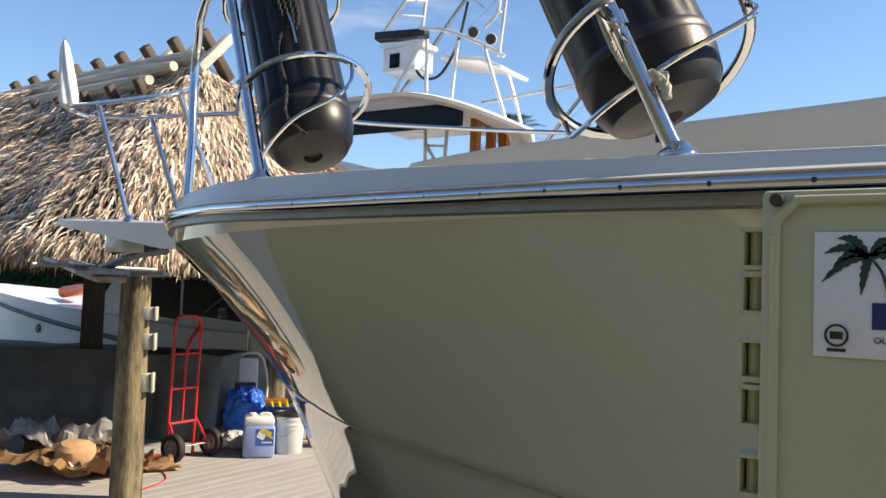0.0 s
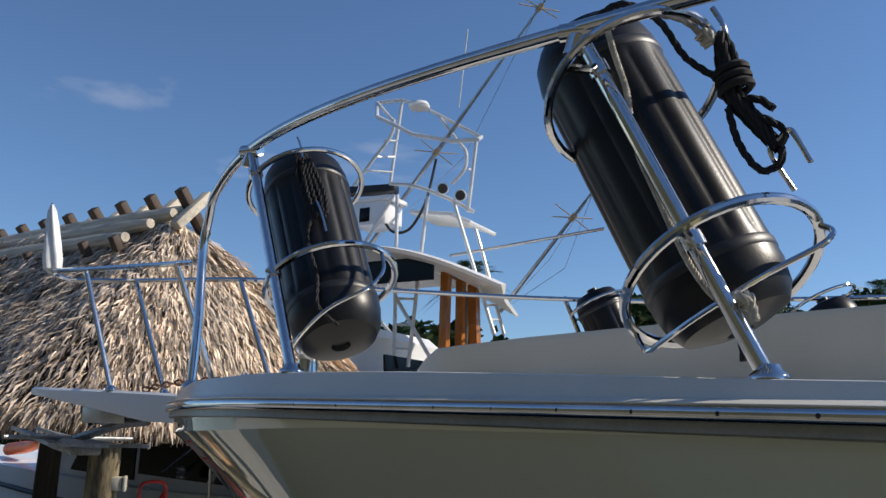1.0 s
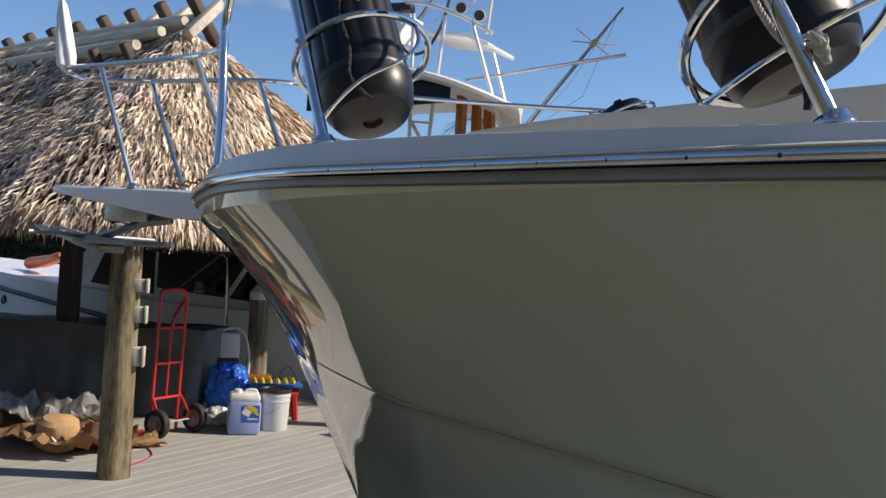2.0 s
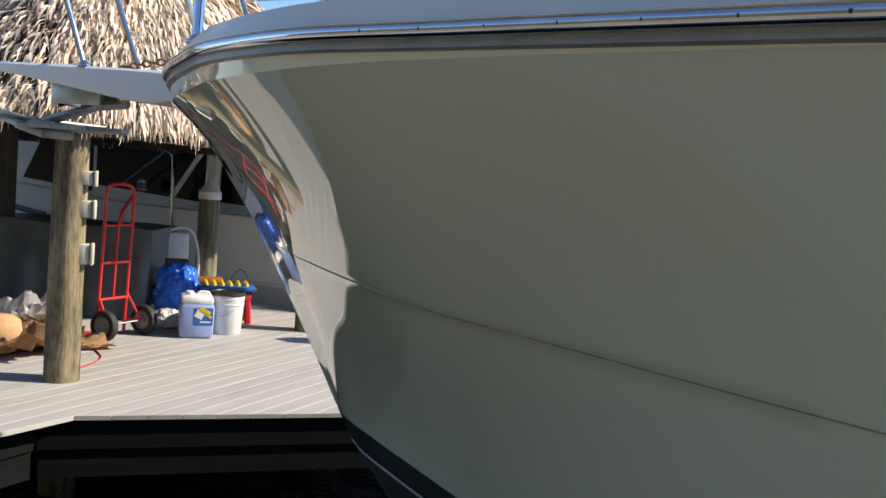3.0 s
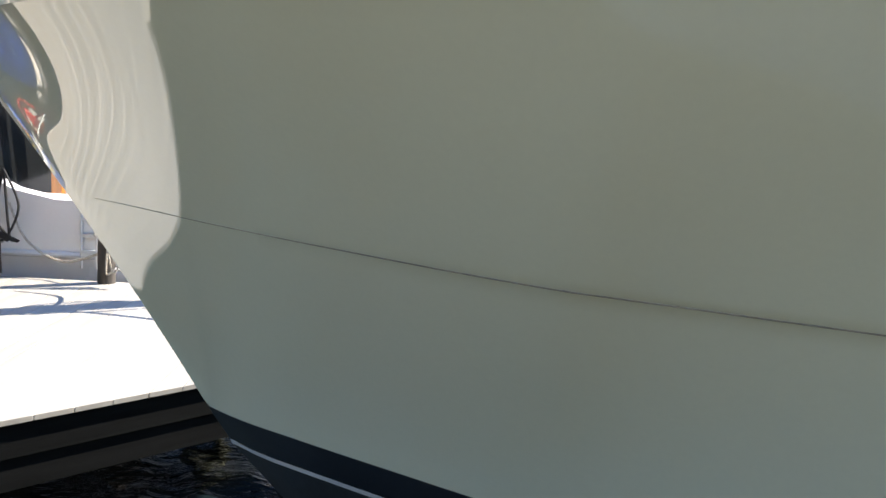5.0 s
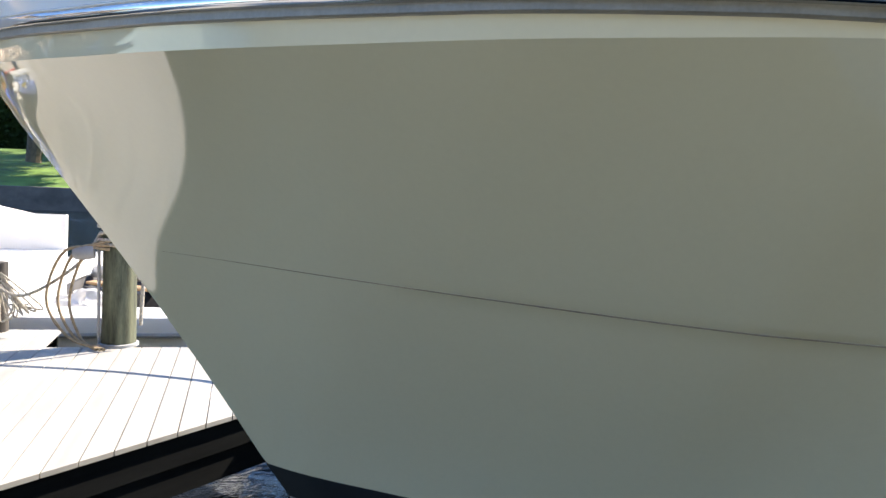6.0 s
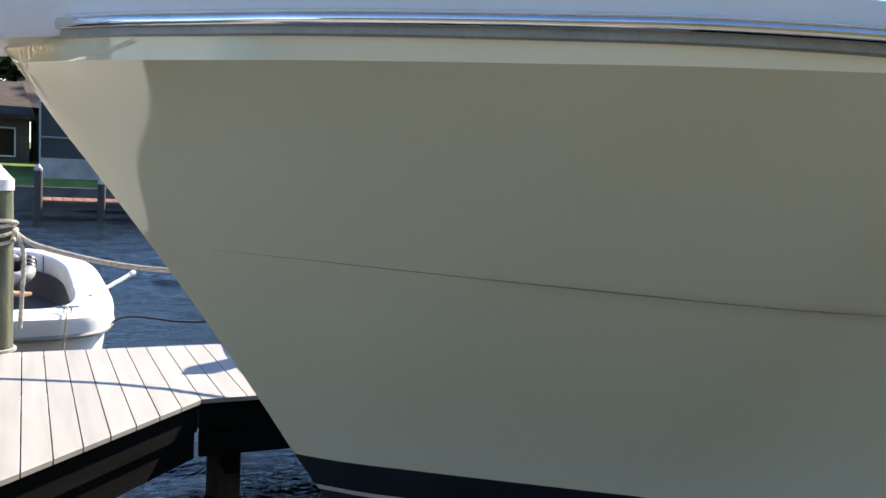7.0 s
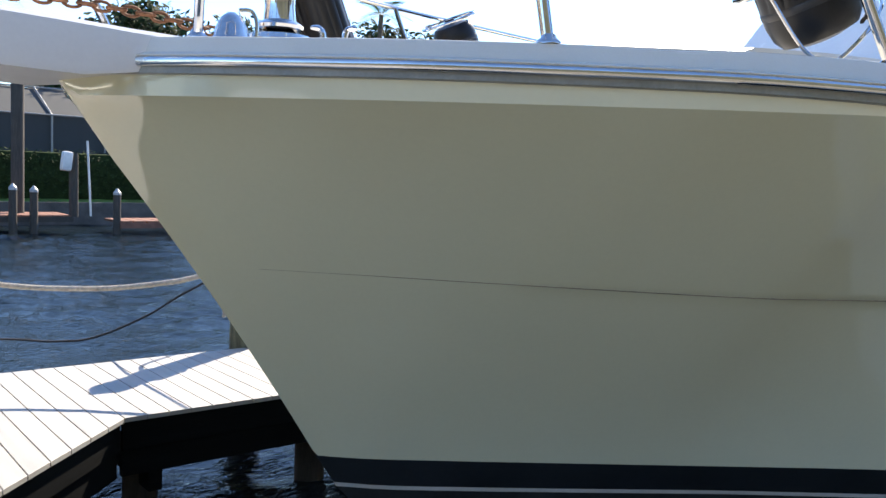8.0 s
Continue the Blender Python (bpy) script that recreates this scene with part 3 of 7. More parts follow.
flange(bm, (1.97, -1.36, lip_z(1.97)))
part("flange", bm, STEEL, rails)
for a, c in ST:
    bm = B()
    tube(bm, [a, c], 0.0155, 12)
    flange(bm, a)
    tube(bm, [Vector(c) + Vector((-0.012, 0, -0.05)), Vector(c) + Vector((0, 0, -0.01))], 0.021, 12)
    tube(bm, [Vector(c) + Vector((-0.035, 0, 0.003)), Vector(c) + Vector((0.035, 0, -0.001))], 0.0205, 12)
    part("stanchion", bm, STEEL, rails)
# the far side of the rail and the pulpit rails
FAR = [(-0.202, -0.3, 2.558), (0.13, -0.1, 2.567), (0.971, -0.1, 2.519), (1.149, 0.35, 2.559), (1.449, 0.62, 2.551), (2.505, 0.95, 2.487)]
srail = part("bow_rail", tube(B(), smooth_path(FAR + [(3.4, 1.38, 2.5), (6.5, 1.62, 2.46)], 8), 0.0135, 10), STEEL, yacht)
NEAR = [(1.898, -1.285, 2.325), (1.28, -0.85, 2.443), (0.322, -0.6, 2.531), (-0.116, -0.5, 2.571)]
prail = part("pulpit_rail", tube(B(), smooth_path(NEAR + [Vector(NEAR[-1]).lerp(Vector(FAR[0]), 0.5) + Vector((-0.06, 0, 0.01)), FAR[0]], 8), 0.0135, 10), STEEL, yacht, "polished steel pulpit rail")
for p, a, c in ((prail, (0.56, -0.545, 1.886), NEAR[2]), (prail, (1.36, -0.60, 1.856), NEAR[1]), (srail, (0.48, -0.11, 1.89), FAR[1]), (srail, (1.30, -0.12, 1.86), FAR[2]), (srail, (2.72, 1.02, 1.84), (2.45, 0.99, 2.51)), (srail, (3.7, 1.3, 1.83), (3.45, 1.385, 2.5)), (srail, (5.2, 1.5, 1.82), (5.0, 1.51, 2.48))):
    bm = B()
    tube(bm, [a, c], 0.0135, 10)
    flange(bm, a, 0.03)
    part("stanchion", bm, STEEL, p)

# ---------------------------------------------------------------- on the yacht: fenders, baskets, hardware
def frame_of(a, c):
    up = (Vector(c) - Vector(a)).normalized()
    inb = Vector((0, 1, 0)) if a[1] < YC else Vector((0, -1, 0))
    inb = (inb - up * inb.dot(up)).normalized()
    aft = inb.cross(up)
    if aft.x < 0:
        aft = -aft
    return up, inb, aft


def fender(c0, up, length=0.62, r=0.128):
    """A ribbed vinyl fender, built upright at the origin's pose."""
    f = thing("fender", c0, "black ribbed vinyl boat fender in a steel basket", "fender", "fenders in rail baskets")
    m = Matrix.Translation(c0) @ Vector((0, 0, 1)).rotation_difference(up).to_matrix().to_4x4()
    prof = [(0.0, 0.012), (0.022, 0.012), (0.028, 0.0), (0.06, 0.004), (r * 0.80, 0.018), (r * 0.93, 0.045), (r, 0.09), (r, 0.118), (r, 0.135), (r, 0.16)]
    prof += [(r, 0.16 + (length - 0.32) * i / 4) for i in range(1, 5)]
    prof += [(r, length - 0.135), (r, length - 0.118), (r, length - 0.09), (r * 0.93, length - 0.045), (r * 0.80, length - 0.018), (0.06, length - 0.004), (0.03, length), (0.03, length + 0.02), (0.0, length + 0.02)]
    bm = B()
    N = 144
    rows = []
    for rad, h in prof:
        rib = 1.0 if 0.15 < h < length - 0.15 else 0.0
        row = []
        for j in range(N + 1):
            th = 2 * math.pi * j / N
            k = 1 - 0.055 * rib * (1 - abs(math.sin(th * 7)) ** 0.45)
            row.append(m @ Vector((rad * k * math.cos(th), rad * k * math.sin(th), h)))
        rows.append(row)
    surface(bm, rows)
    bmesh.ops.remove_doubles(bm, verts=bm.verts[:], dist=0.0004)
    bmesh.ops.recalc_face_normals(bm, faces=bm.faces[:])
    part("body", bm, FENDER, f)
    for h in (0.118, length - 0.128):
        bm = B()
        pr = [(r + 0.0005, h - 0.004), (r + 0.0025, h), (r + 0.0025, h + 0.014), (r + 0.0005, h + 0.018)]
        rows = [[m @ Vector((a * math.cos(2 * math.pi * j / 48), a * math.sin(2 * math.pi * j / 48), z)) for j in range(49)] for a, z in pr]
        surface(bm, rows)
        bmesh.ops.recalc_face_normals(bm, faces=bm.faces[:])
        part("band", bm, BLACK_PLASTIC, f, "smooth black band")
    return f, m


def basket(a, c, rings=((0.31, 0.18, 0.03, 0.172), (0.67, 0.18, 0.03, 0.172)), slope=0.0, rake=0.0, front=-0.75, fall=1.0):
    """Two rings round a fender; each ring: height, inboard, aft, radius. slope and rake tip the rings; front and fall set the cradle rod off outboard and down."""
    up, inb, aft = frame_of(a, c)
    bk = thing("fender_basket", a, "polished steel two-ring fender basket clamped to the stanchion", "fender basket", "fender baskets")
    for k, (h, u, v, R) in enumerate(rings):
        q = Vector(a) + up * h + inb * u + aft * v
        at = lambda t: q + (inb * math.cos(t) + aft * math.sin(t)) * R - up * slope * R * math.cos(t) + up * rake * R * math.sin(t)
        ring = [at(2 * math.pi * j / 44) for j in range(44)]
        part("ring", tube(B(), ring, 0.0105 if k == 0 else 0.009, 10, closed=True), STEEL, bk)
        near = min(ring, key=lambda p: (p - (Vector(a) + up * (p - Vector(a)).dot(up))).length)
        S = Vector(a) + up * (near - Vector(a)).dot(up)
        bm = B()
        tube(bm, [S - up * 0.014, S + up * 0.014], 0.0215, 14)
        tube(bm, [S, near], 0.009, 8)
        tube(bm, [S - inb * 0.028 - up * 0.002, S - inb * 0.018], 0.006, 8)
        part("clamp", bm, STEEL, bk)
    # thin rod that drops from the lower ring and passes under the fender's foot
    h, u, v, R = rings[0]
    q = Vector(a) + up * h + inb * u + aft * v
    g = lambda f, i, d: q + aft * f * R + inb * i * R - up * d * fall
    cr = smooth_path([g(1.0, 0.0, 0.0), g(1.06, front * 0.2, 0.04), g(1.03, front * 0.4, 0.067), g(0.88, front * 0.65, 0.088), g(0.34, front, 0.102), g(-0.33, front, 0.122), g(-0.85, front * 0.65, 0.139), g(-0.96, front * 0.4, 0.123), g(-0.99, front * 0.2, 0.085), g(-1.0, 0.0, 0.0)], 6)
    part("cradle", tube(B(), cr, 0.0055, 8), STEEL, bk, "thin steel cradle rod")
    return bk, up, inb, aft


basket(*ST[0], ((0.212, 0.09, 0.005, 0.188), (0.62, 0.08, 0.03, 0.182)), 0.3, 0.08, -0.40, 0.5)
up, inb, aft = frame_of(*ST[0])
fender(Vector(ST[0][0]) + inb * 0.165 - aft * 0.02 + up * 0.122, up, 0.73, 0.133)
basket(*ST[1], ((0.325, 0.18, 0.06, 0.192), (0.712, 0.18, 0.045, 0.182)), front=-0.75, fall=1.8)
up, inb, aft = frame_of(*ST[1])
fender(Vector(ST[1][0]) + inb * 0.182 + aft * 0.045 + up * 0.118, up, 0.69, 0.134)
for a, c, o in (((2.9, 1.22, 1.84), (2.6, 1.2, 2.49), 0.09), ((4.05, 1.42, 1.83), (3.75, 1.46, 2.47), 0.0)):
    bk, up, inb, aft = basket(a, c)
    fender(Vector(a) + inb * 0.182 + aft * 0.03 + up * o, up, 0.66, 0.135)

# ropes on the near fender
up, inb, aft = frame_of(*ST[0])
hang = thing("fender_line", (3.98, -2.05, 2.44), "black fender line coiled, knotted and hung on the basket", "rope")


def strand(owner, pts, r, material, name="strand", dy=0.0, turns=14.0):
    bm = B()
    twisted(bm, smooth_path([Vector(p) + Vector((0, dy, 0)) for p in pts], 7), r, turns)
    return part(name, bm, material, owner)


strand(hang, [(3.745, -2.10, 2.515), (3.80, -2.10, 2.535), (3.865, -2.08, 2.495), (3.911, -2.06, 2.416), (3.972, -2.06, 2.36)], 0.0075, ROPE_BLK)
core = [(3.975, -2.05, 2.45), (3.985, -2.05, 2.388), (3.992, -2.05, 2.322), (4.029, -2.05, 2.263), (4.065, -2.05, 2.212)]
for i in range(8):
    o = Vector((0.013 * math.cos(i * 2.4), 0.016 * math.sin(i * 2.4), 0.006 * (i % 3)))
    w = (0.4, 1.3, 1.0, 0.9, 0.5)
    strand(hang, [Vector(p) + o * w[k] for k, p in enumerate(core)], 0.0072, ROPE_BLK, "loop", 0.0, 11 + i % 3)
strand(hang, [(3.985, -2.065, 2.30), (4.001, -2.065, 2.229), (4.034, -2.06, 2.176), (4.066, -2.06, 2.182), (4.073, -2.06, 2.211)], 0.0075, ROPE_BLK, "loop")
strand(hang, [(4.01, -2.06, 2.315), (4.04, -2.06, 2.308), (4.062, -2.06, 2.286)], 0.0075, ROPE_BLK, "tail")
strand(hang, [(4.02, -2.065, 2.285), (4.059, -2.06, 2.262), (4.080, -2.06, 2.24), (4.068, -2.06, 2.215)], 0.0075, ROPE_BLK, "loop")
bm = B()
for i in range(3):
    ctr = Vector((3.99 + 0.004 * i, -2.05, 2.375 - 0.017 * i))
    ring = [ctr + (Vector((0.9, 0, 0.25)) * math.cos(t) + Vector((0, 1, 0)) * math.sin(t)) * 0.030 for t in (2 * math.pi * j / 14 for j in range(14))]
    tube(bm, ring, 0.008, 6, closed=True)
part("wrap", bm, ROPE_BLK, hang)
strand(hang, [(3.98, -2.05, 1.91), (3.989, -2.06, 1.876), (3.992, -2.06, 1.84)], 0.0075, ROPE_BLK, "tail")
hook = thing("basket_hook", (3.98, -2.05, 2.45), "thin bent steel rope hooks on the fender basket", "hook")
part("rod", tube(B(), smooth_path([(3.962, -2.05, 2.512), (3.981, -2.05, 2.468), (3.986, -2.05, 2.41)], 5), 0.0055, 8), STEEL, hook)
part("rod", tube(B(), smooth_path([(4.06, -2.05, 2.24), (4.051, -2.05, 2.209), (4.085, -2.03, 2.14)], 5), 0.0045, 8), STEEL, hook)
part("rod", tube(B(), smooth_path([(4.065, -2.06, 2.225), (4.085, -2.06, 2.243), (4.097, -2.06, 2.228), (4.118, -2.06, 2.18)], 5), 0.0055, 8), STEEL, hook)
lace = thing("lashing_line", (3.77, -2.1, 2.5), "weathered white lashing line over the fender", "rope")
strand(lace, [(3.755, -2.09, 2.505), (3.772, -2.115, 2.49), (3.784, -2.10, 2.434), (3.802, -2.085, 2.36), (3.81, -2.085, 2.29), (3.824, -2.085, 2.224), (3.854, -2.085, 2.148), (3.896, -2.085, 2.042), (3.924, -2.085, 1.988), (3.958, -2.09, 1.945), (4.005, -2.10, 1.935)], 0.0065, ROPE_WHT, turns=40)
strand(lace, [(3.995, -2.13, 1.945), (4.012, -2.13, 1.935), (4.02, -2.11, 1.92), (4.005, -2.10, 1.93), (4.015, -2.12, 1.945), (4.024, -2.12, 1.90)], 0.008, ROPE_WHT, "knot", turns=20)
strand(lace, [(3.77, -2.08, 2.50), (3.80, -2.08, 2.523), (3.89, -2.07, 2.502), (3.928, -2.06, 2.476), (3.943, -2.06, 2.452), (3.965, -2.06, 2.437)], 0.0075, ROPE_WHT)
strand(lace, [(3.935, -2.06, 2.445), (3.95, -2.065, 2.46), (3.96, -2.07, 2.44), (3.945, -2.065, 2.43)], 0.009, ROPE_WHT, "knot")

# rope on the second fender
up, inb, aft = frame_of(*ST[1])
C0 = Vector(ST[1][0]) + inb * 0.182 + aft * 0.045 + up * 0.05
hang = thing("fender_line", tuple(C0 + up * 0.7), "black fender line hitched in loops against the fender", "rope")
bm = B()
view = (-inb * 0.8 + aft * 0.6).normalized()
g = lambda h, s, r=0.146: C0 + up * h + view * r + (inb * 0.6 + aft * 0.8) * s
twisted(bm, smooth_path([g(0.70, 0.0, 0.05), g(0.72, 0.0, 0.11), g(0.66, 0.01), g(0.52, -0.02), g(0.44, 0.0)], 6), 0.0075)
part("strand", bm, ROPE_BLK, hang)
for i in range(4):
    bm = B()
    s0 = -0.025 + 0.016 * i
    twisted(bm, smooth_path([g(0.70, s0 * 0.4), g(0.58, s0, 0.145), g(0.46, s0 * 0.6, 0.15), g(0.42, s0 * 0.5 + 0.02, 0.15), g(0.50, s0 + 0.02, 0.155), g(0.66, s0 * 0.5 + 0.01)], 6), 0.007)
    part("loop", bm, ROPE_BLK, hang)
bm = B()
twisted(bm, smooth_path([g(0.44, 0.0), g(0.36, -0.035), g(0.22, -0.03), g(0.12, -0.045), g(0.07, 0.0, 0.11)], 6), 0.0065)
part("tail", bm, ROPE_BLK, hang)
hook = thing("basket_hook", tuple(g(0.7, 0)), "thin bent steel hook holding the line", "hook")
part("rod", tube(B(), smooth_path([g(0.74, 0.0, 0.16), g(0.70, 0.004, 0.162), g(0.63, 0.002, 0.158)], 5), 0.004, 8), STEEL, hook)
part("rod", tube(B(), smooth_path([g(0.47, 0.015, 0.16), g(0.42, 0.02, 0.165), g(0.35, 0.022, 0.165)], 5), 0.004, 8), STEEL, hook)

# anchor under the pulpit
anchor = thing("anchor", (0.1, YC, 1.6), "galvanised fluke anchor stowed under the bow pulpit", "anchor")
part("shank", tube(B(), [(0.62, YC, 1.735), (0.42, YC, 1.72), (0.05, YC, 1.63)], [0.022, 0.024, 0.026], 8), GALV, anchor)
part("stock", tube(B(), [(0.02, YC - 0.42, 1.635), (0.02, YC + 0.42, 1.635)], 0.012, 10), GALV, anchor)
for sg in (1, -1):
    bm = B()
    a = [(0.10, YC + sg * 0.03, 1.60), (0.06, YC + sg * 0.17, 1.60), (-0.42, YC + sg * 0.08, 1.685), (0.55, YC + sg * 0.04, 1.61), (0.5, YC + sg * 0.14, 1.605)]
    top = [bm.verts.new(Vector(p) + Vector((0, 0, 0.008))) for p in (a[2], a[1], a[4], a[3], a[0])]
    bot = [bm.verts.new(Vector(p) - Vector((0, 0, 0.012))) for p in (a[2], a[1], a[4], a[3], a[0])]
    bm.faces.new(top)
    bm.faces.new(bot[::-1])
    for i in range(5):
        bm.faces.new((top[i], bot[i], bot[(i + 1) % 5], top[(i + 1) % 5]))
    bmesh.ops.recalc_face_normals(bm, faces=bm.faces[:])
    part("fluke", bm, GALV, anchor, smooth=False)
bm = B()
box(bm, (0.05, YC, 1.585), (0.22, 0.2, 0.045), bevel=0.012, ry=0.2)
part("crown", bm, GALV, anchor)
bm = B()
for sg in (1, -1):
    box(bm, (0.33, YC + sg * 0.055, 1.77), (0.34, 0.012, 0.10), bevel=0.004)
lathe(bm, [(0.03, -0.05), (0.018, 0.0), (0.03, 0.05)], (0.22, YC, 1.735), (0, 1, 0), 14)
part("bow_roller", bm, DULL_STEEL, yacht, "steel anchor roller cheeks")

# windlass, chain, cleats, bell-shaped pump cover on the foredeck
wl = thing("anchor_windlass", (1.72, -0.40, 1.875), "chrome vertical anchor windlass on the foredeck", "windlass")
bm = B()
lathe(bm, [(0.0, 0.0), (0.11, 0.0), (0.11, 0.012), (0.10, 0.02), (0.098, 0.045), (0.104, 0.05), (0.10, 0.066), (0.066, 0.078), (0.06, 0.09)], (1.72, -0.40, 1.862), n=32)
part("gypsy", bm, STEEL, wl)
bm = B()
lathe(bm, [(0.075, 0.088), (0.078, 0.098), (0.07, 0.106), (0.052, 0.115), (0.048, 0.16), (0.05, 0.2), (0.06, 0.215), (0.058, 0.228), (0.0, 0.232)], (1.72, -0.40, 1.862), n=32)
part("drum", bm, STEEL, wl)
cl = thing("mooring_cleat", (1.66, -0.83, 1.85), "polished steel two-horned mooring cleat on the gunwale", "cleat")
bm = B()
box(bm, (1.66, -0.83, 1.862), (0.155, 0.03, 0.009), rz=-0.75, bevel=0.004)
part("base", bm, STEEL, cl)
for sg in (1, -1):
    d = Vector((math.cos(-0.75), math.sin(-0.75), 0)) * sg
    p = Vector((1.66, -0.83, 1.865)) + d * 0.03
    part("horn", tube(B(), smooth_path([p, p + Vector((0, 0, 0.02)) + d * 0.002, p + Vector((0, 0, 0.034)) + d * 0.012, p + Vector((0, 0, 0.036)) + d * 0.036], 5), [0.009] * 8 + [0.008] * 5 + [0.007, 0.006, 0.005], 8), STEEL, cl)
bell = thing("deck_bell", (1.47, -0.58, 1.87), "small chrome bell on a bracket at the pulpit root", "bell")
bm = B()
lathe(bm, [(0.058, 0.0), (0.052, 0.01), (0.043, 0.04), (0.03, 0.065), (0.012, 0.078), (0.0, 0.08)], (1.47, -0.58, 1.868), n=24)
part("bowl", bm, STEEL, bell)
part("bracket", tube(B(), smooth_path([(1.535, -0.60, 1.866), (1.54, -0.60, 1.92), (1.525, -0.595, 1.955), (1.49, -0.585, 1.955)], 5), 0.006, 8), STEEL, bell)
chain = thing("anchor_chain", (1.2, YC, 1.87), "rusty anchor chain lying along the pulpit", "chain")
for i in range(26):
    t = i / 25
    p = Vector((1.62 - 1.0 * t, -0.36 - 0.02 * math.sin(t * 9), 1.90 + 0.05 * math.sin(t * 3.1)))
    q = B()
    roll = (i % 2) * math.pi / 2
    ring = []
    for j in range(12):
        th = 2 * math.pi * j / 12
        v = Vector((0.027 * math.cos(th), 0.014 * math.sin(th), 0))
        v.rotate(Euler((roll, 0, 0)))
        ring.append(p + v)
    tube(q, ring, 0.005, 6, closed=True)
    part("link", q, RUST, chain)
# furled white burgee on its staff at the rail's end
fl = thing("furled_flag", (-0.1, -0.5, 2.53), "white furled flag on the pulpit rail staff", "flag")
bm = B()
rows = []
for h, r in ((0.0, 0.012), (0.03, 0.045), (0.1, 0.05), (0.2, 0.042), (0.3, 0.033), (0.38, 0.022), (0.42, 0.008)):
    rows.append([(-0.10 - 0.15 * h + r * (1 + 0.18 * math.cos(5 * t + h * 9)) * math.cos(t), -0.50 - 0.03 * h + r * (1 + 0.18 * math.cos(5 * t + h * 9)) * math.sin(t), 2.55 + h) for t in (2 * math.pi * j / 40 for j in range(41))])
surface(bm, rows)
part("cloth", bm, CAP, fl, "white cloth")
part("staff", tube(B(), [(-0.09, -0.5, 2.53), (-0.165, -0.515, 2.98)], 0.006, 8), STEEL, fl)

# hull vents
for x0, x1, z in ((4.19, 4.295, 1.622), (4.17, 4.27, 1.600), (4.195, 4.30, 1.578)):
    pts = []
    for i in range(9):
        x = x0 + (x1 - x0) * i / 8
        pts.append((x, YC - hull_pt(x, z) - 0.013 - 0.002, z))
    part("vent_slot", tube(B(), pts, [0.0025] + [0.0042] * 7 + [0.003], 8), BLACK_PLASTIC, yacht, "black vent slot")

# deckhouse aft of the trunk
bm = B()
rows = []
for x, w, z in ((6.25, 1.36, 2.15), (6.6, 1.33, 2.61), (6.9, 1.203, 3.02), (7.2, 1.15, 3.40), (7.6, 1.16, 3.46), (9.5, 1.2, 3.48)):
    rows.append([(x + 0.25, YC - w - 0.12, 1.9), (x, YC - w, z), (x - 0.05, YC, z + 0.05), (x, YC + w, z), (x + 0.25, YC + w + 0.12, 1.9)])
surface(bm, rows, True)
part("deckhouse", bm, WHITE_GEL, yacht, "white raked deckhouse front")

# service cabinet on the pier
cab = thing("service_cabinet", (4.55, -2.5, 0), "beige plastic dock service cabinet with a peeling sticker", "dock cabinet")
CX, CY, CT = 4.29, -2.62, 1.680
bm = B()
box(bm, (CX + 0.22, CY + 0.13, CT / 2 - 0.46), (0.44, 0.24, CT + 0.92), bevel=0.006)
part("body", bm, CABINET, cab)
bm = B()
box(bm, (CX + 0.22, CY + 0.004, CT / 2 + 0.02), (0.446, 0.018, CT - 0.042), bevel=0.005)
dr = part("door", bm, CABINET, cab)
bm = B()
tube(bm, smooth_path([(CX + 0.011, CY - 0.007, 0.3), (CX + 0.011, CY - 0.007, CT - 0.2), (CX + 0.011, CY - 0.007, CT - 0.040), (CX + 0.0125, CY - 0.007, CT - 0.031), (CX + 0.0295, CY - 0.007, CT - 0.0135), (CX + 0.038, CY - 0.007, CT - 0.0115), (CX + 0.15, CY - 0.007, CT - 0.0115), (CX + 0.43, CY - 0.007, CT - 0.0115)], 8), 0.0048, 10)
part("raised_rim", bm, CABINET, dr)
bm = B()
lathe(bm, [(0.0065, 0.0), (0.0065, 0.006), (0.0055, 0.007), (0.0, 0.0055)], (CX + 0.0114, CY - 0.005, CT - 0.0108), (0, -1, 0), 16)
part("screw_cap", bm, PILE_DARK, cab)
for zt in (1.643, 1.598, 1.533, 1.487, 1.42, 1.37, 1.3):
    bm = B()
    c = (CX - 0.012, CY + 0.02, zt - 0.02)
    for dz in (0.019, -0.019):
        box(bm, (c[0], c[1], c[2] + dz), (0.026, 0.03, 0.005), bevel=0.001)
    box(bm, (c[0] - 0.011, c[1], c[2]), (0.004, 0.03, 0.04), bevel=0.001)
    box(bm, (c[0] + 0.0, c[1] + 0.012, c[2]), (0.024, 0.004, 0.036))
    lathe(bm, [(0.006, -0.017), (0.006, 0.017)], (c[0] - 0.001, c[1] + 0.002, c[2]), n=10)
    part("hinge", bm, CABINET, cab, "slotted plastic hinge")
st = thing("sticker", (CX + 0.1, CY - 0.008, 1.58), "peeling white sticker with a palm tree on the cabinet", "sticker")
sx, sz0, sz1 = CX + 0.046, 1.522, 1.638
bm = B()
box(bm, (sx + 0.09, CY - 0.0075, (sz0 + sz1) / 2), (0.18, 0.001, sz1 - sz0), bevel=0.0004)
part("sheet", bm, STICKER, st)
FY = CY - 0.0088
pc = Vector((sx + 0.047, FY, 1.615))
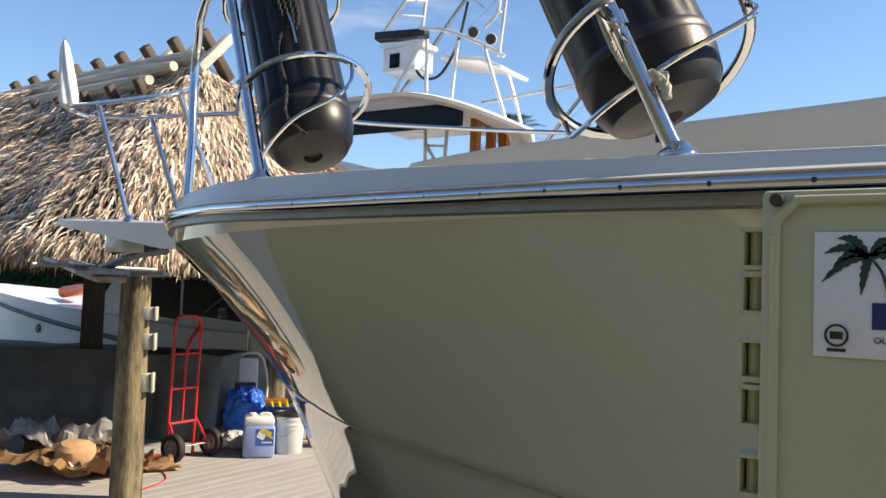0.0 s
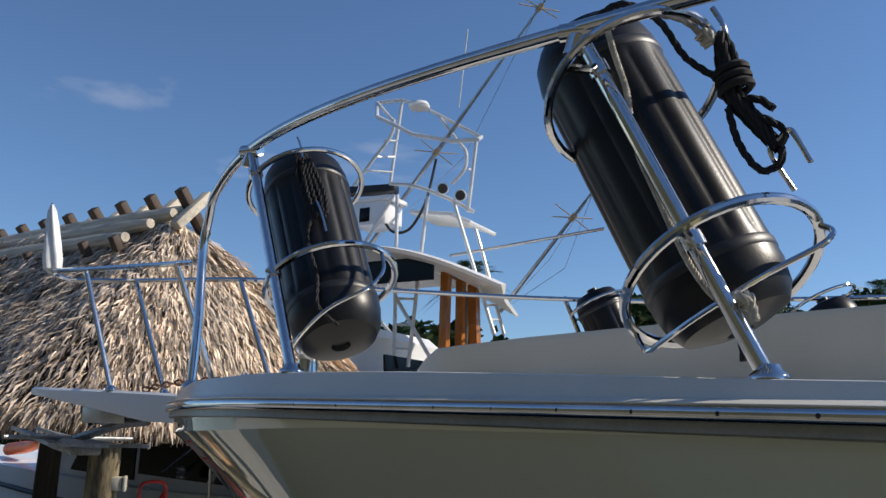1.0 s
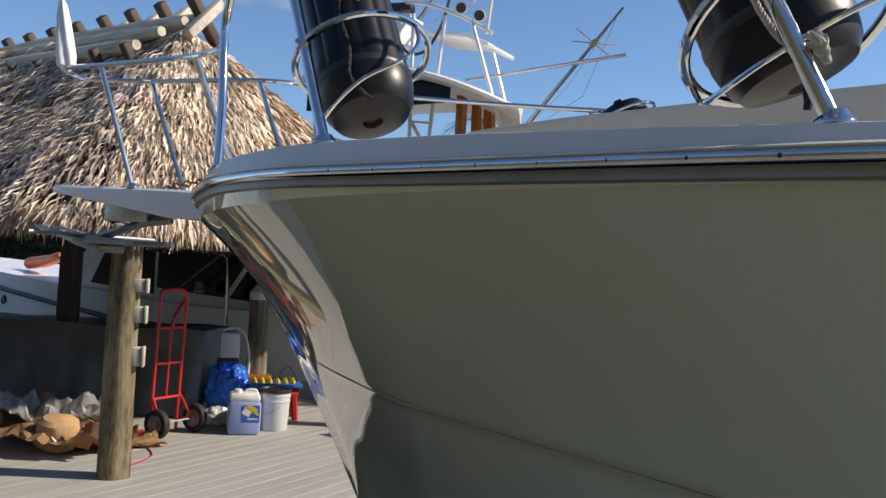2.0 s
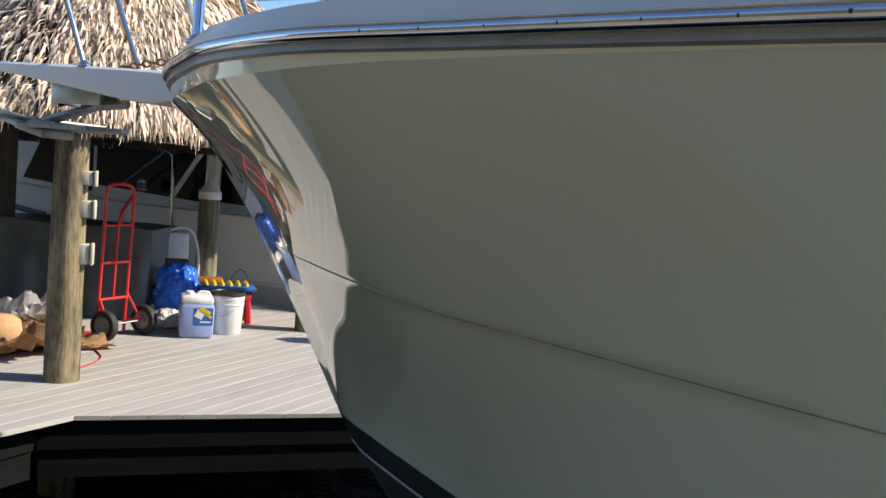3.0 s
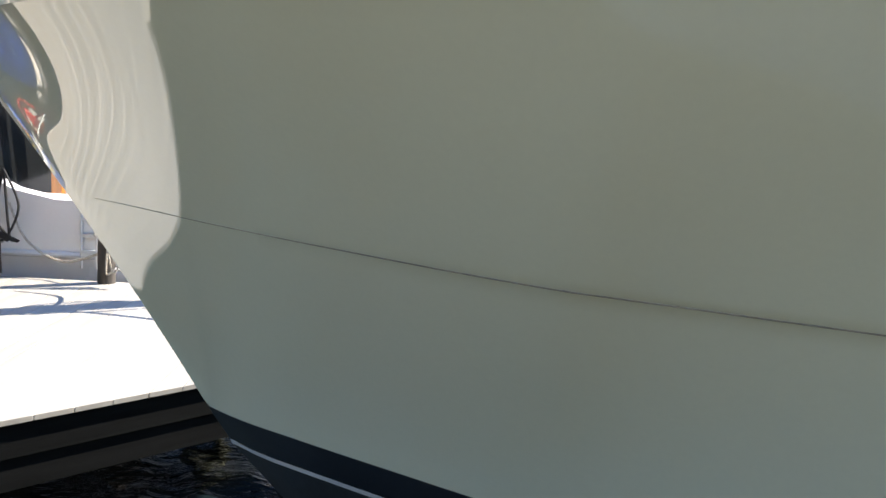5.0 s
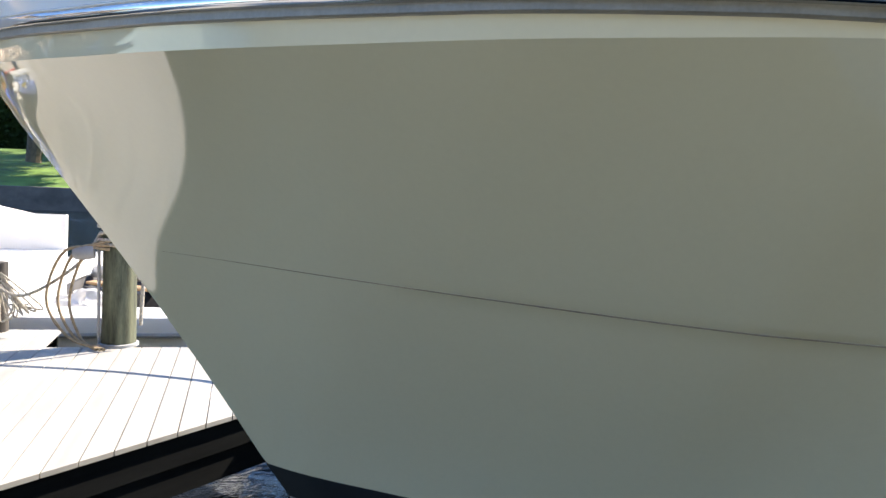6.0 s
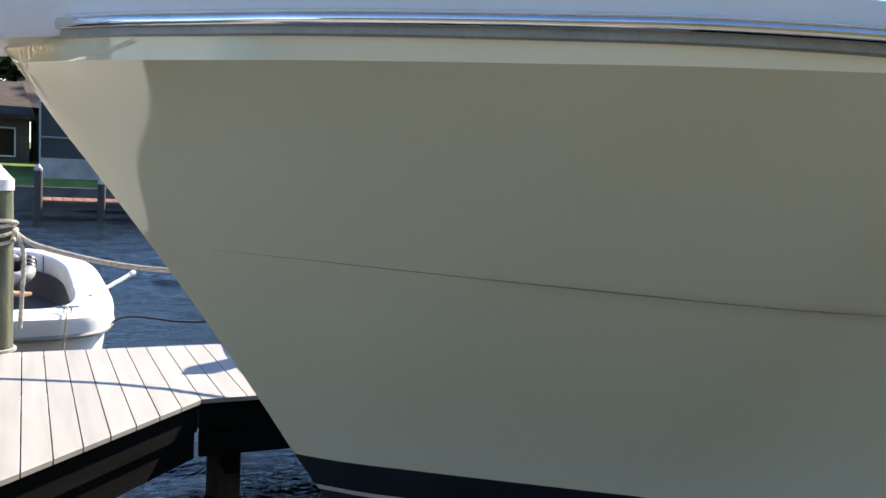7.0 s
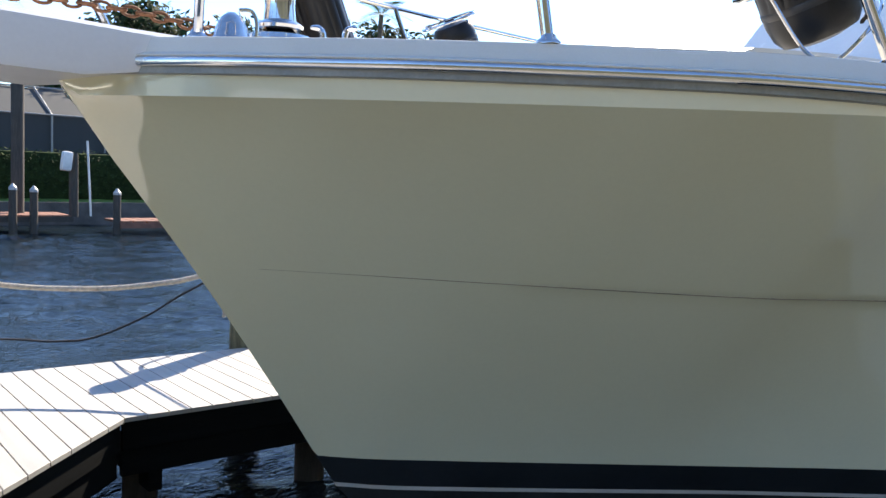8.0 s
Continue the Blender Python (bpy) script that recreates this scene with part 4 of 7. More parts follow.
for dx, dz in ((-0.027, 0.017), (-0.038, 0.003), (-0.040, -0.024), (-0.007, -0.035), (0.020, 0.013), (0.036, 0.004), (0.036, -0.014), (-0.030, -0.008)):
    bm = B()
    tip = Vector((dx, 0, dz))
    nn = Vector((-dz, 0, dx)).normalized()
    up_, lo_ = [], []
    for i in range(13):
        t = i / 12
        p = pc + tip * t + Vector((0, 0, 0.007 * math.sin(math.pi * t)))
        wv = 0.0048 * math.sin(math.pi * min(1, 0.12 + 0.86 * t)) ** 0.8
        up_.append(bm.verts.new(p + nn * wv * (0.75 if i % 2 else 1)))
        lo_.append(bm.verts.new(p - nn * wv * (0.55 if i % 2 else 1)))
    for i in range(12):
        bm.faces.new((up_[i], up_[i + 1], lo_[i + 1], lo_[i]))
    part("palm_leaf", bm, GREEN_INK, st, smooth=False)
part("palm_trunk", tube(B(), smooth_path([pc, pc + Vector((0.011, 0, -0.016)), pc + Vector((0.017, 0, -0.043))], 5), 0.0014, 6), GREEN_INK, st)
bm = B()
for k in range(4):
    box(bm, (sx + 0.060 + 0.025 * k, FY, 1.561), (0.021, 0.0006, 0.024))
part("blue_bar", bm, BLUE_INK, st, "plain blue print bars", smooth=False)
bm = B()
ctr = Vector((sx + 0.02, FY, 1.542))
tube(bm, [ctr + Vector((math.cos(t), 0, math.sin(t))) * 0.0095 for t in (2 * math.pi * j / 24 for j in range(24))], 0.0011, 6, closed=True)
box(bm, tuple(ctr), (0.011, 0.0006, 0.007))
box(bm, (ctr.x, FY, ctr.z - 0.0135), (0.016, 0.0006, 0.003))
part("round_mark", bm, BLACK_INK, st, "plain round certification mark")
cu = bpy.data.curves.new("word", "FONT")
cu.body, cu.size, cu.align_x = "OUR", 0.008, "LEFT"
cu.extrude = 0.0003
wo = new("word", cu)
wo.matrix_basis = Matrix.Translation((sx + 0.051, FY - 0.0004, 1.5365)) @ Euler((radians(90), 0, 0)).to_matrix().to_4x4()
wo.parent = st
wo.matrix_parent_inverse = st.matrix_basis.inverted()
cu.materials.append(BLACK_INK)

# the pedestal is a small one and stands close to the walkway
PED = Vector((4.478, -3.494, 1.57))
for o in (cab, st):
    o.matrix_basis = Matrix.Translation(PED.lerp(o.matrix_basis.translation, 0.63)) @ Matrix.Scale(0.63, 4)


# ---------------------------------------------------------------- on the dock
def pile(name, x, y, r, top, label, group="", cap=True, material=None, lean=0.0, cap_material=None):
    p = thing(name, (x, y, 0), label, "piling", group)
    bm = B()
    rows = []
    hs = [-2.2, -0.75, -0.1, 0.0, 0.25, 0.5, 0.8, 1.1, top]
    hs = [h for h in hs if h < top] + [top]
    for h in hs:
        rr = r * (1.06 - 0.05 * max(0, h))
        rows.append([(x + lean * h + rr * (1 + 0.035 * math.sin(3 * t + h * 2) + 0.02 * math.sin(7 * t + h)) * math.cos(t), y + rr * (1 + 0.035 * math.sin(3 * t + h * 2)) * math.sin(t), h) for t in (2 * math.pi * j / 28 for j in range(29))])
    surface(bm, rows, False)
    bm.faces.new([bm.verts.new(q) for q in rows[-1][:-1]])
    bmesh.ops.recalc_face_normals(bm, faces=bm.faces[:])
    part("shaft", bm, material or PILE, p)
    if cap:
        bm = B()
        lathe(bm, [(r * 1.06, -0.03), (r * 1.1, -0.03), (r * 1.1, 0.045), (r * 1.02, 0.052), (0.02, 0.17), (0.0, 0.174)], (x + lean * top, y, top), n=28)
        part("cap", bm, cap_material or CAP, p, "conical plastic cap")
    return p


pile("thatch_post", -0.70, 0.50, 0.105, 1.92, "weathered round timber post under the thatch roof", "thatch roof posts", False, POST)
pile("thatch_post", -0.70, 3.27, 0.105, 1.92, "green-stained round timber post under the thatch roof", "thatch roof posts", False, PILE_GREEN)
# this post's darker wood colour carries the shade of the roof
pile("thatch_post", -3.45, 2.10, 0.11, 2.2, "timber post under the thatch roof with its shade put into darker wood", "thatch roof posts", False, PILE_DARK)
pile("thatch_post", -3.6, 0.45, 0.105, 1.92, "weathered round timber post under the thatch roof", "thatch roof posts", False)
pile("dock_piling", -2.17, 3.52, 0.105, 1.16, "weathered dock piling with a white cone cap", "dock pilings")
pile("dock_piling", 0.93, 3.70, 0.118, 1.17, "green-stained dock piling with a white cone cap", "dock pilings", True, PILE_GREEN)
pile("dock_piling", 3.65, 3.70, 0.118, 1.17, "green-stained dock piling with a white cone cap", "dock pilings", True, PILE_GREEN)
pile("short_post", -0.04, 4.2, 0.07, 0.55, "short grey timber mooring post at the dock edge", "", False, PILE_DARK)

# outlets on the thatch post
for z, s in ((0.84, 0.13), (1.13, 0.11), (1.33, 0.09)):
    ob = thing("outlet_box", (-0.60, 0.54, z), "cream plastic weatherproof outlet box on the post", "outlet box", "outlet boxes on the post")
    bm = B()
    box(bm, (-0.602, 0.54, z), (0.075, 0.085, s), rz=0.75, bevel=0.008)
    part("box", bm, BOXWHITE, ob)
    bm = B()
    box(bm, (-0.562, 0.575, z), (0.02, 0.095, s + 0.012), rz=0.75, bevel=0.006)
    part("cover", bm, BOXWHITE, ob)

# thatched roof: eaves, hips, ridge
EX0, EX1, EY0, EY1, EZ = -7.6, -0.42, -0.15, 4.50, 1.76
RX0, RX1, RY, RZ = -5.6, -1.75, 1.9, 3.62
hut = thing("thatch_roof", (-3, 1.9, EZ), "dry palm-thatch hipped roof of an open tiki hut", "thatched roof")
A0, A1, A2, A3 = Vector((EX0, EY0, EZ)), Vector((EX1, EY0, EZ)), Vector((EX1, EY1, EZ)), Vector((EX0, EY1, EZ))
R0, R1 = Vector((RX0, RY, RZ)), Vector((RX1, RY, RZ))
faces = [(A0, A1, R1, R0), (A1, A2, R1, R1), (A2, A3, R0, R1), (A3, A0, R0, R0)]


def rounded(p):
    """Rounds the hipped end of the roof in plan."""
    a = (p.x - RX1) / (EX1 - RX1)
    c = (p.y - RY) / ((EY1 if p.y > RY else EY0) - RY)
    if a <= 0:
        return p
    m = max(a, abs(c))
    q = (a ** 3.5 + abs(c) ** 3.5) ** (1 / 3.5)
    k = m / q if q > 1e-6 else 1
    return Vector((RX1 + (p.x - RX1) * k, RY + (p.y - RY) * k, p.z + 0.34 * a * math.sin(math.pi * min(1, m)) ** 0.8))


# sheet under the blades; its dark colour supplies the shade in the gaps
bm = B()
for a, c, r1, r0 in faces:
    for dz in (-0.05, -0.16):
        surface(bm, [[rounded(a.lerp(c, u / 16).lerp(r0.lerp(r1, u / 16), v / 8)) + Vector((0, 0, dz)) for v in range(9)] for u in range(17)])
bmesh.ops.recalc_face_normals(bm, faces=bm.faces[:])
part("underlayer", bm, THATCH_IN, hut, "inner thatch coloured dark for the shade in the gaps", smooth=False)
rng = random.Random(4)
verts, polys = [], []


def blade(p, d, nrm, ln, wd, sag):
    side = d.cross(nrm).normalized()
    i = len(verts)
    m = p + d * ln * 0.55 + nrm * 0.012
    e = p + d * ln - nrm * sag * 0.3 + Vector((0, 0, -sag))
    verts.extend([p + side * wd * 0.4, p - side * wd * 0.4, m - side * wd, m + side * wd, e + side * wd * 0.12, e - side * wd * 0.12])
    polys.extend([(i, i + 1, i + 2, i + 3), (i + 3, i + 2, i + 5, i + 4)])


for fi, (a, c, r1, r0) in enumerate(faces):
    nrm = (c - a).cross((r1 if r1 != a else r0) - a).normalized()
    if nrm.z < 0:
        nrm = -nrm
    down = ((a + c) / 2 - (r0 + r1) / 2)
    down = (down - nrm * down.dot(nrm)).normalized()
    down_flat, nrm_flat = down, nrm
    count = (15000, 14000, 3000, 1500)[fi]
    for _ in range(count):
        t = 1 - math.sqrt(rng.random() * (1 - 0.05)) if r0 == r1 else rng.random()
        if rng.random() < 0.10:
            t = rng.random() * 0.03
        u = rng.random()
        down, nrm = down_flat, nrm_flat
        p = (a.lerp(c, u)).lerp(r0.lerp(r1, u), t)
        clump = noise.noise(p * 2.3)
        if p.x > RX1:
            down = (p - R1).normalized()
            nrm = down.cross(Vector((0, 0, 1))).cross(down).normalized()
        d = (down + nrm.cross(down) * rng.gauss(0, 0.20) + nrm * rng.uniform(-0.04, 0.36)).normalized()
        p = rounded(p)
        blade(p + nrm * rng.uniform(-0.03, 0.04 + 0.06 * clump), d, (nrm + down * rng.gauss(0, 0.3) + nrm.cross(down) * rng.gauss(0, 0.5 if fi else 0.25)).normalized(), rng.uniform(0.10, 0.24), rng.uniform(0.004, 0.012), rng.uniform(0.0, 0.05))
# ragged fringe hanging at the eaves
for a, c in ((A0, A1), (A1, A2), (A2, A3)):
    k = int((c - a).length * 800)
    for _ in range(k):
        p = rounded(a.lerp(c, rng.random())) + Vector((rng.uniform(-.06, .06), rng.uniform(-.06, .06), rng.uniform(-.05, .05)))
        d = Vector((rng.gauss(0, .10), rng.gauss(0, .10), -1)).normalized()
        blade(p, d, Vector((rng.gauss(0, 1), rng.gauss(0, 1), 0.01)).normalized(), rng.uniform(0.04, 0.15), rng.uniform(0.002, 0.006), 0.0)
me = bpy.data.meshes.new("thatch")
me.from_pydata([tuple(v) for v in verts], [], polys)
me.materials.append(THATCH)
th = new("thatch", me)
th.parent = hut
th.matrix_parent_inverse = hut.matrix_basis.inverted()
tagged(th, kind="stuff")
# ridge boards and pegs
for k, (off, dz) in enumerate(((0.0, 0.08), (-0.15, 0.02), (-0.30, -0.10), (-0.46, -0.25), (0.17, 0.02))):
    bm = B()
    tube(bm, smooth_path([(RX0 - 0.3, RY + 0.35 + off, RZ + dz - 0.03), (RX0 + 1.5, RY + 0.22 + off, RZ + dz + 0.015), (RX1 - 0.9, RY + 0.1 + off, RZ + dz), (RX1 + 0.22 - 0.12 * k, RY + off, RZ + dz - 0.01)], 6), [0.075] * 14 + [0.072, 0.068, 0.062, 0.054, 0.045], 10)
    part("ridge_pole", bm, RIDGE, hut, "pale barkless ridge pole")
for i in range(9):
    x = RX1 + 0.14 - 0.47 * i
    yy = RY + 0.055 * i
    for sg in (1, -1):
        bm = B()
        a = Vector((x + (0.0 if sg < 0 else 0.07), yy - sg * 0.22, RZ - 0.14))
        e = Vector((x + (0.0 if sg < 0 else 0.07), yy + sg * 0.14, RZ + 0.24))
        d = e - a
        box(bm, tuple((a + e) / 2), (0.10, 0.085, d.length), rx=-sg * math.atan2(0.36, 0.38), bevel=0.008)
        part("ridge_peg", bm, PEG if sg < 0 else RIDGE, hut, "dark crossed timber peg" if sg < 0 else "pale crossed timber peg")
    bm = B()
    box(bm, (x - 0.2, yy - 0.62, RZ - 0.36), (0.07, 0.07, 0.14), rx=0.6, bevel=0.006)
    part("ridge_peg", bm, PEG, hut, "dark peg end in the thatch")
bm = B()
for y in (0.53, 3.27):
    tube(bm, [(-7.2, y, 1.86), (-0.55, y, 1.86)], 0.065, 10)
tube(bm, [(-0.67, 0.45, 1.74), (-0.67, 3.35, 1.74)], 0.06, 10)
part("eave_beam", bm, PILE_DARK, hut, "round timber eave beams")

# hand truck
trk = thing("hand_truck", (-1.35, 1.68, 0), "red steel hand truck with black pneumatic wheels", "hand truck")
e_ = Vector((-0.06, 1, 0)).normalized()
n_ = Vector((1, 0.06, 0)).normalized()
M_ = Vector((-1.475, 1.775, 0.127))
for sg in (-1, 1):
    wc = M_ + e_ * 0.225 * sg
    bm = B()
    ring = [(0.078, -0.03), (0.098, -0.036), (0.118, -0.03), (0.127, -0.014), (0.127, 0.014), (0.118, 0.03), (0.098, 0.036), (0.078, 0.03)]
    lathe(bm, ring, tuple(wc), tuple(e_), 36)
    w = part("wheel", bm, RUBBER, trk, "black treaded rubber tyre")
    bm = B()
    lathe(bm, [(0.079, -0.026), (0.062, -0.012), (0.03, -0.010), (0.026, -0.03), (0.012, -0.034), (0.0, -0.034)], tuple(wc), tuple(e_), 24)
    lathe(bm, [(0.079, 0.026), (0.062, 0.012), (0.03, 0.010), (0.026, 0.03), (0.012, 0.034), (0.0, 0.034)], tuple(wc), tuple(e_), 24)
    part("rim", bm, GALV, w, "grey steel rim")
part("axle", tube(B(), [M_ - e_ * 0.245, M_ + e_ * 0.245], 0.008, 8), GALV, trk)
F0 = M_ - n_ * 0.12 - e_ * 0.03
F0.z = 0.03
lean = n_ * 0.05 - e_ * 0.02
F1 = F0 + lean + Vector((0, 0, 1.0))
for sg in (-1, 1):
    part("side_rail", tube(B(), [F0 + e_ * 0.155 * sg, F1 + e_ * 0.155 * sg], 0.0145, 10), RED, trk)
    part("wheel_strut", tube(B(), [F0 + e_ * 0.155 * sg + Vector((0, 0, 0.34)), M_ + e_ * 0.19 * sg], 0.011, 8), RED, trk)
    part("wheel_strut", tube(B(), [F0 + e_ * 0.155 * sg + Vector((0, 0, 0.1)), M_ + e_ * 0.19 * sg], 0.011, 8), RED, trk)
for h in (0.32, 0.62, 0.93):
    c = F0.lerp(F1, (h - 0.03) / 1.0)
    part("cross_bar", tube(B(), [c - e_ * 0.155, c + e_ * 0.155], 0.012, 8), RED, trk)
part("centre_rail", tube(B(), [F0.lerp(F1, 0.3), F0.lerp(F1, 0.95) + e_ * 0.0], 0.0115, 8), RED, trk)
bm = B()
tp = F1 + Vector((0, 0, 0))
hp = smooth_path([tp - e_ * 0.155, tp - e_ * 0.15 + Vector((0, 0, 0.16)), tp - e_ * 0.11 + Vector((0, 0, 0.225)), tp + e_ * 0.08 + Vector((0, 0, 0.23)), tp + e_ * 0.15 + Vector((0, 0, 0.18)), tp + e_ * 0.14 - n_ * 0.03 + Vector((0, 0, 0.10)), tp + e_ * 0.03 - n_ * 0.0 + Vector((0, 0, 0.0)), tp + e_ * 0.0 + Vector((0, 0, -0.12))], 6)
part("handle", tube(bm, hp, 0.0145, 10), RED, trk)
part("handle", tube(B(), smooth_path([tp + e_ * 0.155 - Vector((0, 0, 0.02)), tp + e_ * 0.155 + Vector((0, 0, 0.1)), tp + e_ * 0.15 + Vector((0, 0, 0.18))], 5), 0.0145, 10), RED, trk)
bm = B()
box(bm, tuple(F0 - n_ * 0.11 - e_ * 0.03 + Vector((0, 0, -0.022))), (0.2, 0.34, 0.006), rz=math.atan2(n_.y, n_.x))
part("toe_plate", bm, RED, trk)

# jug of blue liquid
j_ = Vector((-1.17, 2.28, 0))
ang = radians(46)
jug = thing("plastic_jug", tuple(j_), "translucent square jug of blue liquid with a label", "jug")
bm = B()
box(bm, (j_.x, j_.y, 0.15), (0.285, 0.26, 0.30), rz=ang, bevel=0.035)
part("body", bm, JUG, jug)
bm = B()
box(bm, (j_.x, j_.y, 0.325), (0.27, 0.245, 0.075), rz=ang, bevel=0.03)
part("shoulder", bm, CAP, jug, "empty white plastic shoulder")
u_ = Vector((math.cos(ang), math.sin(ang), 0))
v_ = Vector((math.sin(ang), -math.cos(ang), 0))
bm = B()
lathe(bm, [(0.035, 0.0), (0.035, 0.03), (0.03, 0.034), (0.0, 0.034)], tuple(j_ - u_ * 0.06 + Vector((0, 0, 0.358))), n=20)
part("cap", bm, CAP, jug)
part("handle", tube(B(), smooth_path([j_ + u_ * 0.0 + Vector((0, 0, 0.36)), j_ + u_ * 0.02 + Vector((0, 0, 0.385)), j_ + u_ * 0.09 + Vector((0, 0, 0.385)), j_ + u_ * 0.11 + Vector((0, 0, 0.355))], 5), 0.011, 8), CAP, jug)
bm = B()
box(bm, tuple(j_ + v_ * 0.1312 + u_ * 0.05 + Vector((0, 0, 0.19))), (0.16, 0.0015, 0.15), rz=ang)
lb = part("label", bm, BLUE_PLASTIC, jug, "blue and yellow printed label")
bm = B()
box(bm, tuple(j_ + v_ * 0.1325 + u_ * 0.06 + Vector((0, 0, 0.235))), (0.10, 0.0012, 0.045), rz=ang, ry=0.5)
box(bm, tuple(j_ + v_ * 0.1325 + u_ * 0.09 + Vector((0, 0, 0.20))), (0.07, 0.0012, 0.02), rz=ang, ry=0.5)
part("yellow_swoosh", bm, YELLOW, lb)
bm = B()
box(bm, tuple(j_ + v_ * 0.1325 + u_ * 0.02 + Vector((0, 0, 0.21))), (0.07, 0.0012, 0.07), rz=ang, ry=0.5)
box(bm, tuple(j_ + v_ * 0.1325 + u_ * 0.07 + Vector((0, 0, 0.145))), (0.09, 0.0012, 0.012), rz=ang)
part("white_bars", bm, CAP, lb)

# bucket
bx, by = -1.10, 2.60
bk_ = thing("bucket", (bx, by, 0), "white five-gallon plastic bucket with a dark lid", "bucket")
bm = B()
lathe(bm, [(0.0, 0.0), (0.125, 0.0), (0.129, 0.01), (0.143, 0.26), (0.148, 0.262), (0.148, 0.275), (0.144, 0.277), (0.146, 0.31), (0.15, 0.312), (0.15, 0.325), (0.146, 0.327), (0.147, 0.355)], (bx, by, 0), n=36)
part("body", bm, BUCKET, bk_)
bm = B()
lathe(bm, [(0.152, 0.345), (0.156, 0.35), (0.156, 0.368), (0.15, 0.374), (0.135, 0.374), (0.13, 0.366), (0.0, 0.366)], (bx, by, 0), n=36)
part("lid", bm, BLACK_PLASTIC, bk_, "dark grey lid")
part("handle", tube(B(), smooth_path([(bx - 0.1, by - 0.11, 0.29), (bx - 0.02, by - 0.17, 0.2), (bx + 0.06, by - 0.155, 0.17), (bx + 0.13, by - 0.08, 0.22), (bx + 0.1, by + 0.11, 0.29)], 6), 0.003, 6), GALV, bk_)

# battery box with yellow caps
qx, qy = -1.47, 3.03
bb = thing("battery", (qx, qy, 0), "deep-cycle battery with blue lid and yellow caps on a stool", "battery")
stl = thing("step_stool", (qx, qy, 0), "red plastic step stool carrying the battery", "stool")
bm = B()
box(bm, (qx, qy, 0.255), (0.44, 0.26, 0.05), rz=ang, bevel=0.012)
part("seat", bm, RED, stl)
for a_ in (-0.18, 0.18):
    for b_ in (-0.105, 0.105):
        bm = B()
        p_ = Vector((qx, qy, 0)) + u_ * a_ + v_ * b_
        tube(bm, [p_ + u_ * a_ * 0.12, p_ + Vector((0, 0, 0.24))], 0.032, 6)
        part("leg", bm, RED, stl)
bm = B()
box(bm, (qx, qy, 0.30), (0.46, 0.22, 0.045), rz=ang, bevel=0.008)
part("case", bm, BLACK_PLASTIC, bb)
bm = B()
box(bm, (qx, qy, 0.335), (0.52, 0.28, 0.035), rz=ang, bevel=0.008)
part("lid", bm, BLUE_PLASTIC, bb, "blue plastic lid")
for i in range(6):
    for r_ in (0.03, -0.07):
        bm = B()
        c = Vector((qx, qy, 0.352)) + u_ * (-0.2 + 0.075 * i) + v_ * r_
        lathe(bm, [(0.022, 0.0), (0.022, 0.022), (0.014, 0.026), (0.014, 0.04), (0.0, 0.042)], tuple(c), n=12)
        part("vent_cap", bm, YELLOW, bb, "yellow vent cap")
part("strap", tube(B(), smooth_path([Vector((qx, qy, 0.35)) + u_ * 0.02, Vector((qx, qy, 0.47)) + u_ * 0.06, Vector((qx, qy, 0.5)) + u_ * 0.14, Vector((qx, qy, 0.36)) + u_ * 0.22], 6), 0.004, 6), BLACK_PLASTIC, bb)
cr = thing("wood_crate", (-1.85, 2.95, 0), "small varnished wooden box behind the battery", "box")
bm = B()
box(bm, (-1.72, 3.02, 0.36), (0.30, 0.16, 0.09), rz=ang, bevel=0.006)
part("box", bm, TEAK, cr)
bm = B()
box(bm, (-1.72, 3.02, 0.158), (0.28, 0.15, 0.31), rz=ang, bevel=0.006)
part("base", bm, PEG, cr)


def crumple(name, c, size, material, label, category, seed, amp=0.25, freq=2.2, seg=40):
    """A creased heap of sheet, resting on the deck."""
    bm = B()
    bmesh.ops.create_icosphere(bm, subdivisions=5, radius=1)
    for v in bm.verts:
        p = v.co.copy()
        d = noise.noise(p * freq + Vector((seed, 0, 0))) * amp
        d += abs(noise.noise(p * freq * 2.7 + Vector((0, seed, 0)))) * amp * 0.7
        d += abs(noise.noise(p * freq * 6 + Vector((0, 0, seed)))) * amp * 0.25
        p *= 1 - amp * 0.3 + d
        v.co = Vector((c[0] + p.x * size[0], c[1] + p.y * size[1], max(0.004, c[2] + p.z * size[2])))
    return solid(name, bm, material, label, category)


crumple("folded_tarp", (-1.88, 2.78, 0.24), (0.22, 0.22, 0.30), BLUE_TARP, "crumpled bright blue poly tarp on the dock", "tarp", 3.1)
crumple("plastic_bag", (-1.62, 2.42, 0.06), (0.17, 0.15, 0.10), FILM, "crumpled clear plastic bag beside the hand truck", "plastic bag", 7.7)
bkx = thing("wood_block", (-1.98, 2.72, 0), "dark wooden block on the blue tarp", "block")
bm = B()
box(bm, (-1.9, 2.80, 0.53), (0.2, 0.12, 0.07), rz=0.9, bevel=0.006)
part("block", bm, PEG, bkx)


